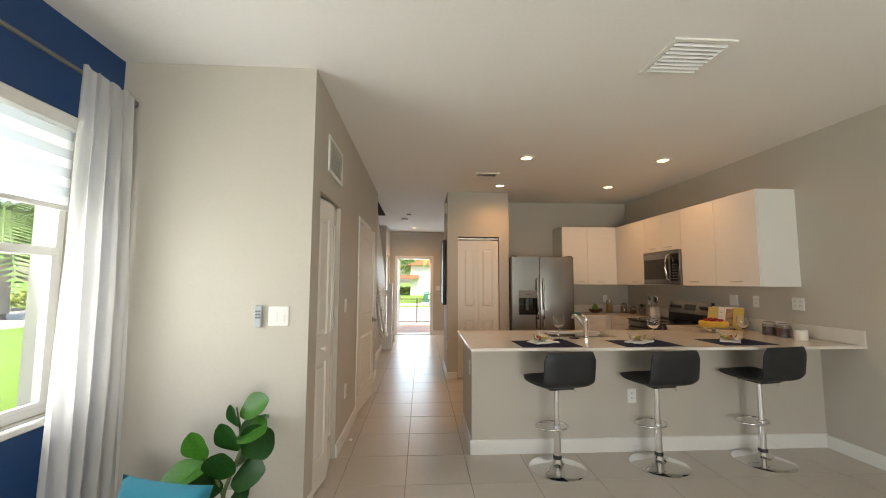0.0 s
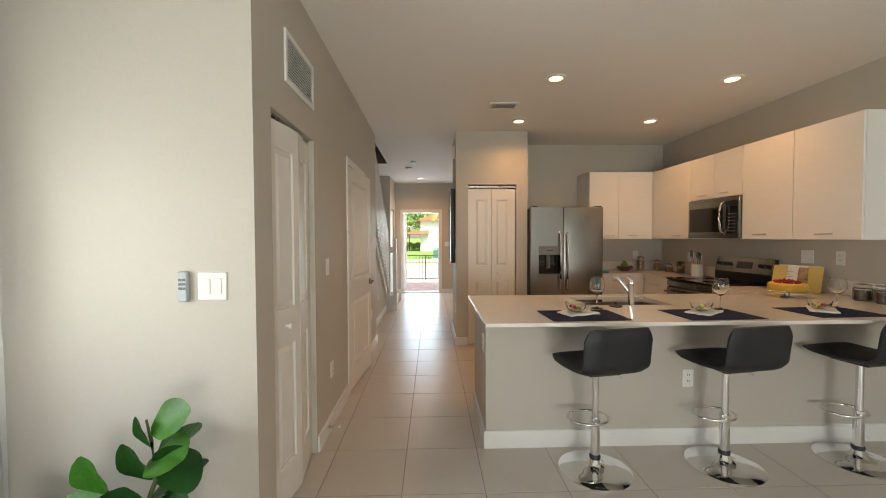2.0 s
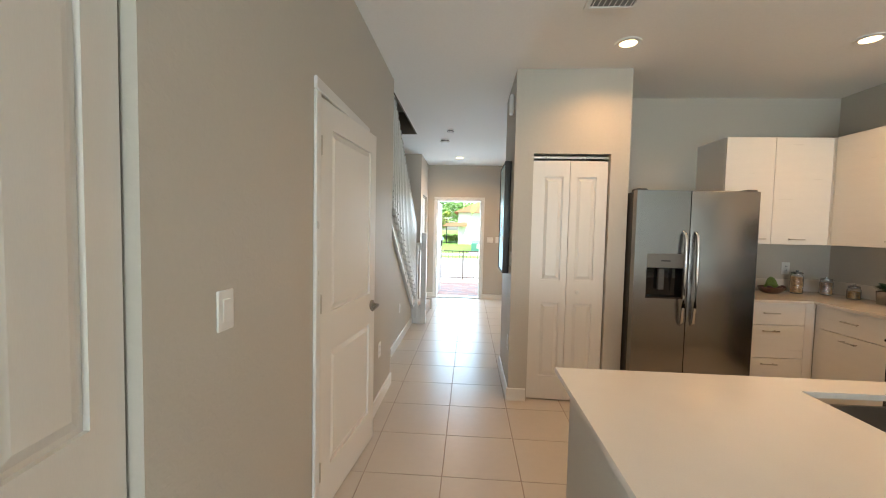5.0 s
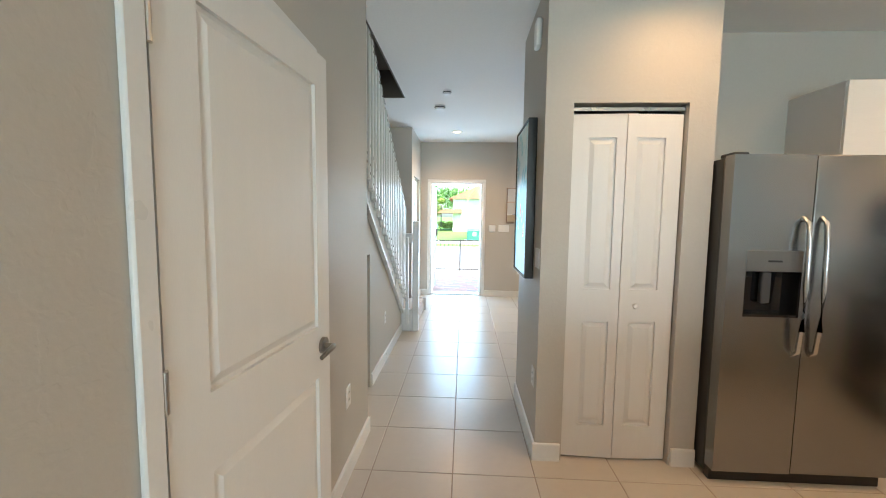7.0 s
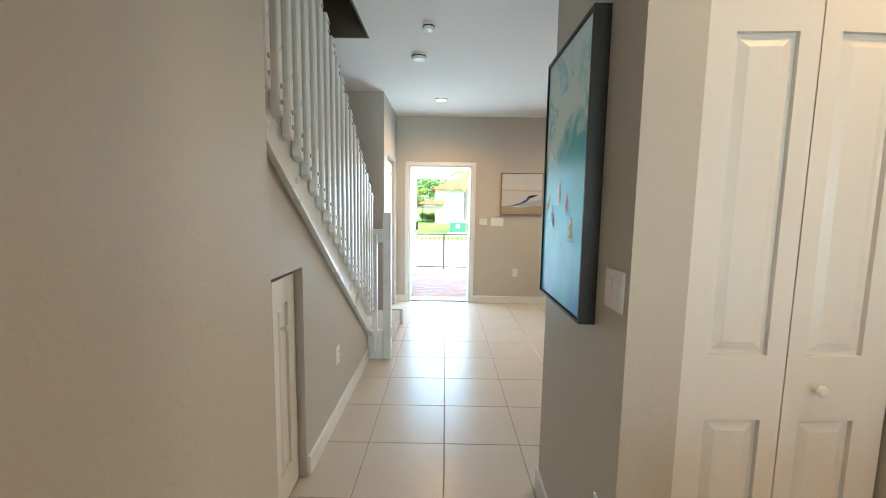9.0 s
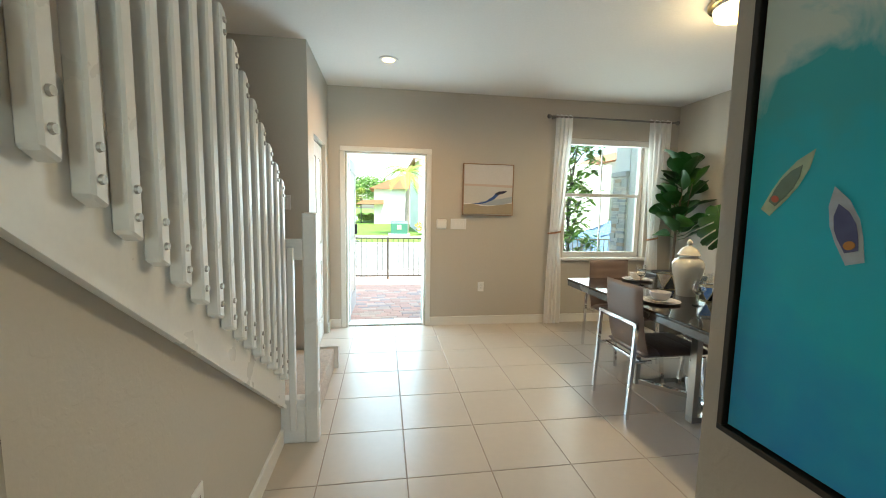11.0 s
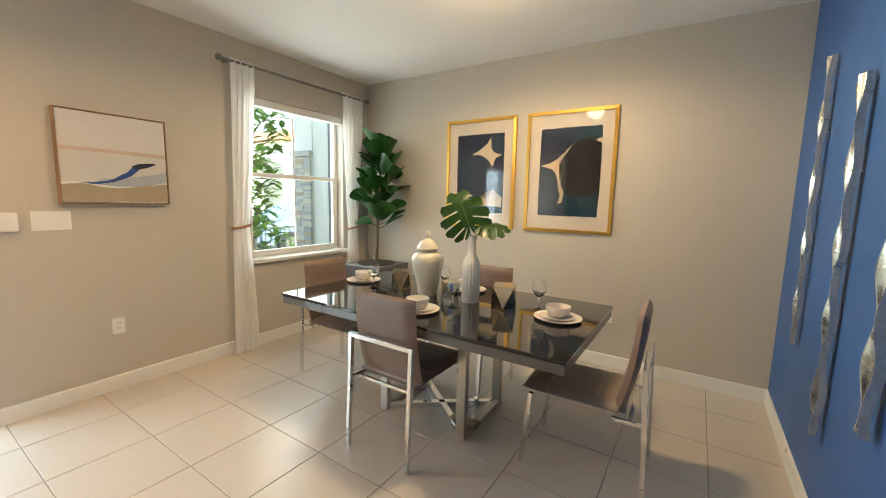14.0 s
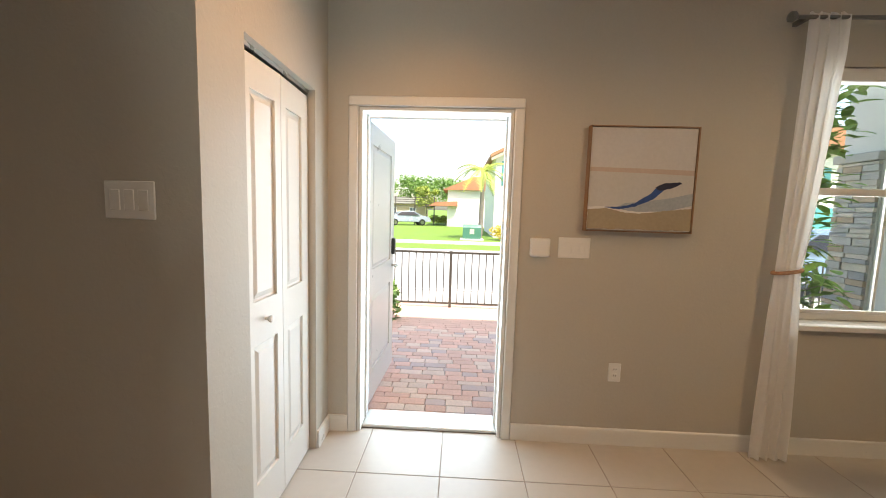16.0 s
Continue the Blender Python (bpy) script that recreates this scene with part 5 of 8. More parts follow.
_t = thing("dish_cloth", (3.06, 5.90, 0.911), "folded teal dish cloth on the worktop", "cloth")
_bm = bmesh.new()
box(_bm, (-0.08, -0.06, 0), (0.08, 0.06, 0.022), 0.008, seg=2)
part("cloth", _bm, material("teal_cloth", (0.01, 0.22, 0.24), 0.9, bump=0.5, bump_scale=150), _t, smooth=True)

# ---- dining area ----
TOPM = material("table_black_gloss", (0.012, 0.010, 0.010), 0.05, vary=0.1, coat=0.6, rough_vary=0.02)
EDGEM = material("table_edge_grey", (0.14, 0.135, 0.13), 0.22, 0.4, vary=0.08)
table = thing("dining_table", (2.765, 8.425, 0), "long black glossy dining table on chrome frame legs", "dining table")
_bm = bmesh.new()
box(_bm, (-0.545, -0.978, 0.745), (0.545, 0.978, 0.762), 0.003)
part("tabletop", _bm, TOPM, table, "black high-gloss table top", smooth=True)
_bm = bmesh.new()
box(_bm, (-0.540, -0.973, 0.692), (0.540, 0.973, 0.744), 0.004)
part("apron", _bm, EDGEM, table, "grey metallic table edge", smooth=True)
for _y in (-0.31, 0.29):
    _bm = bmesh.new()
    for lo, hi in (((-0.26, 0), (0.27, 0.04)), ((-0.26, 0.652), (0.27, 0.692)), ((-0.26, 0.04), (-0.22, 0.652)), ((0.23, 0.04), (0.27, 0.652))):
        box(_bm, (lo[0], _y - 0.03, lo[1]), (hi[0], _y + 0.03, hi[1]), 0.002)
    part("leg_frame", _bm, NICKEL, table, "rectangular polished steel leg frame", smooth=True)
_bm = bmesh.new()
for _s in (-1, 1):
    _m = Matrix.Translation((0.005, -0.01, 0.022)) @ pose(0, 0, 0, 0, 0, 90 + _s * 38)
    box(_bm, (-0.36, -0.02, -0.018), (0.36, 0.02, 0.018), 0.002, _m)
part("cross_stretcher", _bm, CHROME, table, "crossed steel floor stretchers", smooth=True)


def dining_chair(at, turn, label):
    """A chair that faces local +y; its back legs stand at y = 0."""
    th = thing("dining_chair", pose(at[0], at[1], 0, 0, 0, turn), label, "chair", "chairs round the dining table")
    W = 0.215
    # back frame: an upside-down U of square bar behind the backrest
    def bar(bm, a, b, s=0.0125, up=(0, 1, 0)):
        a, b = Vector(a), Vector(b)
        d = b - a
        q = d.to_track_quat('Z', 'Y').to_matrix().to_4x4()
        box(bm, (-s, -s, -d.length / 2), (s, s, d.length / 2), 0.002, Matrix.Translation((a + b) / 2) @ q)
    for x in (-W, W):
        bm = bmesh.new()
        bar(bm, (x, 0.0, 0), (x, 0.03, 0.672))
        part("back_leg", bm, CHROME, th, "square chrome leg", smooth=True)
        bm = bmesh.new()
        bar(bm, (x, 0.60, 0), (x, 0.56, 0.415))
        part("front_leg", bm, CHROME, th, "square chrome leg", smooth=True)
        bm = bmesh.new()
        bar(bm, (x, 0.02, 0.40), (x, 0.16, 0.40), 0.009)
        part("side_bracket", bm, CHROME, th, smooth=True)
    bm = bmesh.new()
    bar(bm, (-W - 0.0125, 0.03, 0.66), (W + 0.0125, 0.03, 0.66))
    part("back_rail", bm, CHROME, th, "chrome rail behind the backrest", smooth=True)
    bm = bmesh.new()
    bar(bm, (-W + 0.012, 0.08, 0.40), (W - 0.012, 0.08, 0.40), 0.009)
    part("stretcher", bm, CHROME, th, smooth=True)
    # channelled seat pad
    bm = bmesh.new()
    n, m, D0, D1, Z = 40, 12, 0.10, 0.61, 0.475
    rows_t, rows_b = [], []
    for i in range(n + 1):
        y = D0 + (D1 - D0) * i / n
        groove = 0.006 * max(0, 1 - abs(((y - D0) / 0.085) % 1 - 0.5 - 0.0) * 12) if 0.1 < i / n < 0.95 else 0
        e = min(1, min(i, n - i) / 3)
        rt, rb = [], []
        for j in range(m + 1):
            u = -1 + 2 * j / m
            k = math.sqrt(max(0.0, e * (2 - e))) * (1 - abs(u) ** 8)
            rt.append(bm.verts.new((u * 0.218, y, Z - 0.035 + 0.035 * k - groove)))
            rb.append(bm.verts.new((u * 0.218, y, Z - 0.035 - 0.032 * k)))
        rows_t.append(rt), rows_b.append(rb)
    for R in (rows_t, rows_b):
        for a, b in zip(R, R[1:]):
            for j in range(m):
                bm.faces.new((a[j], a[j + 1], b[j + 1], b[j]))
    for a, b in ((rows_t[0], rows_b[0]), (rows_t[-1], rows_b[-1])):
        for j in range(m):
            bm.faces.new((a[j], a[j + 1], b[j + 1], b[j]))
    for j in (0, m):
        for i in range(n):
            bm.faces.new((rows_t[i][j], rows_t[i + 1][j], rows_b[i + 1][j], rows_b[i][j]))
    bmesh.ops.remove_doubles(bm, verts=bm.verts, dist=1e-5)
    part("seat", bm, TAUPE, th, "padded taupe leather seat with stitched channels", smooth=True)
    # curved padded backrest, with two cross seams near the top
    bm = bmesh.new()
    n, m, Z0, Z1 = 30, 12, 0.425, 0.915
    f, b = [], []
    for i in range(n + 1):
        u = i / n
        z = Z0 + (Z1 - Z0) * u
        yc = 0.090 + 0.050 * (1 - u) ** 3 - 0.030 * u
        e = min(1, min(i, n - i) / 2.5)
        k0 = math.sqrt(max(0.0, e * (2 - e)))
        seam = 0.004 if any(abs(z - q) < 0.010 for q in (0.76, 0.83)) else 0.0
        rf, rb = [], []
        for j in range(m + 1):
            v = -1 + 2 * j / m
            k = k0 * (1 - abs(v) ** 8)
            w = 0.215
            rf.append(bm.verts.new((v * w, yc + 0.030 * k - seam, z)))
            rb.append(bm.verts.new((v * w, yc - 0.026 * k, z)))
        f.append(rf), b.append(rb)
    for R in (f, b):
        for p, q in zip(R, R[1:]):
            for j in range(m):
                bm.faces.new((p[j], p[j + 1], q[j + 1], q[j]))
    for p, q in ((f[0], b[0]), (f[-1], b[-1])):
        for j in range(m):
            bm.faces.new((p[j], p[j + 1], q[j + 1], q[j]))
    for j in (0, m):
        for i in range(n):
            bm.faces.new((f[i][j], f[i + 1][j], b[i + 1][j], b[i][j]))
    bmesh.ops.remove_doubles(bm, verts=bm.verts, dist=1e-5)
    part("backrest", bm, TAUPE, th, "padded taupe leather backrest", smooth=True)
    return th


chair = dining_chair((2.10, 8.41), -90, "taupe leather dining chair with chrome frame")
copy_thing(chair, pose(2.775, 7.15, 0, 0, 0, 2))
copy_thing(chair, pose(2.775, 9.66, 0, 0, 0, 180))
copy_thing(chair, pose(3.44, 8.40, 0, 0, 0, 90))

TZ = 0.762
PLATE = material("cream_stoneware", (0.70, 0.655, 0.60), 0.3, vary=0.03, coat=0.2)


def place_setting(x, y):
    th = thing("dinner_plate", (x, y, TZ), "cream stoneware dinner plate on the table", "plate", "dinner plates")
    bm = bmesh.new()
    lathe(bm, [(0.07, 0), (0.075, 0.002), (0.132, 0.013), (0.134, 0.016), (0.128, 0.016), (0.08, 0.007), (0.002, 0.006)], n=40)
    part("plate", bm, PLATE, th, smooth=True)
    th = thing("side_plate", (x, y, TZ + 0.0075), "smaller cream plate stacked on a dinner plate", "plate", "stacked side plates")
    bm = bmesh.new()
    lathe(bm, [(0.06, 0), (0.065, 0.004), (0.100, 0.014), (0.102, 0.017), (0.097, 0.017), (0.065, 0.009), (0.002, 0.008)], n=40)
    part("plate", bm, PLATE, th, smooth=True)
    th = thing("soup_bowl", (x, y, TZ + 0.0165), "cream stoneware bowl stacked on plates", "bowl", "soup bowls")
    bm = bmesh.new()
    lathe(bm, [(0.036, 0), (0.04, 0.002), (0.058, 0.018), (0.069, 0.045), (0.070, 0.062), (0.066, 0.063), (0.063, 0.045), (0.05, 0.016), (0.002, 0.010)], n=40)
    part("bowl", bm, PLATE, th, smooth=True)


for _x, _y, _gx, _gy in ((2.80, 7.66, 2.93, 7.82), (2.45, 8.40, 2.645, 8.27), (2.86, 9.25, 2.73, 9.02), (3.10, 8.42, 2.98, 8.55)):
    place_setting(_x, _y)
    wine_glass(_gx, _gy, TZ, 1.0, "wine glasses on the dining table", "on the dining table")

# ginger jar
urn = thing("ginger_jar", (2.83, 8.60, TZ), "cream glazed lidded ginger jar", "jar")
CREAM = material("cream_glaze", (0.60, 0.56, 0.46), 0.2, vary=0.04, coat=0.5)
_bm = bmesh.new()
lathe(_bm, [(0.068, 0), (0.070, 0.006), (0.072, 0.03), (0.082, 0.09), (0.102, 0.17), (0.113, 0.225), (0.112, 0.255), (0.098, 0.285), (0.070, 0.300), (0.062, 0.306), (0.062, 0.325), (0.055, 0.325), (0.002, 0.30)], n=44)
part("body", _bm, CREAM, urn, smooth=True)
_bm = bmesh.new()
lathe(_bm, [(0.078, 0.318), (0.080, 0.326), (0.074, 0.334), (0.066, 0.352), (0.050, 0.375), (0.028, 0.388), (0.016, 0.393), (0.013, 0.402), (0.020, 0.412), (0.021, 0.424), (0.013, 0.438), (0.006, 0.446), (0.002, 0.448)], n=40)
part("lid", _bm, CREAM, urn, smooth=True)

# fluted vase and monstera leaves
vase = thing("fluted_vase", (2.83, 8.25, TZ), "tall white fluted ceramic bottle vase", "vase")
_bm = bmesh.new()
lathe(_bm, [(0.054, 0), (0.057, 0.006), (0.057, 0.22), (0.054, 0.255), (0.044, 0.285), (0.030, 0.312), (0.025, 0.33), (0.024, 0.42), (0.026, 0.435), (0.021, 0.435), (0.019, 0.34), (0.002, 0.33)], n=96, flute=0.045, flutes=16)
part("body", _bm, material("matt_white_ceramic", (0.72, 0.69, 0.64), 0.45, vary=0.03), vase, smooth=True)

monstera = thing("monstera_stems", (2.83, 8.25, TZ + 0.34), "two green monstera leaves standing in a vase", "plant")
MON = leaf_mat("monstera_leaf", (0.022, 0.064, 0.012), 0.35)


def monstera_leaf(base, root, normal, up, size):
    """A heart-shaped leaf split into lobes; root: where its stem meets the blade."""
    n = Vector(normal).normalized()
    u = (Vector(up) - n * Vector(up).dot(n)).normalized()
    s = u.cross(n)
    c = Vector(root)
    bm = bmesh.new()
    lobes, per, rings = 6, 6, 7
    shape = ((0, 1.0), (25, 0.90), (55, 0.76), (90, 0.66), (125, 0.58), (152, 0.44), (172, 0.22))
    def radius(deg):
        for (a, p), (b, q) in zip(shape, shape[1:]):
            if deg <= b:
                return p + (q - p) * (deg - a) / (b - a)
        return shape[-1][1]
    for side in (-1, 1):
        grid = []
        for i in range(lobes * per + 1):
            f = i / (lobes * per)
            deg = 172 * f
            root_v = max(0.0, 0.86 * (1 - f * 1.45))
            q = i % per
            bulge = 1.0 - (0.10 if q in (0, 1, per - 1) else 0.0)
            px, pv = math.sin(radians(deg)) * radius(deg) * bulge, math.cos(radians(deg)) * radius(deg) * bulge
            row = []
            for r in range(rings + 1):
                k = r / rings
                x, v = side * px * k, root_v + (pv - root_v) * k
                z = 0.05 * math.sin(3.1 * abs(x) + 1.0) - 0.34 * x * x - 0.16 * v * v + 0.018 * math.sin(2 * math.pi * (i % per) / per) * k
                row.append(bm.verts.new(c + (s * x + u * v + n * z) * size))
            grid.append(row)
        for i in range(lobes * per):
            for r in range(rings):
                if i % per == 0 and i > 0 and r >= (2 if i > per else 4):
                    continue
                bm.faces.new((grid[i][r], grid[i + 1][r], grid[i + 1][r + 1], grid[i][r + 1]))
    bmesh.ops.remove_doubles(bm, verts=bm.verts, dist=1e-4)
    lf = part("leaf", bm, MON, monstera, "glossy split monstera leaf", smooth=True)
    bm = bmesh.new()
    tube(bm, [c + (u * (0.9 * k / 6) + n * (-0.16 * (0.9 * k / 6) ** 2 + 0.048)) * size for k in range(7)], [0.004 - 0.0005 * k for k in range(7)], 6)
    part("midrib", bm, MONS, lf, smooth=True)
    bm = bmesh.new()
    b0 = Vector(base)
    tube(bm, [b0, b0 * 0.5 + c * 0.5 + Vector((0, 0, 0.02)), c + n * 0.045 * size], 0.004, 8)
    part("stem", bm, MONS, monstera, smooth=True)


MONS = leaf_mat("monstera_stem", (0.07, 0.13, 0.03))
monstera_leaf((0, 0, 0.0), (-0.02, 0.02, 0.17), (-0.78, -0.55, 0.22), (-0.10, 0.35, 1), 0.25)
monstera_leaf((0, 0, 0.0), (0.05, -0.05, 0.16), (-0.30, -0.25, 0.92), (0.70, -0.72, -0.10), 0.19)

# faceted mirrored ornaments
MIRR = material("antique_mirror", (0.82, 0.78, 0.70), 0.16, 1.0, vary=0.05, rough_vary=0.03)
BRASS = material("aged_brass", (0.40, 0.30, 0.13), 0.3, 1.0, vary=0.1)


def facet_ornament(x, y, s, turn):
    th = thing("faceted_ornament", pose(x, y, TZ, 0, 0, turn), "faceted mirrored glass ornament with brass edges", "ornament", "faceted table ornaments")
    top = [Vector((a * s, b * s, 1.55 * s)) for a, b in ((-0.8, -0.7), (0.8, -0.7), (0.8, 0.7), (-0.8, 0.7))]
    low = [Vector((a * s, b * s, 0.004)) for a, b in ((0, -0.85), (0.9, 0), (0, 0.85), (-0.9, 0))]
    faces = [top, low[::-1]]
    for i in range(4):
        faces.append([top[i], top[(i + 1) % 4], low[i]])
        faces.append([low[i], top[(i + 1) % 4], low[(i + 1) % 4]])
    edges = set()
    for f in faces:
        bm = bmesh.new()
        cc = sum(f, Vector()) / len(f)
        vs = [bm.verts.new(cc + (p - cc) * 0.97) for p in f]
        bm.faces.new(vs)
        r = bmesh.ops.extrude_face_region(bm, geom=list(bm.faces))
        mid = Vector((0, 0, 0.75 * s))
        for v in [g for g in r["geom"] if isinstance(g, bmesh.types.BMVert)]:
            v.co += (mid - cc).normalized() * 0.002
        part("facet", bm, MIRR, th)
        for a, b in zip(f, f[1:] + f[:1]):
            edges.add(tuple(sorted((tuple(a), tuple(b)))))
    bm = bmesh.new()
    for a, b in sorted(edges):
        cyl(bm, a, b, 0.0022, n=6)
    part("edge_wire", bm, BRASS, th, "thin brass edges")
    return th


facet_ornament(2.85, 8.02, 0.092, 20)
facet_ornament(2.86, 8.86, 0.085, 35)
facet_ornament(2.85, 8.42, 0.070, 50)

def broad_leaf(bm, base, tip, width, normal, bend=0.10, wave=0.05):
    """A broad rounded leaf from base to tip whose face looks along normal."""
    base, tip = Vector(base), Vector(tip)
    d = tip - base
    ln = d.length
    n = Vector(normal)
    n = (n - d * n.dot(d) / (ln * ln)).normalized()
    side = d.cross(n).normalized()
    rows, k = [], 10
    for i in range(k + 1):
        u = i / k
        w = width * 0.5 * (max(0.0, math.sin(math.pi * (0.02 + 0.97 * u) ** 1.25)) ** 0.60) + 0.002
        c = base + d * u - n * ln * bend * (u * u - 0.3 * u)
        rows.append([bm.verts.new(c + side * w * q + n * (0.20 * w * q * q - 0.05 * w * (q == 0) + wave * w * math.sin(9 * u + 3 * q) * abs(q))) for q in (-1, -0.66, -0.33, 0, 0.33, 0.66, 1)])
    for a, b in zip(rows, rows[1:]):
        for j in range(6):
            bm.faces.new((a[j], a[j + 1], b[j + 1], b[j]))


# fig tree in a tall grey planter
fig = thing("fiddle_leaf_fig", (3.84, 10.02, 0), "tall fiddle-leaf fig in a grey tapered planter", "potted tree")
_bm = bmesh.new()
box(_bm, (-0.26, -0.26, 0), (0.26, 0.26, 0.70), 0.01)
for v in _bm.verts:
    k = 0.72 + 0.28 * v.co.z / 0.70
    v.co.x *= k
    v.co.y *= k
part("planter", _bm, material("planter_grey", (0.10, 0.105, 0.11), 0.45, vary=0.08, bump=0.1), fig, "tapered grey planter", smooth=True)
_bm = bmesh.new()
lathe(_bm, [(0.20, 0.695), (0.21, 0.705), (0.1, 0.712), (0.002, 0.715)], n=24)
part("soil", _bm, material("dark_soil", (0.03, 0.022, 0.016), 0.95, bump=0.8), fig)
_bm = bmesh.new()
tube(_bm, [(0, 0, 0.70), (0.015, 0.0, 0.95), (0.03, 0.01, 1.2), (0.05, 0.0, 1.5), (0.10, 0.02, 1.95)], [0.018, 0.016, 0.014, 0.011, 0.006], 10)
tube(_bm, [(0.03, 0.01, 1.15), (-0.03, -0.02, 1.35), (-0.05, -0.03, 1.7)], [0.010, 0.009, 0.005], 8)
tube(_bm, [(0.03, 0.01, 1.22), (0.10, -0.05, 1.40), (0.15, -0.05, 1.75)], [0.010, 0.008, 0.005], 8)
part("trunk", _bm, material("fig_bark", (0.10, 0.075, 0.05), 0.8, vary=0.3, scale=20, bump=0.5), fig, smooth=True)
FIG = leaf_mat("fig_leaf", (0.015, 0.066, 0.012), 0.42)
_rnd = random.Random(21)


FIG2 = leaf_mat("fig_leaf_young", (0.045, 0.150, 0.022), 0.36)
for _i in range(44):
    _k = _i / 43
    _h = 1.12 + 0.86 * _k
    _a = _i * 2.4 + _rnd.uniform(-0.5, 0.5)
    _q = 0.05 + 0.07 * _rnd.random()
    _rad = Vector((math.cos(_a), math.sin(_a), 0))
    _b0 = Vector((0.03 + 0.06 * _k, 0.0, _h)) + _rad * _q
    _d = (_rad * _rnd.uniform(0.55, 1.0) + Vector((0, 0, _rnd.uniform(0.1, 0.9) + 0.5 * _k))).normalized()
    _n = Vector((0, 0, 1)) * _rnd.uniform(0.5, 1.0) - _rad * 0.4 + Vector((_rnd.uniform(-0.6, 0.4), _rnd.uniform(-0.8, 0.3), 0))
    _L = _rnd.uniform(0.21, 0.29) * (1.05 - 0.15 * _k)
    _bm = bmesh.new()
    broad_leaf(_bm, _b0, _b0 + _d * _L, _L * 0.78, _n, _rnd.uniform(0.0, 0.25), 0.07)
    tube(_bm, [Vector((0.03 + 0.06 * _k, 0.0, _h - 0.03)), _b0], 0.004, 6)
    for _v in _bm.verts:
        _v.co.x = min(_v.co.x, 0.30 + 0.1 * (_v.co.x - 0.30))
        _v.co.y = min(_v.co.y, 0.26 + 0.1 * (_v.co.y - 0.26))
    part("leaf", _bm, FIG2 if _rnd.random() < 0.22 else FIG, fig, smooth=True)


# ---- curtains, rods and windows ----
def cloth(name, col, sheer=0.27):
    m = bpy.data.materials.new(name)
    m.use_nodes = True
    nt = m.node_tree
    b = nt.nodes["Principled BSDF"]
    b.inputs["Base Color"].default_value = (*col, 1)
    b.inputs["Roughness"].default_value = 0.9
    tl = nt.nodes.new("ShaderNodeBsdfTranslucent")
    tl.inputs[0].default_value = (*col, 1)
    tp = nt.nodes.new("ShaderNodeBsdfTransparent")
    m1, m2 = nt.nodes.new("ShaderNodeMixShader"), nt.nodes.new("ShaderNodeMixShader")
    wv = nt.nodes.new("ShaderNodeTexNoise")
    wv.inputs["Scale"].default_value = 300
    bp = nt.nodes.new("ShaderNodeBump")
    bp.inputs["Strength"].default_value = 0.3
    bp.inputs["Distance"].default_value = 0.002
    nt.links.new(wv.outputs[0], bp.inputs["Height"])
    nt.links.new(bp.outputs[0], b.inputs["Normal"])
    m1.inputs[0].default_value, m2.inputs[0].default_value = 0.5, sheer
    nt.links.new(b.outputs[0], m1.inputs[1]), nt.links.new(tl.outputs[0], m1.inputs[2])
    nt.links.new(m1.outputs[0], m2.inputs[1]), nt.links.new(tp.outputs[0], m2.inputs[2])
    nt.links.new(m2.outputs[0], nt.nodes["Material Output"].inputs[0])
    return m


SHEER = cloth("sheer_white_cloth", (0.95, 0.94, 0.93), 0.30)
LINEN = cloth("fine_white_cloth", (0.95, 0.94, 0.93), 0.07)


def curtain(m, top, bottom, shape, folds, seed, label, tie=None):
    """A hanging panel in local x (along the rod) and z; shape(v) gives its left and right edge at height v."""
    th = thing("curtain", m, label, "curtain", "sheer curtains")
    bm = bmesh.new()
    nu, nv = folds * 14, 60
    rnd = random.Random(seed)
    ph = [rnd.uniform(-0.5, 0.5) for _ in range(folds + 1)]
    rows = []
    for j in range(nv + 1):
        v = j / nv
        z = top + (bottom - top) * v
        l, r = shape(z)
        row = []
        for i in range(nu + 1):
            u = i / nu
            a = u * folds * 2 * math.pi
            k = ph[int(u * folds)]
            amp = 0.009 + (0.005 if tie else 0.020 * min(1, 2.2 * v)) * (1 + 0.5 * math.sin(3 * v + k * 5))
            if tie and abs(z - tie) < 0.25:
                amp *= 0.5 + 2 * abs(z - tie)
            y = amp * math.sin(a + 1.6 * k * math.sin(v * 2.4 + k)) + 0.004 * math.sin(2.3 * a + 5 * v)
            x = l + (r - l) * (u + 0.035 / folds * math.sin(a * 2 + k + 2 * v))
            row.append(bm.verts.new((x, y, z + (0.012 * math.sin(a) if j == 0 else 0))))
        rows.append(row)
    for a, b in zip(rows, rows[1:]):
        for i in range(nu):
            bm.faces.new((a[i], a[i + 1], b[i + 1], b[i]))
    part("panel", bm, LINEN if tie else SHEER, th, smooth=True)
    if tie:
        l, r = shape(tie)
        bm = bmesh.new()
        c, w = (l + r) / 2, (r - l) / 2 + 0.006
        tube(bm, [(c + w * math.cos(q), 0.034 * math.sin(q), tie + 0.012 * math.cos(q)) for q in [2 * math.pi * i / 24 for i in range(24)]], 0.011, 8, closed=True)
        part("tieback", bm, material("rope_tan", (0.40, 0.22, 0.12), 0.8, vary=0.2, scale=60, bump=0.6), th, "tan rope tieback", smooth=True)
    return th


def tied(l0, r0, l1, r1, l2, r2, tie):
    def shape(z):
        if z > tie:
            k = min(1, (z - tie) / 1.2) ** 0.8
            return l1 + (l0 - l1) * k, r1 + (r0 - r1) * k
        k = min(1, (tie - z) / 0.9) ** 0.8
        return l1 + (l2 - l1) * k, r1 + (r2 - r1) * k
    return shape


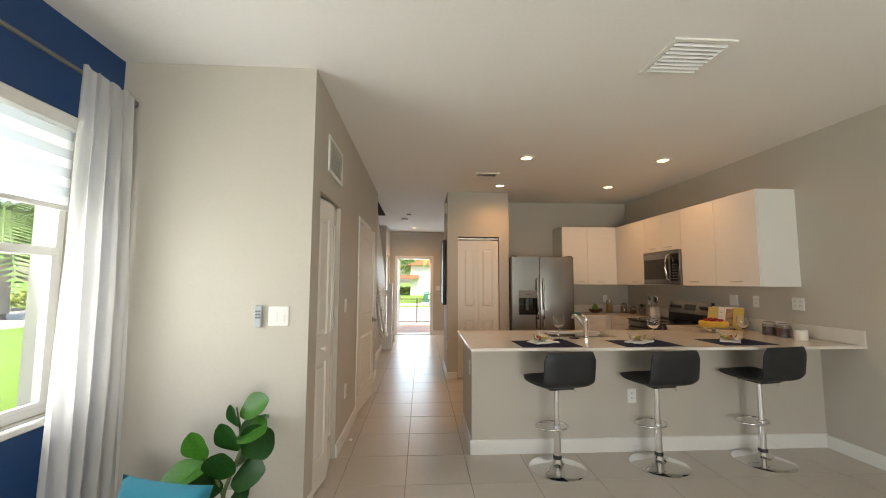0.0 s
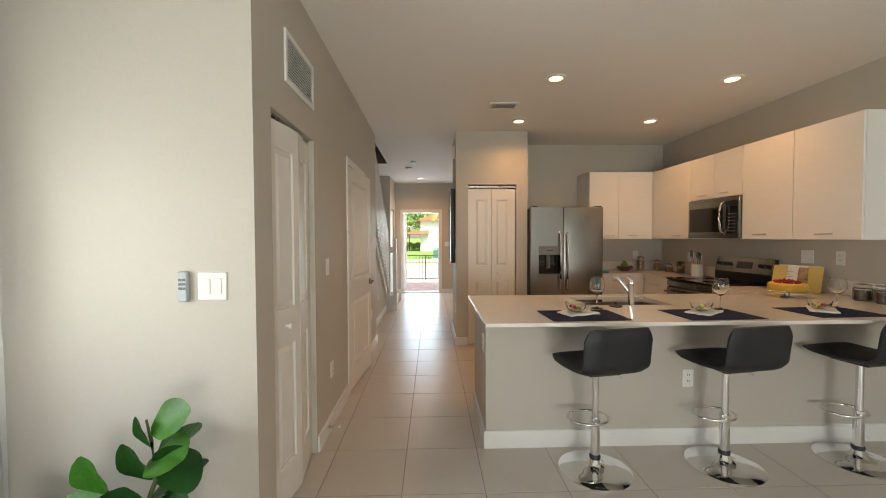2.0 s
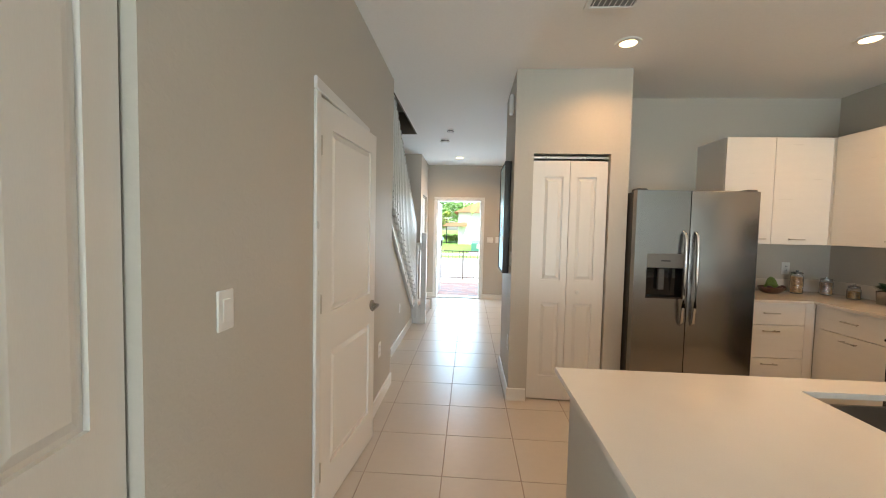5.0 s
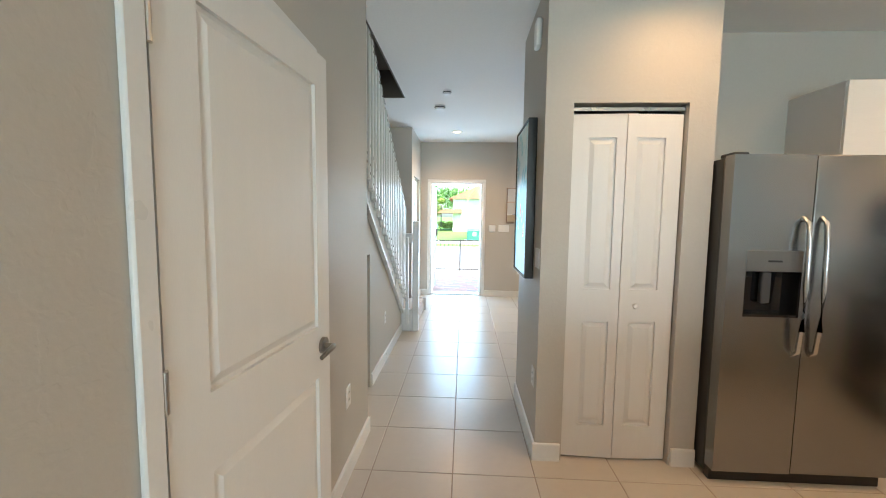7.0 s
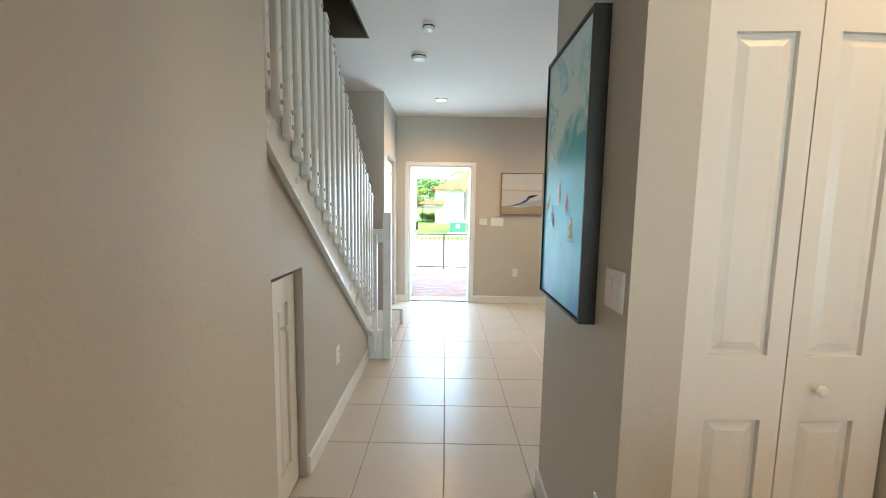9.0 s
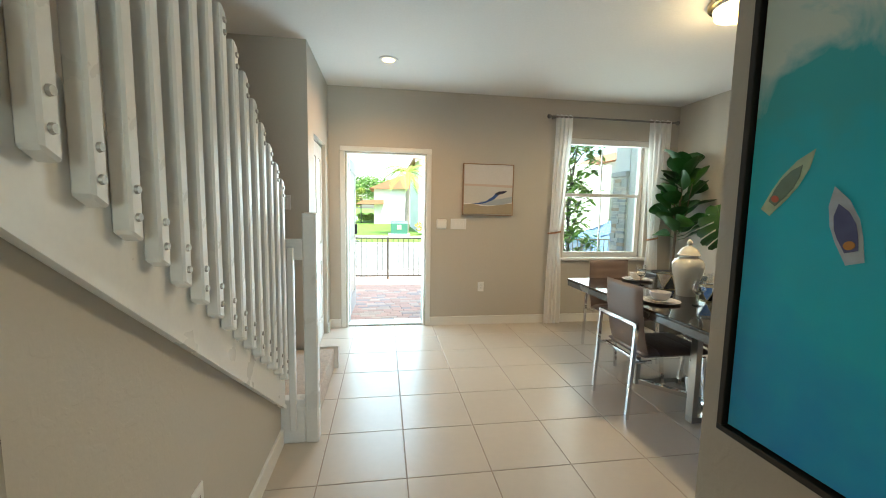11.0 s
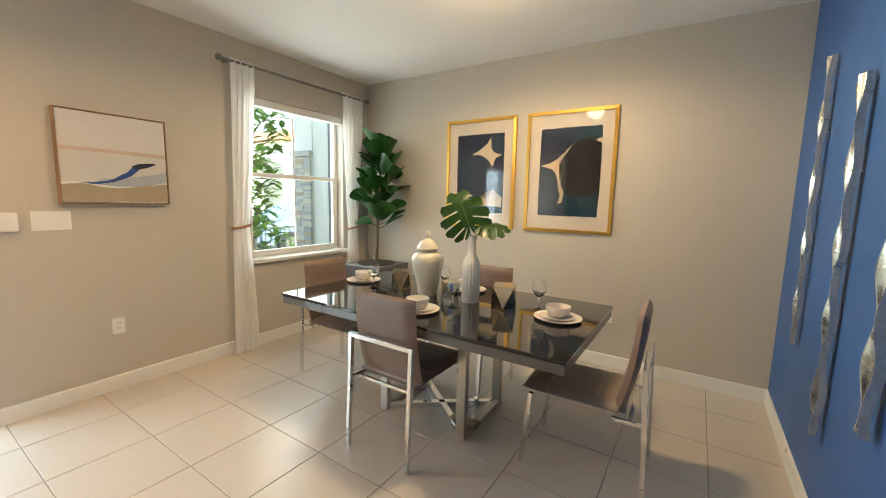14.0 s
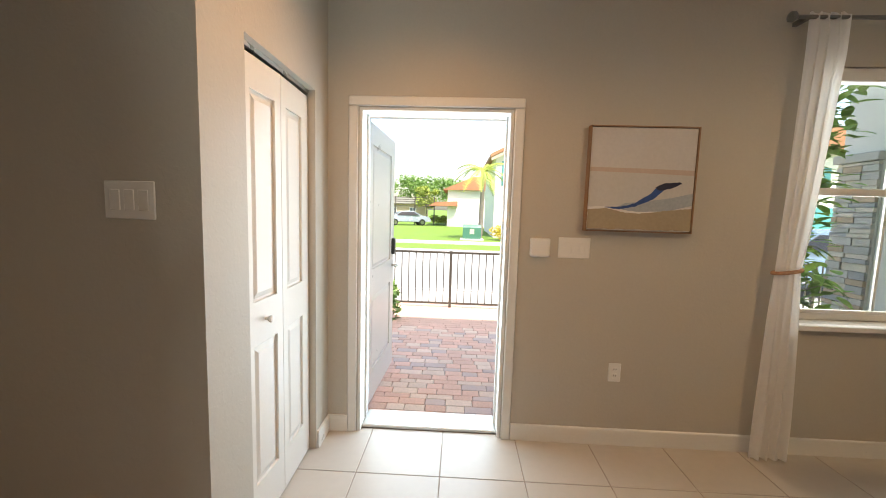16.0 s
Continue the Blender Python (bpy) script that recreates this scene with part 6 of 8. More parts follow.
curtain(pose(0, 10.385, 0), 2.55, 0.012, tied(2.475, 2.69, 2.445, 2.585, 2.42, 2.63, 1.15), 4, 4, "sheer white curtain tied back beside the dining window", 1.15)
curtain(pose(0, 10.385, 0), 2.55, 0.012, tied(3.70, 4.00, 3.77, 3.90, 3.74, 3.95, 1.08), 4, 9, "sheer white curtain tied back in the dining corner", 1.08)


def curtain_rod(m, length, label):
    th = thing("curtain_rod", m, label, "curtain rod")
    GR = material("rod_grey_metal", (0.22, 0.21, 0.20), 0.4, 0.8)
    bm = bmesh.new()
    cyl(bm, (0, 0, 0), (length, 0, 0), 0.011, n=14)
    part("pole", bm, GR, th, smooth=True)
    for x, s in ((0, -1), (length, 1)):
        bm = bmesh.new()
        lathe(bm, [(0.012, 0), (0.02, 0.008), (0.028, 0.02), (0.026, 0.036), (0.012, 0.046), (0.002, 0.048)], n=20)
        part("finial", bm, GR, th, smooth=True, m=Matrix.Translation((x, 0, 0)) @ pose(0, 0, 0, 0, 90 * s, 0))
    for x in (0.06, length - 0.06):
        bm = bmesh.new()
        box(bm, (x - 0.012, 0, -0.012), (x + 0.012, 0.092, 0.012), 0.002)
        part("bracket", bm, GR, th)
    return th


curtain_rod(pose(2.41, 10.385, 2.528), 1.64, "grey metal curtain rod above the dining window")


def sash_window(name, m, w, h, split, label, mullion=True):
    """A single-hung window in local x (0..w), z (0..h), glass at y = 0, room side at -y."""
    th = thing(name, m, label, "window", kind="structure")
    f = 0.042
    bm = bmesh.new()
    for lo, hi in (((0, 0), (w, f)), ((0, h - f), (w, h)), ((0, f), (f, h - f)), ((w - f, f), (w, h - f))):
        box(bm, (lo[0], -0.02, lo[1]), (hi[0], 0.04, hi[1]), 0.003)
    part("window_frame", bm, TRIM, th, smooth=True)
    bm = bmesh.new()
    box(bm, (f, -0.03, split - 0.022), (w - f, 0.01, split + 0.022), 0.003)
    part("meeting_rail", bm, TRIM, th, smooth=True)
    bm = bmesh.new()
    g = 0.022
    for lo, hi in (((f, f), (w - f, f + g)), ((f, f + g), (f + g, split - 0.022)), ((w - f - g, f + g), (w - f, split - 0.022))):
        box(bm, (lo[0], -0.025, lo[1]), (hi[0], 0.0, hi[1]), 0.002)
    part("lower_sash", bm, TRIM, th, smooth=True)
    if mullion:
        bm = bmesh.new()
        box(bm, (w / 2 - 0.008, -0.006, f), (w / 2 + 0.008, 0.008, split - 0.022))
        box(bm, (w / 2 - 0.008, 0.010, split + 0.022), (w / 2 + 0.008, 0.024, h - f))
        part("muntin", bm, TRIM, th)
    for z0, z1, y in ((f + g, split - 0.022, -0.012), (split + 0.022, h - f, 0.018)):
        bm = bmesh.new()
        box(bm, (f, y, z0), (w - f, y + 0.004, z1))
        p = part("pane", bm, PANE, th)
        p.visible_shadow = False
    return th


sash_window("window_1", pose(2.67, 10.60, 0.83), 1.11, 1.48, 0.79, "white single-hung dining window with centre muntin")
_bm = bmesh.new()
box(_bm, (2.64, 10.425, 0.795), (3.83, 10.60, 0.829), 0.006)
tagged(part("trim_window_sill", _bm, TRIM, smooth=True), "white stone window sill", "window sill", kind="structure")
_bm = bmesh.new()
box(_bm, (2.672, 10.49, 2.235), (3.778, 10.56, 2.309), 0.006)
tagged(part("blind_valance", _bm, TRIM, smooth=True), "white raised blind valance in the dining window", "blind")

# ---- pictures ----
def ragged(pts, amp, seed, step=0.012):
    """The outline pts with uneven edges."""
    rnd = random.Random(seed)
    out = []
    for (x0, z0), (x1, z1) in zip(pts, pts[1:] + pts[:1]):
        d = math.hypot(x1 - x0, z1 - z0)
        n = max(1, int(d / step))
        for i in range(n):
            k = i / n
            out.append((x0 + (x1 - x0) * k + rnd.uniform(-amp, amp), z0 + (z1 - z0) * k + rnd.uniform(-amp, amp)))
    return out


def layer(parent, name, pts, depth, mat, label=""):
    """A flat painted shape in local x, z at a small height above the picture's ground."""
    bm = bmesh.new()
    prism(bm, pts, 1, -depth, -depth + 0.0008)
    bmesh.ops.triangulate(bm, faces=[f for f in bm.faces if len(f.verts) > 4])
    return part(name, bm, mat, parent, label)


GOLD = material("gold_leaf_frame", (0.68, 0.42, 0.10), 0.42, 0.9, vary=0.08, scale=12, bump=0.06, bump_scale=60)
MAT = material("cream_mat_board", (0.56, 0.50, 0.42), 0.8, vary=0.02)
INK1 = material("indigo_ink", (0.014, 0.0196, 0.042), 0.75, vary=0.25, scale=3, fine=9, spec=0.2)
INK2 = material("slate_blue_ink", (0.021, 0.035, 0.0595), 0.75, vary=0.25, scale=3, fine=9, spec=0.2)
INK3 = material("dark_plum_ink", (0.0154, 0.0126, 0.0154), 0.75, vary=0.25, scale=3, fine=9, spec=0.2)
INK4 = material("teal_blue_ink", (0.014, 0.0385, 0.056), 0.75, vary=0.25, scale=3, fine=9, spec=0.2)
PAPERC = material("handmade_paper", (0.52, 0.42, 0.30), 0.85, vary=0.06)
PGLASS = glass("picture_glass", (1, 1, 1), thin=True)


def framed_art(at, w, h, art, label, seed):
    """A framed print hanging on the east wall; local x runs along the wall, -y into the room."""
    th = thing("framed_picture", pose(*at, 0, 0, -90), label, "picture", "gold framed prints")
    f, d = 0.030, 0.030
    bm = bmesh.new()
    o = [(0, 0), (w, 0), (w, h), (0, h)]
    i = [(f, f), (w - f, f), (w - f, h - f), (f, h - f)]
    for k in range(4):
        j = (k + 1) % 4
        lo = [bm.verts.new((p[0], 0.0, p[1])) for p in (o[k], o[j], i[j], i[k])]
        hi = [bm.verts.new((p[0], -d + q, p[1])) for p, q in ((o[k], 0.006), (o[j], 0.006), (i[j], 0.0), (i[k], 0.0))]
        bm.faces.new(lo), bm.faces.new(hi)
        for a in range(4):
            b = (a + 1) % 4
            bm.faces.new((lo[a], lo[b], hi[b], hi[a]))
    part("frame", bm, GOLD, th, "gold leaf frame")
    block("mat_board", (f, -0.010, f), (w - f, -0.001, h - f), MAT, th, label="cream mat board")
    for k, (pts, mat, amp) in enumerate(art):
        layer(th, "print_shape", ragged([(p[0] * w, p[1] * h) for p in pts], amp, seed + k), 0.0115 + 0.0011 * k, mat)
    bm = bmesh.new()
    box(bm, (f, -0.023, f), (w - f, -0.021, h - f))
    g = part("glazing", bm, PGLASS, th, "clear picture glass")
    g.visible_shadow = False
    return th


_base = [(0.17, 0.14), (0.84, 0.14), (0.84, 0.86), (0.17, 0.86)]
_art1 = [
    (_base, INK2, 0.004),
    ([(0.17, 0.66), (0.40, 0.69), (0.56, 0.76), (0.66, 0.855), (0.17, 0.855)], INK1, 0.004),
    ([(0.70, 0.60), (0.74, 0.63), (0.84, 0.66), (0.84, 0.34), (0.76, 0.33), (0.70, 0.44)], INK1, 0.003),
    ([(0.66, 0.83), (0.66, 0.74), (0.69, 0.695), (0.815, 0.665), (0.73, 0.64), (0.685, 0.56), (0.63, 0.62), (0.52, 0.672), (0.39, 0.676), (0.50, 0.715), (0.59, 0.76)], PAPERC, 0.004),
    ([(0.40, 0.185), (0.44, 0.26), (0.54, 0.275), (0.62, 0.345), (0.655, 0.29), (0.70, 0.36), (0.76, 0.30), (0.83, 0.29), (0.83, 0.19)], PAPERC, 0.006),
    ([(0.17, 0.14), (0.84, 0.14), (0.84, 0.195), (0.60, 0.205), (0.40, 0.20), (0.17, 0.22)], INK4, 0.004),
]
_art2 = [
    (_base, INK1, 0.004),
    ([(0.50, 0.72), (0.60, 0.855), (0.84, 0.86), (0.84, 0.74), (0.66, 0.77)], INK4, 0.004),
    ([(0.42, 0.62), (0.52, 0.72), (0.66, 0.78), (0.80, 0.755), (0.84, 0.70), (0.84, 0.30), (0.52, 0.30), (0.45, 0.40), (0.40, 0.52)], INK3, 0.006),
    ([(0.17, 0.14), (0.43, 0.14), (0.42, 0.36), (0.36, 0.48), (0.28, 0.545), (0.17, 0.56)], INK2, 0.004),
    ([(0.46, 0.14), (0.84, 0.14), (0.84, 0.33), (0.62, 0.30), (0.46, 0.32)], INK4, 0.005),
    ([(0.53, 0.715), (0.47, 0.68), (0.38, 0.615), (0.29, 0.575), (0.18, 0.56), (0.22, 0.545), (0.31, 0.53), (0.35, 0.505), (0.385, 0.44), (0.395, 0.36), (0.43, 0.33), (0.40, 0.24), (0.445, 0.25), (0.465, 0.345), (0.425, 0.39), (0.405, 0.50), (0.385, 0.56), (0.435, 0.625)], PAPERC, 0.004),
    ([(0.78, 0.745), (0.84, 0.77), (0.84, 0.725)], PAPERC, 0.003),
]
framed_art((XR, 9.315, 1.153), 0.775, 1.075, _art1, "gold framed abstract print in blue ink shapes", 10)
framed_art((XR, 8.43, 1.153), 0.785, 1.075, _art2, "gold framed abstract print with dark plum shape", 30)

# small canvas on the front wall
cv = thing("canvas_painting", (1.377, 10.48, 1.345), "abstract beach canvas in a thin wooden float frame", "painting")
_w, _h = 0.613, 0.608
_bm = bmesh.new()
for lo, hi in (((0, 0), (_w, 0.006)), ((0, _h - 0.006), (_w, _h)), ((0, 0.006), (0.006, _h - 0.006)), ((_w - 0.006, 0.006), (_w, _h - 0.006))):
    box(_bm, (lo[0], -0.052, lo[1]), (hi[0], 0.0, hi[1]))
part("float_frame", _bm, material("oak_float_frame", (0.30, 0.17, 0.09), 0.5, vary=0.2), cv, "thin wooden float frame")
block("canvas", (0.010, -0.044, 0.010), (_w - 0.010, -0.002, _h - 0.010), material("canvas_sky", (0.60, 0.58, 0.57), 0.85, vary=0.06, scale=4, bump=0.3, bump_scale=300), cv)
def _c(pts):
    return [(0.010 + p[0] * (_w - 0.02), 0.010 + p[1] * (_h - 0.02)) for p in pts]
layer(cv, "painted_band", _c([(0, 0.56), (0.35, 0.555), (1, 0.545), (1, 0.60), (0.5, 0.61), (0, 0.615)]), 0.0450, material("paint_blush", (0.53, 0.42, 0.36), 0.8, vary=0.08))
layer(cv, "painted_band", _c([(0, 0.20), (1, 0.24), (1, 0.55), (0.5, 0.565), (0, 0.575)]), 0.0454, material("paint_pale_grey", (0.55, 0.54, 0.52), 0.8, vary=0.06, scale=6))
layer(cv, "painted_band", _c([(0.25, 0.21), (0.42, 0.16), (0.7, 0.18), (1, 0.26), (1, 0.38), (0.8, 0.33), (0.55, 0.29), (0.36, 0.27)]), 0.0461, material("paint_mist_blue", (0.36, 0.40, 0.45), 0.8, vary=0.15, scale=8))
layer(cv, "painted_band", ragged(_c([(0, 0.01), (1, 0.01), (1, 0.23), (0.72, 0.20), (0.50, 0.175), (0.36, 0.18), (0.18, 0.22), (0, 0.20)]), 0.002, 3), 0.0469, material("paint_sand", (0.36, 0.30, 0.21), 0.8, vary=0.12, scale=5))
layer(cv, "painted_band", ragged(_c([(0, 0.20), (0.18, 0.215), (0.36, 0.175), (0.50, 0.17), (0.72, 0.195), (0.50, 0.185), (0.36, 0.20), (0.18, 0.235), (0, 0.225)]), 0.0015, 4), 0.0477, material("paint_white", (0.70, 0.69, 0.66), 0.8))
layer(cv, "painted_wave", ragged(_c([(0.15, 0.225), (0.32, 0.235), (0.45, 0.27), (0.60, 0.37), (0.66, 0.44), (0.80, 0.475), (0.84, 0.46), (0.72, 0.40), (0.62, 0.31), (0.45, 0.235), (0.30, 0.205)]), 0.002, 5), 0.0485, material("paint_cobalt", (0.025, 0.075, 0.26), 0.7, vary=0.3, scale=10))
layer(cv, "painted_wave", ragged(_c([(0.63, 0.43), (0.72, 0.47), (0.86, 0.485), (0.89, 0.47), (0.78, 0.42), (0.68, 0.395)]), 0.002, 6), 0.0493, material("paint_midnight", (0.012, 0.015, 0.045), 0.7))

# large seascape on the hall side of the pantry
def sea_material():
    m = bpy.data.materials.new("aerial_sea_print")
    m.use_nodes = True
    nt = m.node_tree
    b = nt.nodes["Principled BSDF"]
    L = nt.links.new
    tc = nt.nodes.new("ShaderNodeTexCoord")
    sp = nt.nodes.new("ShaderNodeSeparateXYZ")
    L(tc.outputs["Object"], sp.inputs[0])
    nz = nt.nodes.new("ShaderNodeTexNoise")
    nz.inputs["Scale"].default_value, nz.inputs["Detail"].default_value = 4.5, 6
    L(tc.outputs["Object"], nz.inputs["Vector"])
    add = nt.nodes.new("ShaderNodeMath")
    add.operation = 'MULTIPLY_ADD'
    add.inputs[1].default_value = 0.9
    L(nz.outputs["Fac"], add.inputs[0]), L(sp.outputs["Z"], add.inputs[2])
    ramp = nt.nodes.new("ShaderNodeValToRGB")
    e = ramp.color_ramp.elements
    e[0].position, e[0].color = 0.42, (0.02, 0.26, 0.80, 1)
    e[1].position, e[1].color = 1.0, (0.07, 0.50, 0.60, 1)
    k = e.new(0.72)
    k.color = (0.04, 0.60, 0.84, 1)
    k = e.new(0.92)
    k.color = (0.05, 0.56, 0.74, 1)
    L(add.outputs[0], ramp.inputs[0])
    fn = nt.nodes.new("ShaderNodeTexNoise")
    fn.inputs["Scale"].default_value, fn.inputs["Detail"].default_value, fn.inputs["Distortion"].default_value = 9, 10, 1.2
    L(tc.outputs["Object"], fn.inputs["Vector"])
    band = nt.nodes.new("ShaderNodeMapRange")
    band.inputs["From Min"].default_value, band.inputs["From Max"].default_value = 0.42, 0.62
    band.inputs["To Min"].default_value, band.inputs["To Max"].default_value = -0.72, -0.28
    tilt = nt.nodes.new("ShaderNodeMath")
    tilt.operation = 'MULTIPLY_ADD'
    tilt.inputs[1].default_value = -0.28
    L(sp.outputs["X"], tilt.inputs[0]), L(sp.outputs["Z"], tilt.inputs[2])
    L(tilt.outputs[0], band.inputs["Value"])
    foam = nt.nodes.new("ShaderNodeMath")
    foam.operation = 'ADD'
    L(fn.outputs["Fac"], foam.inputs[0]), L(band.outputs[0], foam.inputs[1])
    fm = nt.nodes.new("ShaderNodeMapRange")
    fm.inputs["From Min"].default_value, fm.inputs["From Max"].default_value = -0.03, 0.20
    fm.inputs["To Max"].default_value = 0.75
    L(foam.outputs[0], fm.inputs["Value"])
    mx = nt.nodes.new("ShaderNodeMix")
    mx.data_type = 'RGBA'
    L(fm.outputs[0], mx.inputs["Factor"])
    L(ramp.outputs[0], mx.inputs["A"])
    mx.inputs["B"].default_value = (0.84, 0.90, 0.86, 1)
    L(mx.outputs["Result"], b.inputs["Base Color"])
    b.inputs["Roughness"].default_value = 0.35
    return m


sea = thing("seascape_picture", pose(1.06, 6.412, 1.055, 0, 0, -90), "large framed aerial seascape with small rowing boats", "picture")
_w, _h = 0.532, 0.995
_bm = bmesh.new()
for lo, hi in (((0, 0), (_w, 0.010)), ((0, _h - 0.010), (_w, _h)), ((0, 0.010), (0.010, _h - 0.010)), ((_w - 0.010, 0.010), (_w, _h - 0.010))):
    box(_bm, (lo[0], -0.056, lo[1]), (hi[0], -0.001, hi[1]), 0.001)
part("frame", _bm, material("frame_dark_bronze", (0.030, 0.027, 0.024), 0.45, 0.3), sea, "deep dark bronze frame")
block("print", (0.016, -0.050, 0.016), (_w - 0.016, -0.004, _h - 0.016), sea_material(), sea, label="teal and blue aerial sea photograph")
BOATS = [((0.238, 0.436), 0.090, 0.026, 2, (0.55, 0.10, 0.06), (0.45, 0.22, 0.05), (0.30, 0.45, 0.55)), ((0.332, 0.396), 0.090, 0.030, 2, (0.22, 0.05, 0.24), (0.26, 0.03, 0.14), (0.55, 0.50, 0.05)),
         ((0.390, 0.304), 0.092, 0.036, -4, (0.55, 0.42, 0.04), (0.28, 0.30, 0.03), (0.16, 0.12, 0.24)), ((0.074, 0.400), 0.102, 0.028, -36, (0.26, 0.38, 0.26), (0.20, 0.30, 0.25), (0.60, 0.16, 0.12)), ((0.146, 0.345), 0.098, 0.032, 18, (0.25, 0.32, 0.42), (0.10, 0.12, 0.30), (0.55, 0.25, 0.06))]
for (_x, _z), _l, _wd, _a, _c1, _c2, _c3 in BOATS:
    _ca, _sa = math.cos(radians(_a)), math.sin(radians(_a))
    def _rot(pts):
        return [(_x + p[0] * _ca - p[1] * _sa, _z + p[0] * _sa + p[1] * _ca) for p in pts]
    _hull = [(-0.30, -0.5), (0.30, -0.5), (0.46, -0.2), (0.5, 0.02), (0.36, 0.28), (0.0, 0.5), (-0.36, 0.28), (-0.5, 0.02), (-0.46, -0.2)]
    _b = layer(sea, "printed_boat", _rot([(p[0] * _wd, p[1] * _l) for p in _hull]), 0.0510, material("boat_hull_print", tuple(min(0.9, c * 1.3 + 0.18) for c in _c1), 0.4, vary=0.15, scale=30))
    layer(_b, "printed_inside", _rot([(p[0] * _wd * 0.74, p[1] * _l * 0.62 - 0.004) for p in _hull[:6] + _hull[6:]]), 0.0518, material("boat_inside_print", _c2, 0.4, vary=0.2, scale=40))
    layer(_b, "printed_ring", _rot([(0.20 * _wd * math.cos(q), -0.27 * _l + 0.17 * _wd * math.sin(q)) for q in [math.pi * 2 * i / 12 for i in range(12)]]), 0.0526, material("boat_ring_print", _c3, 0.4))


# wavy metal wall sculptures on the blue wall
SILV = material("hammered_silver", (0.60, 0.58, 0.55), 0.34, 0.85, vary=0.25, scale=10, fine=80, bump=0.25, bump_scale=60)
SILV2 = material("polished_silver", (0.56, 0.535, 0.48), 0.28, 1.0, vary=0.15, scale=14, fine=90, bump=0.3, bump_scale=45)


def wave_sculpture(x, z0, z1, width, waves, phase):
    """Two metal side strips that wave in turn in and out from the wall, with a twisting face between them."""
    th = thing("wall_sculpture", pose(x, 6.50, 0), "tall wavy hammered silver metal wall strip", "wall sculpture", "wavy silver wall strips")
    n = int(90 * (z1 - z0))
    amp, deep, t = width * 0.155, width * 0.54, 0.0015
    def swing(u, sgn):
        return 0.012 + deep + amp + sgn * amp * math.sin(phase + 2 * math.pi * waves * u)
    for sgn in (1, -1):
        bm = bmesh.new()
        rows = []
        for i in range(n + 1):
            u = i / n
            f, c, z = swing(u, sgn), -sgn * width * 0.5, z0 + (z1 - z0) * u
            rows.append([bm.verts.new(p) for p in ((c - t, f - deep, z), (c + t, f - deep, z), (c + t, f, z), (c - t, f, z))])
        for p, q in zip(rows, rows[1:]):
            for j in range(4):
                k = (j + 1) % 4
                bm.faces.new((p[j], p[k], q[k], q[j]))
        bm.faces.new(rows[0]), bm.faces.new(rows[-1][::-1])
        part("side_strip", bm, SILV, th, "hammered silver side strip", smooth=True)
    bm = bmesh.new()
    rows = []
    m = 8
    for i in range(n + 1):
        u = i / n
        a, b, z = swing(u, 1), swing(u, -1), z0 + (z1 - z0) * u
        row = []
        for j in range(m + 1):
            k = j / m
            hollow = 0.010 * math.sin(math.pi * k) - (0.004 if j == m // 2 else 0.0)
            row.append(bm.verts.new((-width * 0.5 + width * k, a + (b - a) * k - hollow - 0.001, z)))
        rows.append(row)
    for p, q in zip(rows, rows[1:]):
        for j in range(m):
            bm.faces.new((p[j], p[j + 1], q[j + 1], q[j]))
    part("face", bm, SILV2, th, "polished twisting silver face", smooth=True)
    for u in (0.25, 0.75):
        bm = bmesh.new()
        zz = z0 + (z1 - z0) * u
        cyl(bm, (0, 0.0, zz), (0, swing(u, 0) - 0.008, zz), 0.005, n=8)
        part("standoff", bm, SILV, th)
    return th


wave_sculpture(3.48, 0.664, 2.21, 0.042, 4.7, 0.3)
wave_sculpture(2.86, 0.447, 1.96, 0.047, 4.7, 1.1)
wave_sculpture(2.34, 0.705, 2.38, 0.053, 5.4, 0.0)
wave_sculpture(1.87, 0.36, 2.45, 0.062, 6.1, 2.0)

# ---- living room corner ----
sash_window("window_2", Matrix.Translation((XW - 0.06, 0.40, 0.74)) @ pose(0, 0, 0, 0, 0, 90), 1.66, 1.52, 0.81, "white single-hung living room window", False)
_bm = bmesh.new()
box(_bm, (XW - 0.19, 0.37, 0.705), (XW + 0.045, 2.085, 0.739), 0.006)
tagged(part("trim_window_sill", _bm, TRIM, smooth=True), "white stone sill of the living room window", "window sill", kind="structure")
bl = thing("window_blind", (XW - 0.018, 0.41, 0), "half-lowered white banded window shade", "blind")
_bm = bmesh.new()
box(_bm, (-0.012, 0, 2.19), (0.05, 1.64, 2.258), 0.006)
part("headrail", _bm, TRIM, bl, smooth=True)
SHADE = cloth("shade_white_cloth", (0.78, 0.79, 0.80))
SHADE2 = cloth("shade_grey_cloth", (0.55, 0.57, 0.60))
for _i in range(8):
    _bm = bmesh.new()
    _z = 2.19 - 0.05 * _i
    box(_bm, (-0.004, 0.005, _z - 0.05), (-0.001, 1.635, _z))
    part("shade_band", _bm, SHADE if _i % 2 else SHADE2, bl)
_bm = bmesh.new()
box(_bm, (-0.012, 0.005, 1.765), (0.008, 1.635, 1.79), 0.004)
part("bottom_rail", _bm, TRIM, bl, smooth=True)
curtain_rod(Matrix.Translation((XW + 0.095, 0.0, 2.47)) @ pose(0, 0, 0, 0, 0, 90), 2.255, "grey metal curtain rod in the living room")
def _lc(z):
    k = (2.5 - z) / 2.5
    return 1.90 - 0.055 * k, 2.255 + 0.052 * min(1, 1.6 * k)
curtain(Matrix.Translation((XW + 0.125, 0, 0)) @ pose(0, 0, 0, 0, 0, 90), 2.50, 0.012, _lc, 4, 14, "long sheer white curtain beside the living room window")

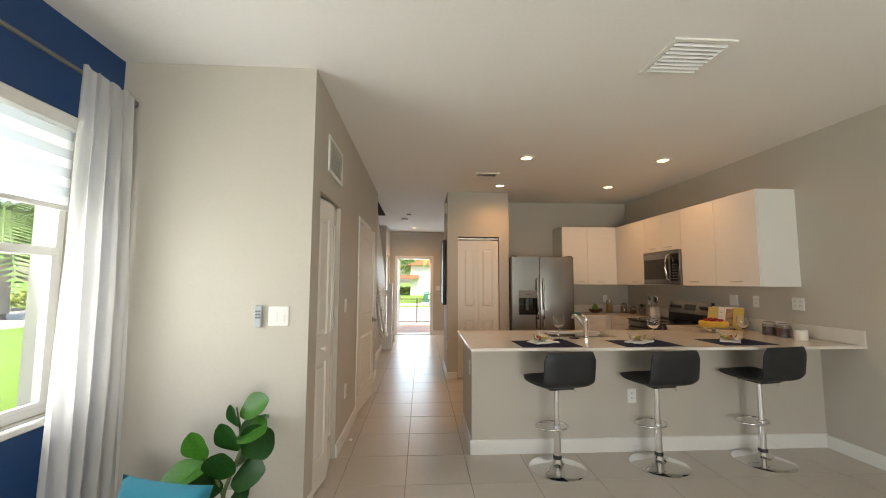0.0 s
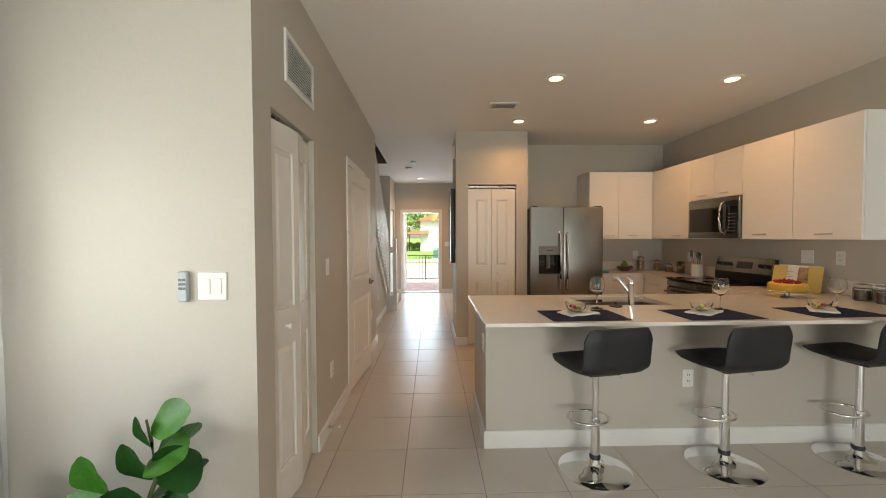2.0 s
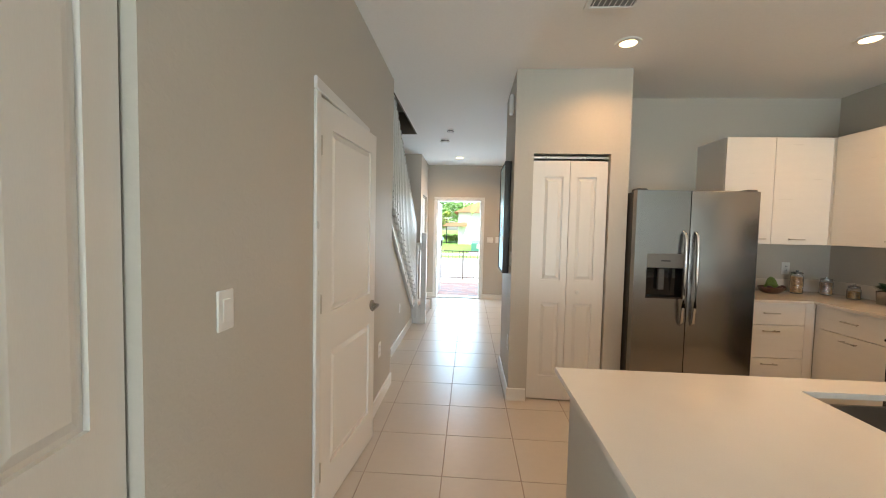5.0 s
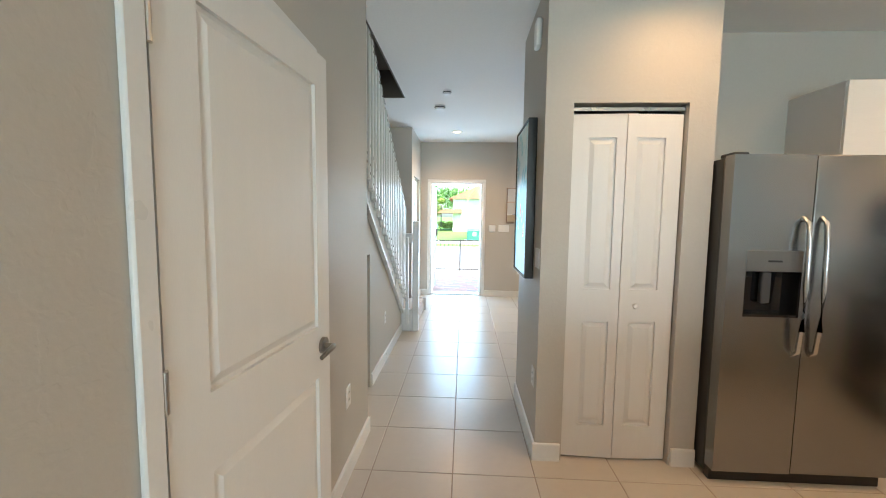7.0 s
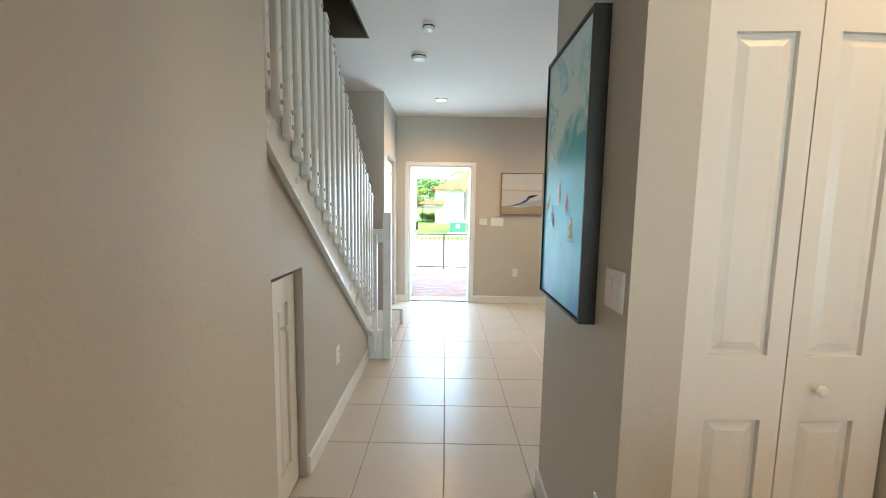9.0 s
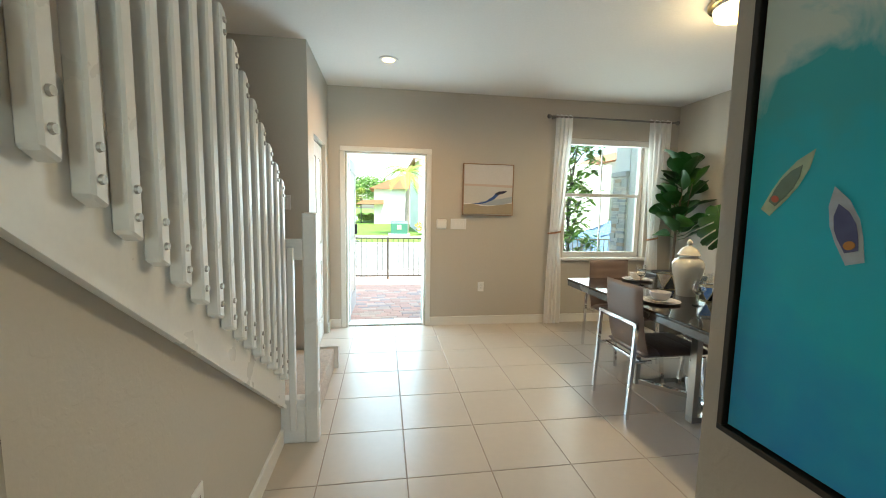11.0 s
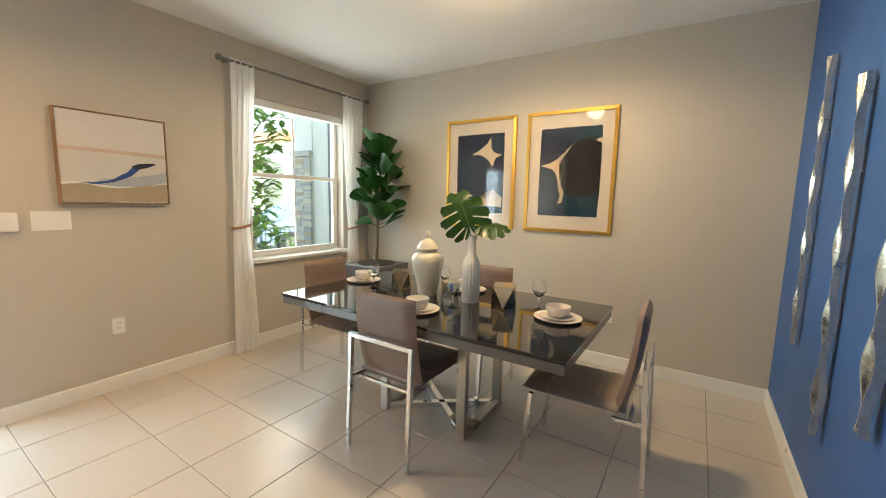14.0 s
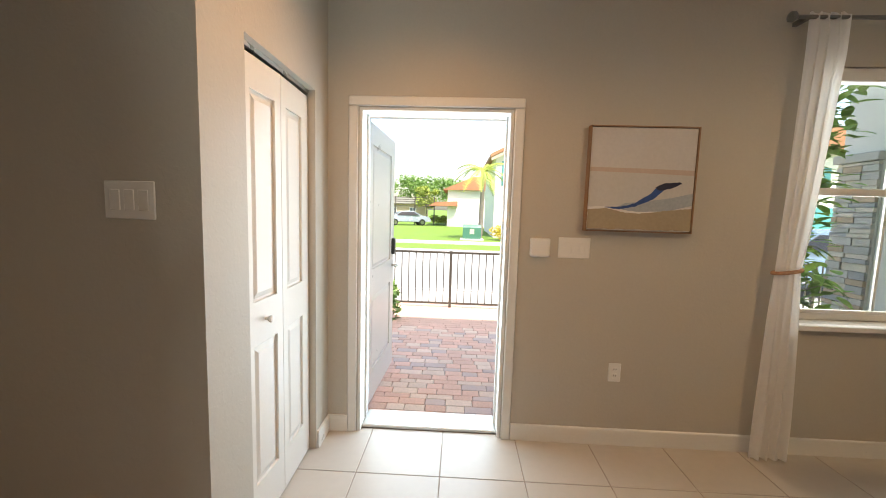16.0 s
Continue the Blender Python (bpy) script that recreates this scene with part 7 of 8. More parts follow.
# leafy plant and a teal cushion on the floor by the partition
pl = thing("rubber_plant", (-0.36, 2.10, 0), "leafy green plant in a white pot by the partition", "potted plant")
_bm = bmesh.new()
lathe(_bm, [(0.10, 0), (0.105, 0.006), (0.13, 0.24), (0.132, 0.25), (0.122, 0.25), (0.10, 0.21), (0.002, 0.20)], n=32)
part("pot", _bm, CERAM, pl, smooth=True)
_bm = bmesh.new()
tube(_bm, [(0, -0.01, 0.20), (0.03, -0.02, 0.33), (0.10, -0.02, 0.52), (0.088, -0.02, 0.66), (0.07, -0.02, 0.74)], [0.012, 0.010, 0.008, 0.006, 0.004], 8)
tube(_bm, [(0.02, -0.02, 0.30), (-0.02, -0.03, 0.40), (-0.07, -0.03, 0.49)], [0.009, 0.007, 0.005], 8)
part("stem", _bm, material("plant_stem", (0.09, 0.12, 0.04), 0.6), pl, smooth=True)
PLF = leaf_mat("rubber_plant_leaf", (0.009, 0.050, 0.006), 0.40)
PLF2 = leaf_mat("rubber_plant_leaf_young", (0.030, 0.125, 0.008), 0.40)
for _b0, _t0, _wd, _n, _mt in (((0.087, -0.02, 0.70), (0.235, -0.05, 0.79), 0.10, (-0.3, -0.8, 0.5), PLF2), ((0.088, -0.02, 0.60), (0.245, -0.10, 0.65), 0.12, (0.0, -0.6, 0.9), PLF2),
                               ((0.10, -0.02, 0.51), (0.265, -0.05, 0.62), 0.14, (0.4, -0.9, 0.2), PLF), ((0.09, -0.02, 0.52), (0.0, -0.06, 0.66), 0.12, (-0.5, -0.8, 0.2), PLF),
                               ((-0.07, -0.03, 0.48), (-0.145, -0.06, 0.62), 0.13, (-0.4, -0.9, 0.1), PLF2), ((-0.04, -0.03, 0.46), (-0.26, -0.12, 0.39), 0.13, (-0.2, -0.5, 0.8), PLF2),
                               ((0.0, -0.03, 0.38), (0.04, -0.10, 0.53), 0.12, (0.2, -0.9, 0.3), PLF), ((0.06, -0.02, 0.36), (0.24, -0.08, 0.45), 0.12, (0.3, -0.6, 0.7), PLF),
                               ((0.07, -0.02, 0.30), (0.17, -0.10, 0.33), 0.09, (0.2, -0.7, 0.6), PLF), ((0.02, -0.02, 0.34), (-0.12, -0.14, 0.40), 0.12, (-0.3, -0.7, 0.6), PLF),
                               ((0.09, 0.0, 0.56), (0.16, 0.14, 0.66), 0.12, (0.2, 0.5, 0.7), PLF), ((0.085, -0.02, 0.64), (0.03, -0.03, 0.75), 0.07, (-0.6, -0.7, 0.2), PLF), ((0.06, 0.0, 0.42), (0.20, 0.12, 0.52), 0.12, (0.4, 0.4, 0.8), PLF)):
    _bm = bmesh.new()
    broad_leaf(_bm, _b0, _t0, _wd * 1.35, _n, 0.12, 0.06)
    part("leaf", _bm, _mt, pl, smooth=True)
cu = thing("cushion", pose(-0.575, 1.93, 0.215, -10, 6, -4), "teal fabric cushion standing against the plant", "cushion")
_bm = bmesh.new()
_n = 16
for _s in (-1, 1):
    _g = []
    for _i in range(_n + 1):
        _r = []
        for _j in range(_n + 1):
            _u, _v = -1 + 2 * _i / _n, -1 + 2 * _j / _n
            _k = ((1 - _u ** 4) * (1 - _v ** 4)) ** 0.5
            _pin = 1 - 0.06 * (1 - _u * _u) * abs(_v) - 0.0
            _r.append(_bm.verts.new((_u * 0.225 * (1 - 0.06 * (1 - _v * _v)), _s * 0.085 * _k, _v * 0.225 * (1 - 0.06 * (1 - _u * _u)))))
        _g.append(_r)
    for _i in range(_n):
        for _j in range(_n):
            _bm.faces.new((_g[_i][_j], _g[_i + 1][_j], _g[_i + 1][_j + 1], _g[_i][_j + 1]))
bmesh.ops.remove_doubles(_bm, verts=_bm.verts, dist=1e-4)
part("cover", _bm, material("teal_fabric", (0.006, 0.17, 0.24), 0.85, vary=0.2, scale=30, fine=250, bump=0.5, bump_scale=300, sheen=0.3), cu, smooth=True)

# ---- outdoors ----
GRASS = material("lawn_grass", (0.12, 0.215, 0.022), 0.9, vary=0.30, scale=0.8, fine=40, bump=0.8, bump_scale=60)
CONC = material("concrete_light", (0.48, 0.46, 0.43), 0.85, vary=0.12, scale=0.6, fine=30, bump=0.3, bump_scale=80)
ASPH = material("asphalt_sunbleached", (0.34, 0.335, 0.325), 0.9, vary=0.15, scale=0.5, fine=60, bump=0.4, bump_scale=120)
STUC = material("stucco_white", (0.74, 0.72, 0.67), 0.85, vary=0.04, scale=1.0, bump=0.4, bump_scale=90)
TERRA = material("terracotta_roof", (0.38, 0.17, 0.09), 0.8, vary=0.2, scale=2)
BRONZE = material("dark_bronze_metal", (0.085, 0.072, 0.06), 0.5, 0.4)
BARK = material("grey_bark", (0.22, 0.19, 0.16), 0.9, vary=0.25, scale=6, bump=0.8, bump_scale=30)

_bm = bmesh.new()
_g = bmesh.ops.create_grid(_bm, x_segments=2, y_segments=2, size=900)
_ground = tagged(part("ground", _bm, GRASS, m=pose(0, 0, -0.20)), "mown green lawn reaching to the distance", "lawn", kind="structure")


def slab(name, lo, hi, mat, label, cat):
    bm = bmesh.new()
    box(bm, lo, hi, 0.01)
    return tagged(part(name, bm, mat), label, cat, kind="structure")


slab("road", (-120, 15.6, -0.35), (120, 23.0, -0.185), ASPH, "sun-bleached asphalt street", "road")
slab("pavement", (-120, 14.35, -0.35), (120, 15.45, -0.10), CONC, "light concrete pavement beside the fence", "pavement")
slab("kerb", (-120, 15.45, -0.35), (120, 15.6, -0.085), CONC, "light concrete kerb", "kerb")
slab("kerb", (-120, 23.0, -0.35), (120, 23.15, -0.085), CONC, "light concrete kerb across the street", "kerb")
slab("pavement", (-120, 26.7, -0.35), (120, 27.8, -0.12), CONC, "light concrete path across the lawn", "pavement")
slab("road", (-18.8, -60, -0.35), (-14.6, 14.2, -0.185), CONC, "light concrete lane beside the lawn", "road")
slab("pavement", (-13.6, -60, -0.35), (-12.9, 14.2, -0.15), CONC, "narrow concrete path beyond the lawn", "pavement")

# patio pavers
patio = slab("patio", (-2.2, 10.70, -0.35), (3.4, 14.30, -0.085), material("paver_sand", (0.40, 0.32, 0.26), 0.95, vary=0.2, scale=20), "red and brown brick paver patio", "patio")
PAVER = [material("paver_red", (0.76, 0.49, 0.37), 0.8, vary=0.25, scale=8, fine=60, bump=0.4, bump_scale=60, random_tint=0.5),
         material("paver_tan", (0.78, 0.60, 0.47), 0.8, vary=0.25, scale=8, fine=60, bump=0.4, bump_scale=60, random_tint=0.5),
         material("paver_brown", (0.60, 0.46, 0.40), 0.8, vary=0.18, scale=8, fine=60, bump=0.4, bump_scale=60, random_tint=0.5)]
_pm = {}


def paver_mesh(w, d, k):
    key = (w, d, k)
    if key not in _pm:
        bm = bmesh.new()
        box(bm, (0, 0, -0.02), (w - 0.005, d - 0.005, 0))
        top = [e for e in bm.edges if all(v.co.z > -1e-6 for v in e.verts)]
        bmesh.ops.bevel(bm, geom=top, offset=0.004, segments=1, affect='EDGES')
        me = bpy.data.meshes.new("paver")
        bm.to_mesh(me)
        bm.free()
        me.materials.append(PAVER[k])
        _pm[key] = me
    return _pm[key]


_rnd = random.Random(77)
_far = bmesh.new()
_y, _row = 10.73, 0
while _y < 14.2:
    _d = 0.16 if _row == 0 else (0.10 if _row % 3 else 0.075)
    _x = -2.15 + _rnd.uniform(0, 0.1)
    while _x < 3.3:
        _w = 0.16 if _row == 0 else _rnd.choice((0.14, 0.16, 0.21))
        _k = _rnd.choices((0, 1, 2), (6, 4, 1.3))[0]
        if -0.35 < _x < 1.45 and _y < 13.0:
            _o = new("paver", paver_mesh(_w, _d, _k))
            _o.parent = patio
            _o.location = (_x, _y, -0.065 + _rnd.uniform(-0.0015, 0.0015))
        else:
            box(_far, (_x, _y, -0.085), (_x + _w - 0.005, _y + _d - 0.005, -0.065))
        _x += _w
    _y += _d
    _row += 1
_o = part("pavers_far", _far, PAVER[0], patio)
_o["kind"] = "stuff"
_bm = bmesh.new()
box(_bm, (0.03, 10.69, -0.35), (0.93, 10.725, -0.002))
tagged(part("trim_door_step", _bm, CONC), "light concrete edge below the threshold", "step", kind="structure")

# metal fence
fence = thing("metal_fence", (0, 14.05, -0.10), "dark bronze metal picket fence along the patio", "fence")
for _z in (0.085, 0.875):
    block("rail", (-6.0, -0.014, _z), (9.0, 0.014, _z + 0.03), BRONZE, fence)
_pk = None
_x = -5.95
_i = 0
while _x < 9.0:
    _post = _i % 10 == 0
    if _post:
        block("post", (_x - 0.02, -0.022, -0.10), (_x + 0.02, 0.022, 0.915), BRONZE, fence)
    elif _pk is None:
        _pk = block("picket", (-0.007, -0.007, 0.115), (0.007, 0.007, 0.875), BRONZE, fence)
        _pk.location.x = _x
    else:
        _o = new("picket", _pk.data)
        _o.parent = fence
        _o.location.x = _x
    _x += 0.108
    _i += 1


# foliage
def leaf_cloud(bm, rnd, centre, radius, count, size, squash=0.8):
    """Many small leaves round a centre, thinning towards the outside."""
    c = Vector(centre)
    for _ in range(count):
        d = Vector((rnd.gauss(0, 1), rnd.gauss(0, 1), rnd.gauss(0, 1))).normalized()
        p = c + Vector((d.x, d.y, d.z * squash)) * radius * rnd.random() ** 0.45
        a = Vector((rnd.gauss(0, 1), rnd.gauss(0, 1), rnd.gauss(0, 0.6))).normalized() * size * rnd.uniform(0.6, 1.3)
        b = a.cross(Vector((rnd.gauss(0, 1), rnd.gauss(0, 1), rnd.gauss(0, 1)))).normalized() * size * 0.42
        vs = [bm.verts.new(q) for q in (p - a, p + b, p + a, p - b)]
        bm.faces.new(vs)


def broad_tree(name, at, h, r, leaf, size, label, seed, count=2600, trunk=0.16, clumps=16):
    rnd = random.Random(seed)
    th = thing(name, at, label, "tree")
    bm = bmesh.new()
    tube(bm, [(0, 0, -0.1), (0.03 * h / 5, 0, h * 0.25), (0, 0.02 * h, h * 0.5), (0.02 * h, 0, h * 0.75)], [trunk, trunk * 0.8, trunk * 0.6, trunk * 0.3], 10)
    cs = []
    for i in range(clumps):
        a = i * 2.4 + rnd.uniform(-0.3, 0.3)
        k = rnd.uniform(0.25, 0.8)
        c = Vector((math.cos(a) * r * k, math.sin(a) * r * k, h * rnd.uniform(0.48, 0.92)))
        cs.append(c)
        tube(bm, [(0, 0, h * 0.4), c * 0.5 + Vector((0, 0, h * 0.22)), c], [trunk * 0.4, trunk * 0.25, trunk * 0.08], 6)
    part("trunk", bm, BARK, th, smooth=True)
    bm = bmesh.new()
    for c in cs:
        leaf_cloud(bm, rnd, c, r * rnd.uniform(0.28, 0.45), count // clumps, size)
    o = part("crown", bm, leaf, th)
    return th


def leafy(name, col):
    m = material(name, col, 0.6, vary=0.5, scale=1.5, fine=12)
    return m


LF1, LF2, LF3 = leafy("leaf_mid_green", (0.14, 0.25, 0.05)), leafy("leaf_yellow_green", (0.26, 0.32, 0.05)), leafy("leaf_dark_green", (0.10, 0.17, 0.04))
_t1 = broad_tree("shade_tree", (-14, 74, -0.2), 8, 4.2, LF1, 0.28, "broad green shade tree in the distance", 3)
for _x, _y, _s, _r in ((-7, 78, 0.95, 40), (-1, 72, 0.85, 100), (6, 80, 1.0, 200), (-22, 76, 1.1, 10), (-31, 70, 1.0, 70), (14, 76, 1.0, 150), (24, 74, 1.1, 250), (34, 70, 1.0, 20), (46, 66, 1.1, 300)):
    _o = copy_thing(_t1, pose(_x, _y, -0.2, 0, 0, _r))
    _o.scale = (_s, _s, _s)
_t2 = broad_tree("ornamental_tree", (-3.6, 58, -0.2), 4.6, 1.7, LF2, 0.20, "small yellow-green ornamental tree", 5, 1600, 0.09, 12)
_o = copy_thing(_t2, pose(2.6, 62, -0.2, 0, 0, 80))
# woods and hedge seen from the side window
for _i, (_x, _y, _s) in enumerate(((-36, 14, 0.9), (-40, 24, 1.1), (-38, 34, 1.0), (-44, 5, 1.0), (-34, 44, 1.0), (-46, 44, 1.2))):
    _o = copy_thing(_t1, pose(_x, _y, -0.2, 0, 0, 50 * _i))
    _o.scale = (_s, _s, _s)


def bush(name, at, r, h, leaf, size, label, seed, count=700, flowers=None):
    rnd = random.Random(seed)
    th = thing(name, at, label, "bush")
    bm = bmesh.new()
    for i in range(7):
        a = i * 0.9
        tube(bm, [(0, 0, -0.05), (0.3 * r * math.cos(a), 0.3 * r * math.sin(a), h * 0.4), (0.6 * r * math.cos(a), 0.6 * r * math.sin(a), h * 0.75)], [0.012, 0.009, 0.004], 6)
    part("stems", bm, BARK, th)
    bm = bmesh.new()
    for i in range(8):
        a = i * 2.4
        leaf_cloud(bm, rnd, (0.5 * r * math.cos(a), 0.5 * r * math.sin(a), h * rnd.uniform(0.35, 0.75)), r * 0.6, count // 8, size, h / r * 0.6)
    part("foliage", bm, leaf, th)
    return th


bush("garden_bush", (-0.42, 13.3, -0.085), 0.30, 0.55, LF1, 0.05, "low green garden bush at the patio edge", 31)
bush("garden_bush", (2.0, 13.65, -0.085), 0.22, 0.16, leafy("dry_leaves", (0.16, 0.10, 0.05)), 0.04, "low brown ground cover at the patio edge", 32, 300)
bush("flowering_bush", (3.3, 30.2, -0.2), 0.9, 1.1, leafy("yellow_flowers", (0.50, 0.36, 0.02)), 0.10, "yellow flowering bush by the house", 33)
_h1 = bush("hedge_bush", (-1.8, 50, -0.2), 0.9, 1.0, LF2, 0.11, "clipped green hedge bush", 34)
for _i in range(1, 7):
    copy_thing(_h1, pose(-1.8 + _i * 1.1, 50 - 0.4 * _i, -0.2, 0, 0, 50 * _i))
_h2 = bush("hedge_bush", (-20.5, 17.0, -0.2), 1.1, 1.0, LF2, 0.13, "low hedge bush beyond the lane", 35)
for _i in range(1, 10):
    copy_thing(_h2, pose(-20.5 - 0.2 * _i, 17.0 + _i * 1.7, -0.2, 0, 0, 70 * _i))
for _i in range(1, 5):
    copy_thing(_h2, pose(-20.5, 17.0 - _i * 1.7, -0.2, 0, 0, 70 * _i))


def palm(name, at, h, spread, label, seed, fronds=18, trunk=0.13, leaf=LF2, dense=26):
    rnd = random.Random(seed)
    th = thing(name, at, label, "palm tree")
    bm = bmesh.new()
    tube(bm, [(0, 0, -0.1), (0, 0, 0.3), (0.02, 0, h * 0.5), (0.03, 0.02, h)], [trunk * 1.4, trunk * 1.1, trunk, trunk * 0.75], 12)
    part("trunk", bm, BARK, th, smooth=True)
    for i in range(fronds):
        a = i * 2.4 + rnd.uniform(-0.2, 0.2)
        up = rnd.uniform(-0.15, 0.95)
        bm = bmesh.new()
        pts = []
        for k in range(dense + 1):
            u = k / dense
            pts.append(Vector((math.cos(a) * spread * u, math.sin(a) * spread * u, h + spread * (up * u - 0.85 * u * u))))
        tube(bm, pts[::4], [0.02 * spread] + [0.014 * spread] * (len(pts[::4]) - 2) + [0.004], 5)
        side = Vector((-math.sin(a), math.cos(a), 0))
        for k in range(2, dense + 1):
            u = k / dense
            ln = spread * 0.34 * math.sin(math.pi * (0.12 + 0.85 * u)) + 0.02
            for s in (-1, 1):
                d = (side * s + Vector((math.cos(a), math.sin(a), 0)) * 0.55 + Vector((0, 0, -0.35))).normalized()
                w = (pts[k] - pts[k - 1]) * 0.33
                vs = [bm.verts.new(q) for q in (pts[k] - w, pts[k] + w, pts[k] + d * ln)]
                bm.faces.new(vs)
        part("frond", bm, leaf, th)
    return th


palm("young_palm", (1.85, 30.4, -0.2), 3.9, 1.7, "young palm tree beside the white house", 8, 13, 0.13)
palm("date_palm", (-16.4, 16.6, -0.2), 4.4, 3.4, "large palm tree beside the lane", 9, 20, 0.42, LF3)

# climbing shrub just outside the dining window
vin = thing("window_tree", (3.16, 11.34, -0.085), "leafy small tree outside the dining window", "tree")
_bm = bmesh.new()
tube(_bm, [(0, 0, -0.08), (0.03, 0.02, 0.8), (0.0, 0.05, 1.6), (0.10, 0.0, 2.5)], [0.035, 0.03, 0.022, 0.010], 8)
_ends = []
_rnd = random.Random(12)
for _i in range(26):
    _a = _i * 2.4
    _z = 0.45 + 2.15 * _i / 25
    _e = Vector((math.cos(_a) * _rnd.uniform(0.15, 0.42), math.sin(_a) * _rnd.uniform(0.15, 0.38), _z + 0.15))
    tube(_bm, [(0.02, 0.02, _z - 0.15), _e * 0.6 + Vector((0, 0, _z * 0.4)), _e], [0.012, 0.008, 0.004], 6)
    _ends.append(_e)
part("trunk", _bm, BARK, vin, smooth=True)
VLF = leafy("window_tree_leaf", (0.26, 0.42, 0.09))
for _e in _ends:
    _bm = bmesh.new()
    for _k in range(40):
        _a = _rnd.uniform(0, 6.28)
        _b0 = _e + Vector((_rnd.uniform(-0.15, 0.15), _rnd.uniform(-0.13, 0.13), _rnd.uniform(-0.14, 0.12)))
        leaf_blade(_bm, _b0, _b0 + Vector((math.cos(_a), math.sin(_a), _rnd.uniform(-0.6, 0.3))) * _rnd.uniform(0.10, 0.17), 0.075, n=4)
    part("leaf_cluster", _bm, VLF, vin, smooth=True)

# neighbouring wing with a stone-clad pier
wing = thing("porch_wing", (0, 0, 0), "white stucco porch wall with ledgestone pier", "building wing", kind="structure")
block("wall", (4.42, 10.70, -0.30), (4.75, 11.80, 5.2), STUC, wing, label="white stucco wall")
block("pier", (4.40, 11.804, -0.30), (4.78, 12.20, 2.0), STUC, wing, label="stone pier core")
block("upper_pier", (4.41, 11.804, 2.085), (4.78, 12.20, 5.2), STUC, wing, label="white stucco column")
block("coping", (4.35, 11.804, 2.001), (4.80, 12.24, 2.084), CONC, wing, bevel=0.008, label="light stone coping")
block("downspout", (4.355, 11.30, -0.20), (4.418, 11.41, 5.2), material("downspout_grey", (0.13, 0.14, 0.16), 0.5), wing, bevel=0.01, label="dark grey downspout")
STONE = [material("ledgestone_" + n, c, 0.85, vary=0.3, scale=12, fine=70, bump=0.8, bump_scale=40, random_tint=0.6) for n, c in (("grey", (0.50, 0.48, 0.45)), ("cream", (0.60, 0.54, 0.46)), ("tan", (0.48, 0.37, 0.27)), ("slate", (0.36, 0.36, 0.36)))]
_rnd = random.Random(55)
_pier = wing.children[1]
_z = -0.10
while _z < 1.97:
    _h = min(_rnd.choice((0.045, 0.06, 0.075)), 2.0 - _z)
    _yy = 11.806
    while _yy < 12.19:
        _w = min(_rnd.uniform(0.12, 0.24), 12.20 - _yy)
        if _w > 0.02:
            block("stone", (4.38 - _rnd.uniform(0, 0.018), _yy, _z), (4.40, _yy + _w - 0.006, _z + _h - 0.005), _rnd.choices(STONE, (5, 4, 1, 2))[0], _pier)
        _yy += _w
    _z += _h

# shell of our own house above, so that it shades the patio
slab("house_upper_storey", (XW - 0.25, -4.3, 5.52), (XR + 0.4, 10.66, 5.9), STUC, "white stucco upper storey of the house", "house")
_bm = bmesh.new()
box(_bm, (XW - 0.25, 10.44, 3.06), (XR + 0.4, 10.68, 5.52))
box(_bm, (XW - 0.25, -4.3, 3.06), (XR + 0.4, -4.1, 5.52))
tagged(part("house_upper_wall", _bm, STUC), "white stucco upper wall of the house", "house", kind="structure")


# houses across the street
def window_unit(parent, x, z, w, h, y, shutters=True):
    bm = bmesh.new()
    for lo, hi in (((-w / 2, 0), (w / 2, 0.08)), ((-w / 2, h - 0.08), (w / 2, h)), ((-w / 2, 0.08), (-w / 2 + 0.08, h - 0.08)), ((w / 2 - 0.08, 0.08), (w / 2, h - 0.08)), ((-0.025, 0.08), (0.025, h - 0.08)), ((-w / 2, h * 0.5 - 0.03), (w / 2, h * 0.5 + 0.03))):
        box(bm, (x + lo[0], y - 0.05, z + lo[1]), (x + hi[0], y + 0.02, z + hi[1]))
    wn = part("window", bm, TRIM, parent)
    bm = bmesh.new()
    box(bm, (x - w / 2 + 0.05, y - 0.02, z + 0.05), (x + w / 2 - 0.05, y + 0.01, z + h - 0.05))
    part("pane", bm, material("far_window_glass", (0.10, 0.13, 0.16), 0.1, vary=0.1), wn)
    if shutters:
        for s in (-1, 1):
            bm = bmesh.new()
            box(bm, (x + s * (w / 2 + 0.22) - 0.19, y - 0.06, z), (x + s * (w / 2 + 0.22) + 0.19, y, z + h))
            for k in range(int(h / 0.1)):
                box(bm, (x + s * (w / 2 + 0.22) - 0.15, y - 0.075, z + 0.05 + k * 0.1), (x + s * (w / 2 + 0.22) + 0.15, y - 0.06, z + 0.09 + k * 0.1))
            part("shutter", bm, material("teal_shutter", (0.08, 0.26, 0.27), 0.6), parent, "teal louvred shutter")


hs = thing("white_house", (2.75, 32.5, -0.2), "white two-storey stucco house with terracotta gable roof", "house")
_bm = bmesh.new()
box(_bm, (0, 0, 0), (14, 9, 5.0))
prism(_bm, [(0, 5.0), (5.2, 5.0), (2.6, 6.3)], 1, 0.0, 9)
part("wall", _bm, STUC, hs)
_bm = bmesh.new()
for a, b in (((-0.35, 4.88), (2.6, 6.38)), ((5.55, 4.88), (2.6, 6.38))):
    prism(_bm, [a, b, (b[0], b[1] + 0.20), (a[0], a[1] + 0.20)], 1, -0.4, 9.3)
part("roof", _bm, TERRA, hs, "terracotta gable roof")
_bm = bmesh.new()
for a, b in (((-0.30, 4.66), (2.6, 6.14)), ((5.50, 4.66), (2.6, 6.14))):
    prism(_bm, [a, b, (b[0], b[1] + 0.22), (a[0], a[1] + 0.22)], 1, -0.36, -0.28)
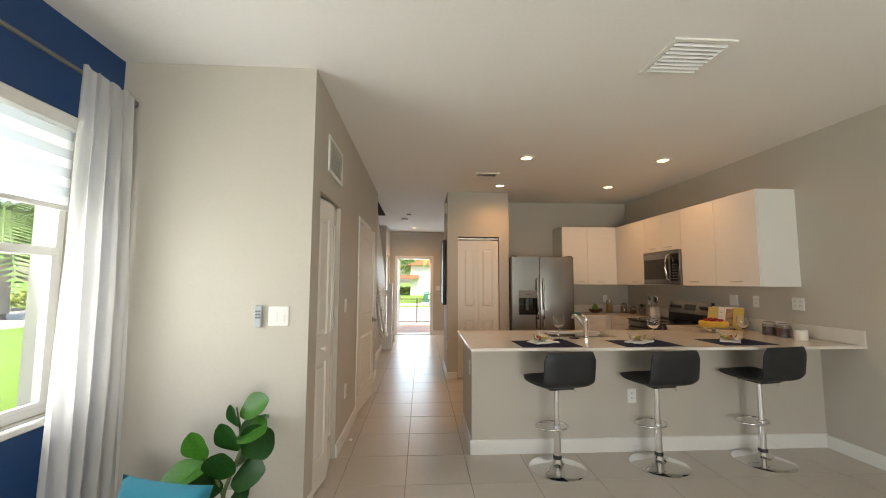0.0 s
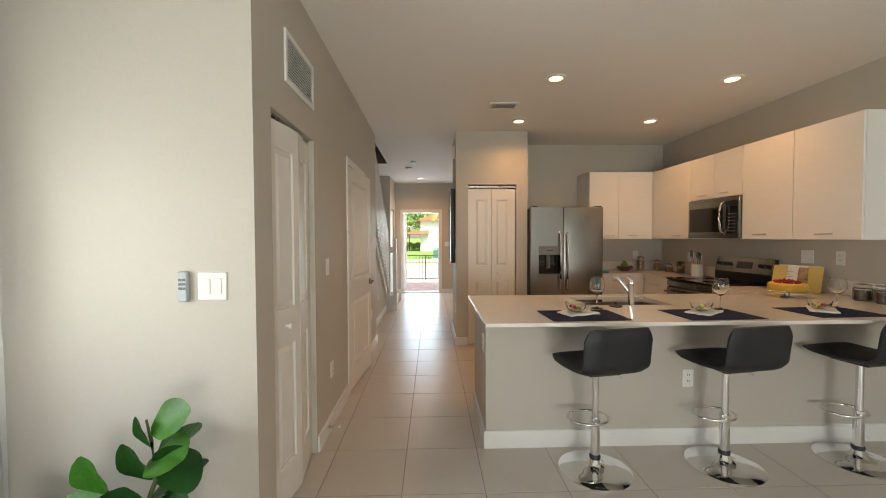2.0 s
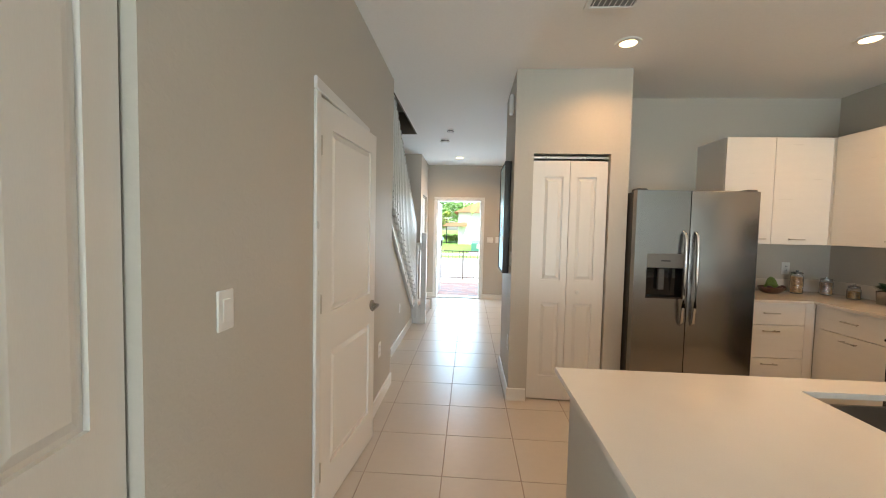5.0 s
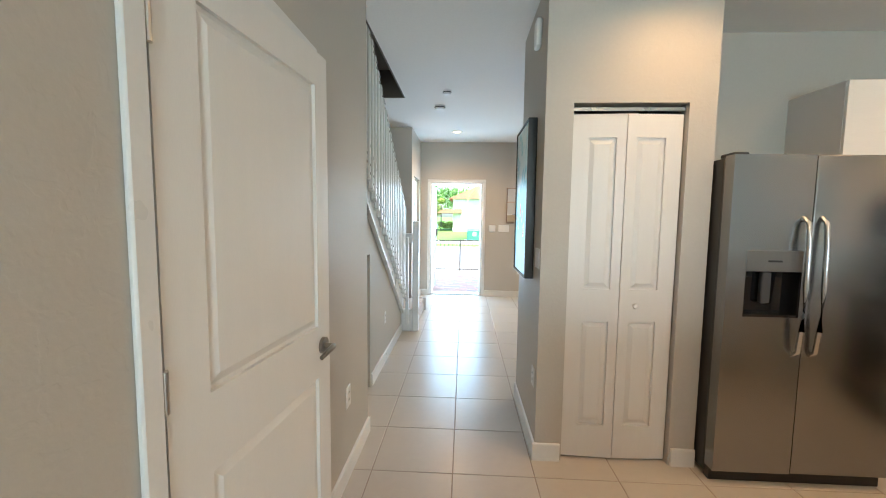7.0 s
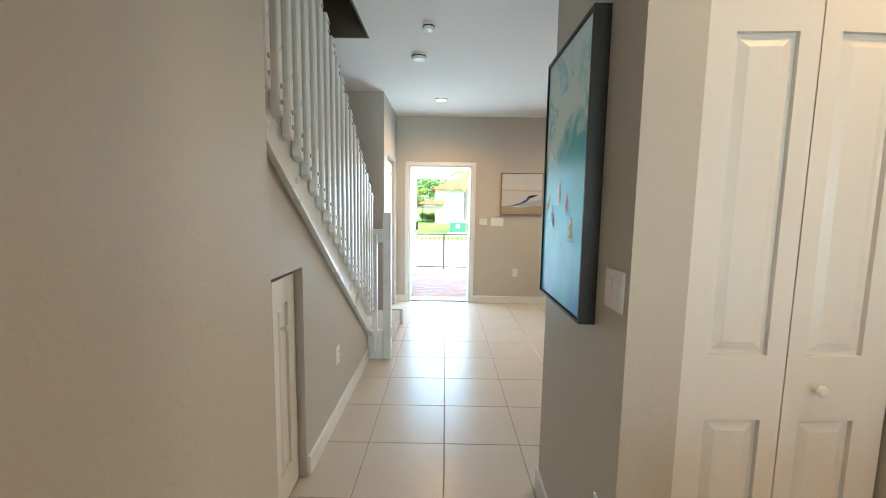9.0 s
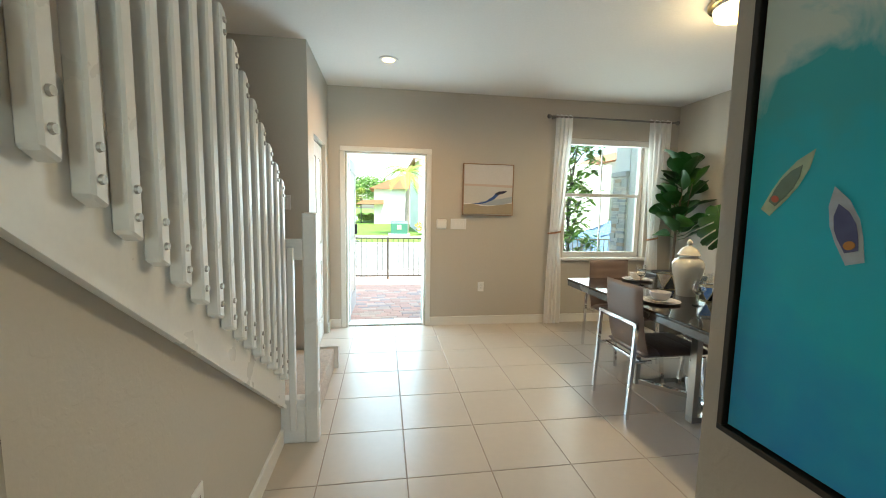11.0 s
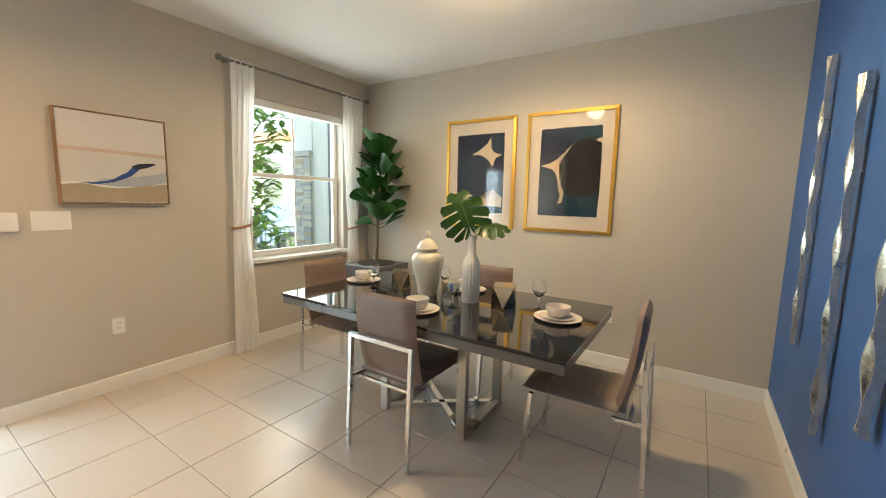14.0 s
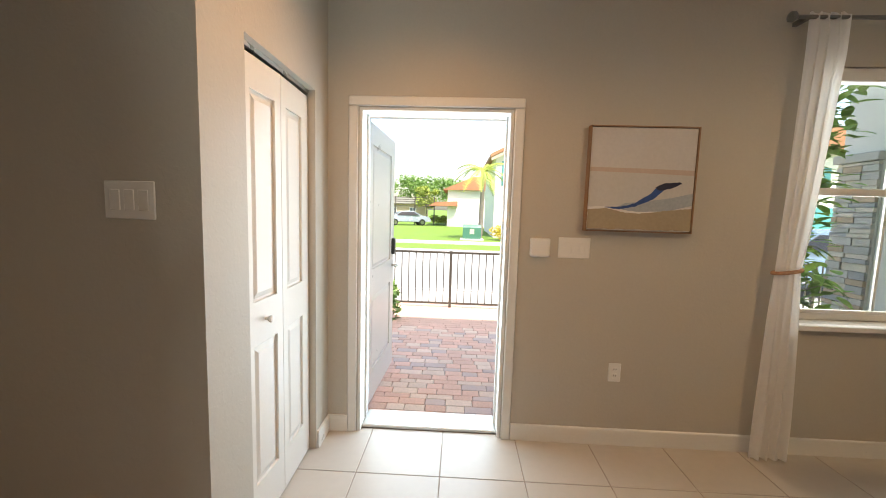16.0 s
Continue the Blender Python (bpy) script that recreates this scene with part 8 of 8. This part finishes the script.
part("fascia", _bm, material("fascia_tan", (0.42, 0.34, 0.26), 0.7), hs, "tan roof fascia")
window_unit(hs, 1.3, 3.2, 1.0, 1.5, 0.0)
window_unit(hs, 3.9, 3.2, 1.0, 1.5, 0.0)
for _x in (1.2, 5.0):
    _bm = bmesh.new()
    _pts = [(_x - 0.75, 0.0), (_x + 0.75, 0.0)] + [(_x + 0.75 * math.cos(q), 1.7 + 0.75 * math.sin(q)) for q in [math.pi * i / 12 for i in range(13)]]
    prism(_bm, _pts, 1, -0.03, 0.0)
    # solid plate on the wall; the porch's shade is its grey colour
    part("arch_opening", _bm, material("arch_shade", (0.30, 0.29, 0.28), 0.9), hs, "shaded arched porch opening")
    window_unit(hs, _x, 0.9, 0.8, 1.2, -0.035, False)
h2 = thing("low_house", (-0.6, 47, -0.2), "lower white house wing with terracotta roof", "house")
_bm = bmesh.new()
box(_bm, (0, 0, 0), (9, 8, 3.7))
part("wall", _bm, STUC, h2)
_bm = bmesh.new()
prism(_bm, [(-0.5, 3.6), (9.5, 3.6), (6.5, 4.9), (2.5, 4.9)], 1, -0.4, 8.4)
part("roof", _bm, TERRA, h2, "terracotta hip roof")
_bm = bmesh.new()
prism(_bm, [(-1.8, 2.0), (1.0, 2.0), (1.0, 2.5), (-1.2, 2.35)], 1, -0.6, 6)
part("porch_roof", _bm, TERRA, h2)
h3 = thing("tan_house", (-15, 60, -0.2), "low tan house in the distance", "house")
_bm = bmesh.new()
box(_bm, (0, 0, 0), (11, 6, 2.3))
part("wall", _bm, material("stucco_tan", (0.46, 0.36, 0.25), 0.85), h3)
_bm = bmesh.new()
prism(_bm, [(-0.5, 2.25), (11.5, 2.25), (8.5, 3.1), (2.5, 3.1)], 1, -0.4, 6.4)
part("roof", _bm, material("grey_roof", (0.30, 0.28, 0.27), 0.8), h3)
for _k in range(4):
    window_unit(h3, 1.6 + 2.6 * _k, 0.8, 0.9, 1.0, 0.0, False)
h4 = thing("garage_house", (13.5, 34, -0.2), "white house with teal garage door across the street", "house")
_bm = bmesh.new()
box(_bm, (4.5, -2, 0), (22, 8, 5.6))
part("wall", _bm, STUC, h4)
_bm = bmesh.new()
prism(_bm, [(3.9, 5.5), (22.6, 5.5), (19, 7.0), (7.5, 7.0)], 1, -2.5, 8.5)
part("roof", _bm, TERRA, h4)
for _k in range(3):
    _bm = bmesh.new()
    box(_bm, (6 + 5 * _k, -2.06, 0), (9.2 + 5 * _k, -2.0, 2.4))
    part("garage_door", _bm, material("teal_garage", (0.10, 0.36, 0.38), 0.6), h4, "teal garage door")
    window_unit(h4, 7.6 + 5 * _k, 3.3, 1.1, 1.4, -2.0, True)

# tall screen fence far behind the lawn, utility box
sf = thing("screen_fence", (-18, 48.5, -0.2), "dark open metal fence behind the lawn", "fence")
for _i in range(9):
    block("post", (_i * 2.0 - 0.05, -0.05, 0), (_i * 2.0 + 0.05, 0.05, 2.9), BRONZE, sf)
for _i in range(5):
    block("rail", (0, -0.02, 1.9 + _i * 0.22), (16.05, 0.02, 1.95 + _i * 0.22), BRONZE, sf)
ub = thing("utility_box", (0.85, 29.6, -0.2), "green metal utility transformer box on the lawn", "utility box")
_bm = bmesh.new()
box(_bm, (-0.15, -0.1, 0), (1.15, 0.9, 0.08))
part("pad", _bm, CONC, ub)
_bm = bmesh.new()
prism(_bm, [(0, 0.08), (0.8, 0.08), (0.8, 0.85), (0.10, 0.85), (0, 0.70)], 0, 0.0, 1.0)
part("cabinet", _bm, material("utility_green", (0.05, 0.16, 0.11), 0.5), ub)
_bm = bmesh.new()
box(_bm, (0.38, -0.006, 0.35), (0.62, 0.0, 0.62))
part("warning_label", _bm, material("label_pale", (0.60, 0.55, 0.35), 0.6), ub)


# parked cars
def car(at, turn, col, label):
    th = thing("parked_car", pose(at[0], at[1], at[2], 0, 0, turn), label, "car")
    side = [(-2.2, 0.35), (-2.25, 0.62), (-2.05, 0.86), (-1.35, 0.95), (-0.75, 1.36), (-0.2, 1.45), (0.55, 1.42), (1.2, 1.02), (1.95, 0.90), (2.22, 0.70), (2.22, 0.35)]
    bm = bmesh.new()
    prism(bm, side, 1, -0.86, 0.86)
    for v in bm.verts:
        if v.co.z > 1.1:
            v.co.y *= 0.78
    bmesh.ops.bevel(bm, geom=list(bm.edges), offset=0.05, segments=2, affect='EDGES')
    part("body", bm, material("car_paint", col, 0.25, 0.2, vary=0.03, coat=0.8), th, smooth=True)
    for s in (-1, 1):
        bm = bmesh.new()
        vs = [(-1.22, 0.845), (-0.72, 0.79), (0.50, 0.78), (1.05, 0.84)]
        zs = [0.98, 1.30, 1.34, 1.02]
        prism(bm, [(p[0], z) for p, z in zip(vs, zs)], 1, s * 0.76, s * 0.865)
        for v in bm.verts:
            if v.co.z > 1.1:
                v.co.y *= 0.85
        part("side_window", bm, BLACKG, th)
    for x in (-1.38, 1.36):
        for s in (-1, 1):
            bm = bmesh.new()
            cyl(bm, (x, s * 0.70, 0.32), (x, s * 0.88, 0.32), 0.32, n=24)
            wl = part("wheel", bm, BLACKP, th, "black tyre", smooth=True)
            bm = bmesh.new()
            cyl(bm, (x, s * 0.87, 0.32), (x, s * 0.89, 0.32), 0.20, n=20)
            part("rim", bm, STEEL, wl, "silver wheel rim", smooth=True)
    return th


car((8.6, 17.2, -0.185), 180, (0.16, 0.24, 0.36), "light blue parked car on the street")
car((-4.6, 47.0, -0.2), 20, (0.30, 0.34, 0.40), "grey-blue parked car beyond the lawn")
car((-8.5, 46.5, -0.2), 15, (0.45, 0.46, 0.47), "silver parked car beyond the lawn")

# ---- floor tiles ----
def tile_mesh(w, d):
    bm = bmesh.new()
    box(bm, (0, 0, -0.008), (w, d, 0.0))
    top = [e for e in bm.edges if all(v.co.z > -1e-6 for v in e.verts)]
    bmesh.ops.bevel(bm, geom=top, offset=0.0018, segments=1, affect='EDGES')
    me = bpy.data.meshes.new("floor_tile")
    bm.to_mesh(me)
    bm.free()
    me.materials.append(TILE)
    return me


PITCH, GAP = 0.459, 0.005
_tiles = {}
_rest = bmesh.new()
_ix = range(-4, 9)
for _i in _ix:
    for _j in range(-15, 18):
        x0, x1 = 0.577 + PITCH * _i + GAP / 2, 0.577 + PITCH * (_i + 1) - GAP / 2
        y0, y1 = 2.74 + PITCH * _j + GAP / 2, 2.74 + PITCH * (_j + 1) - GAP / 2
        x0, x1, y0, y1 = max(x0, XW), min(x1, XR), max(y0, -4.0), min(y1, 10.515)
        if x1 - x0 < 0.02 or y1 - y0 < 0.02:
            continue
        near = (y0 > 1.8 and x1 > -0.16) and not (x0 > 1.2 and 3.4 < y0 and y1 < 6.3 and x0 > 3.5)
        if near:
            key = (round(x1 - x0, 3), round(y1 - y0, 3))
            if key not in _tiles:
                _tiles[key] = tile_mesh(*key)
            o = new("floor_tile", _tiles[key])
            o.parent = floor
            o.location = (x0, y0, 0)
        else:
            box(_rest, (x0, y0, -0.008), (x1, y1, 0.0))
_o = part("floor_tiles_far", _rest, TILE, floor)
_o["kind"] = "stuff"
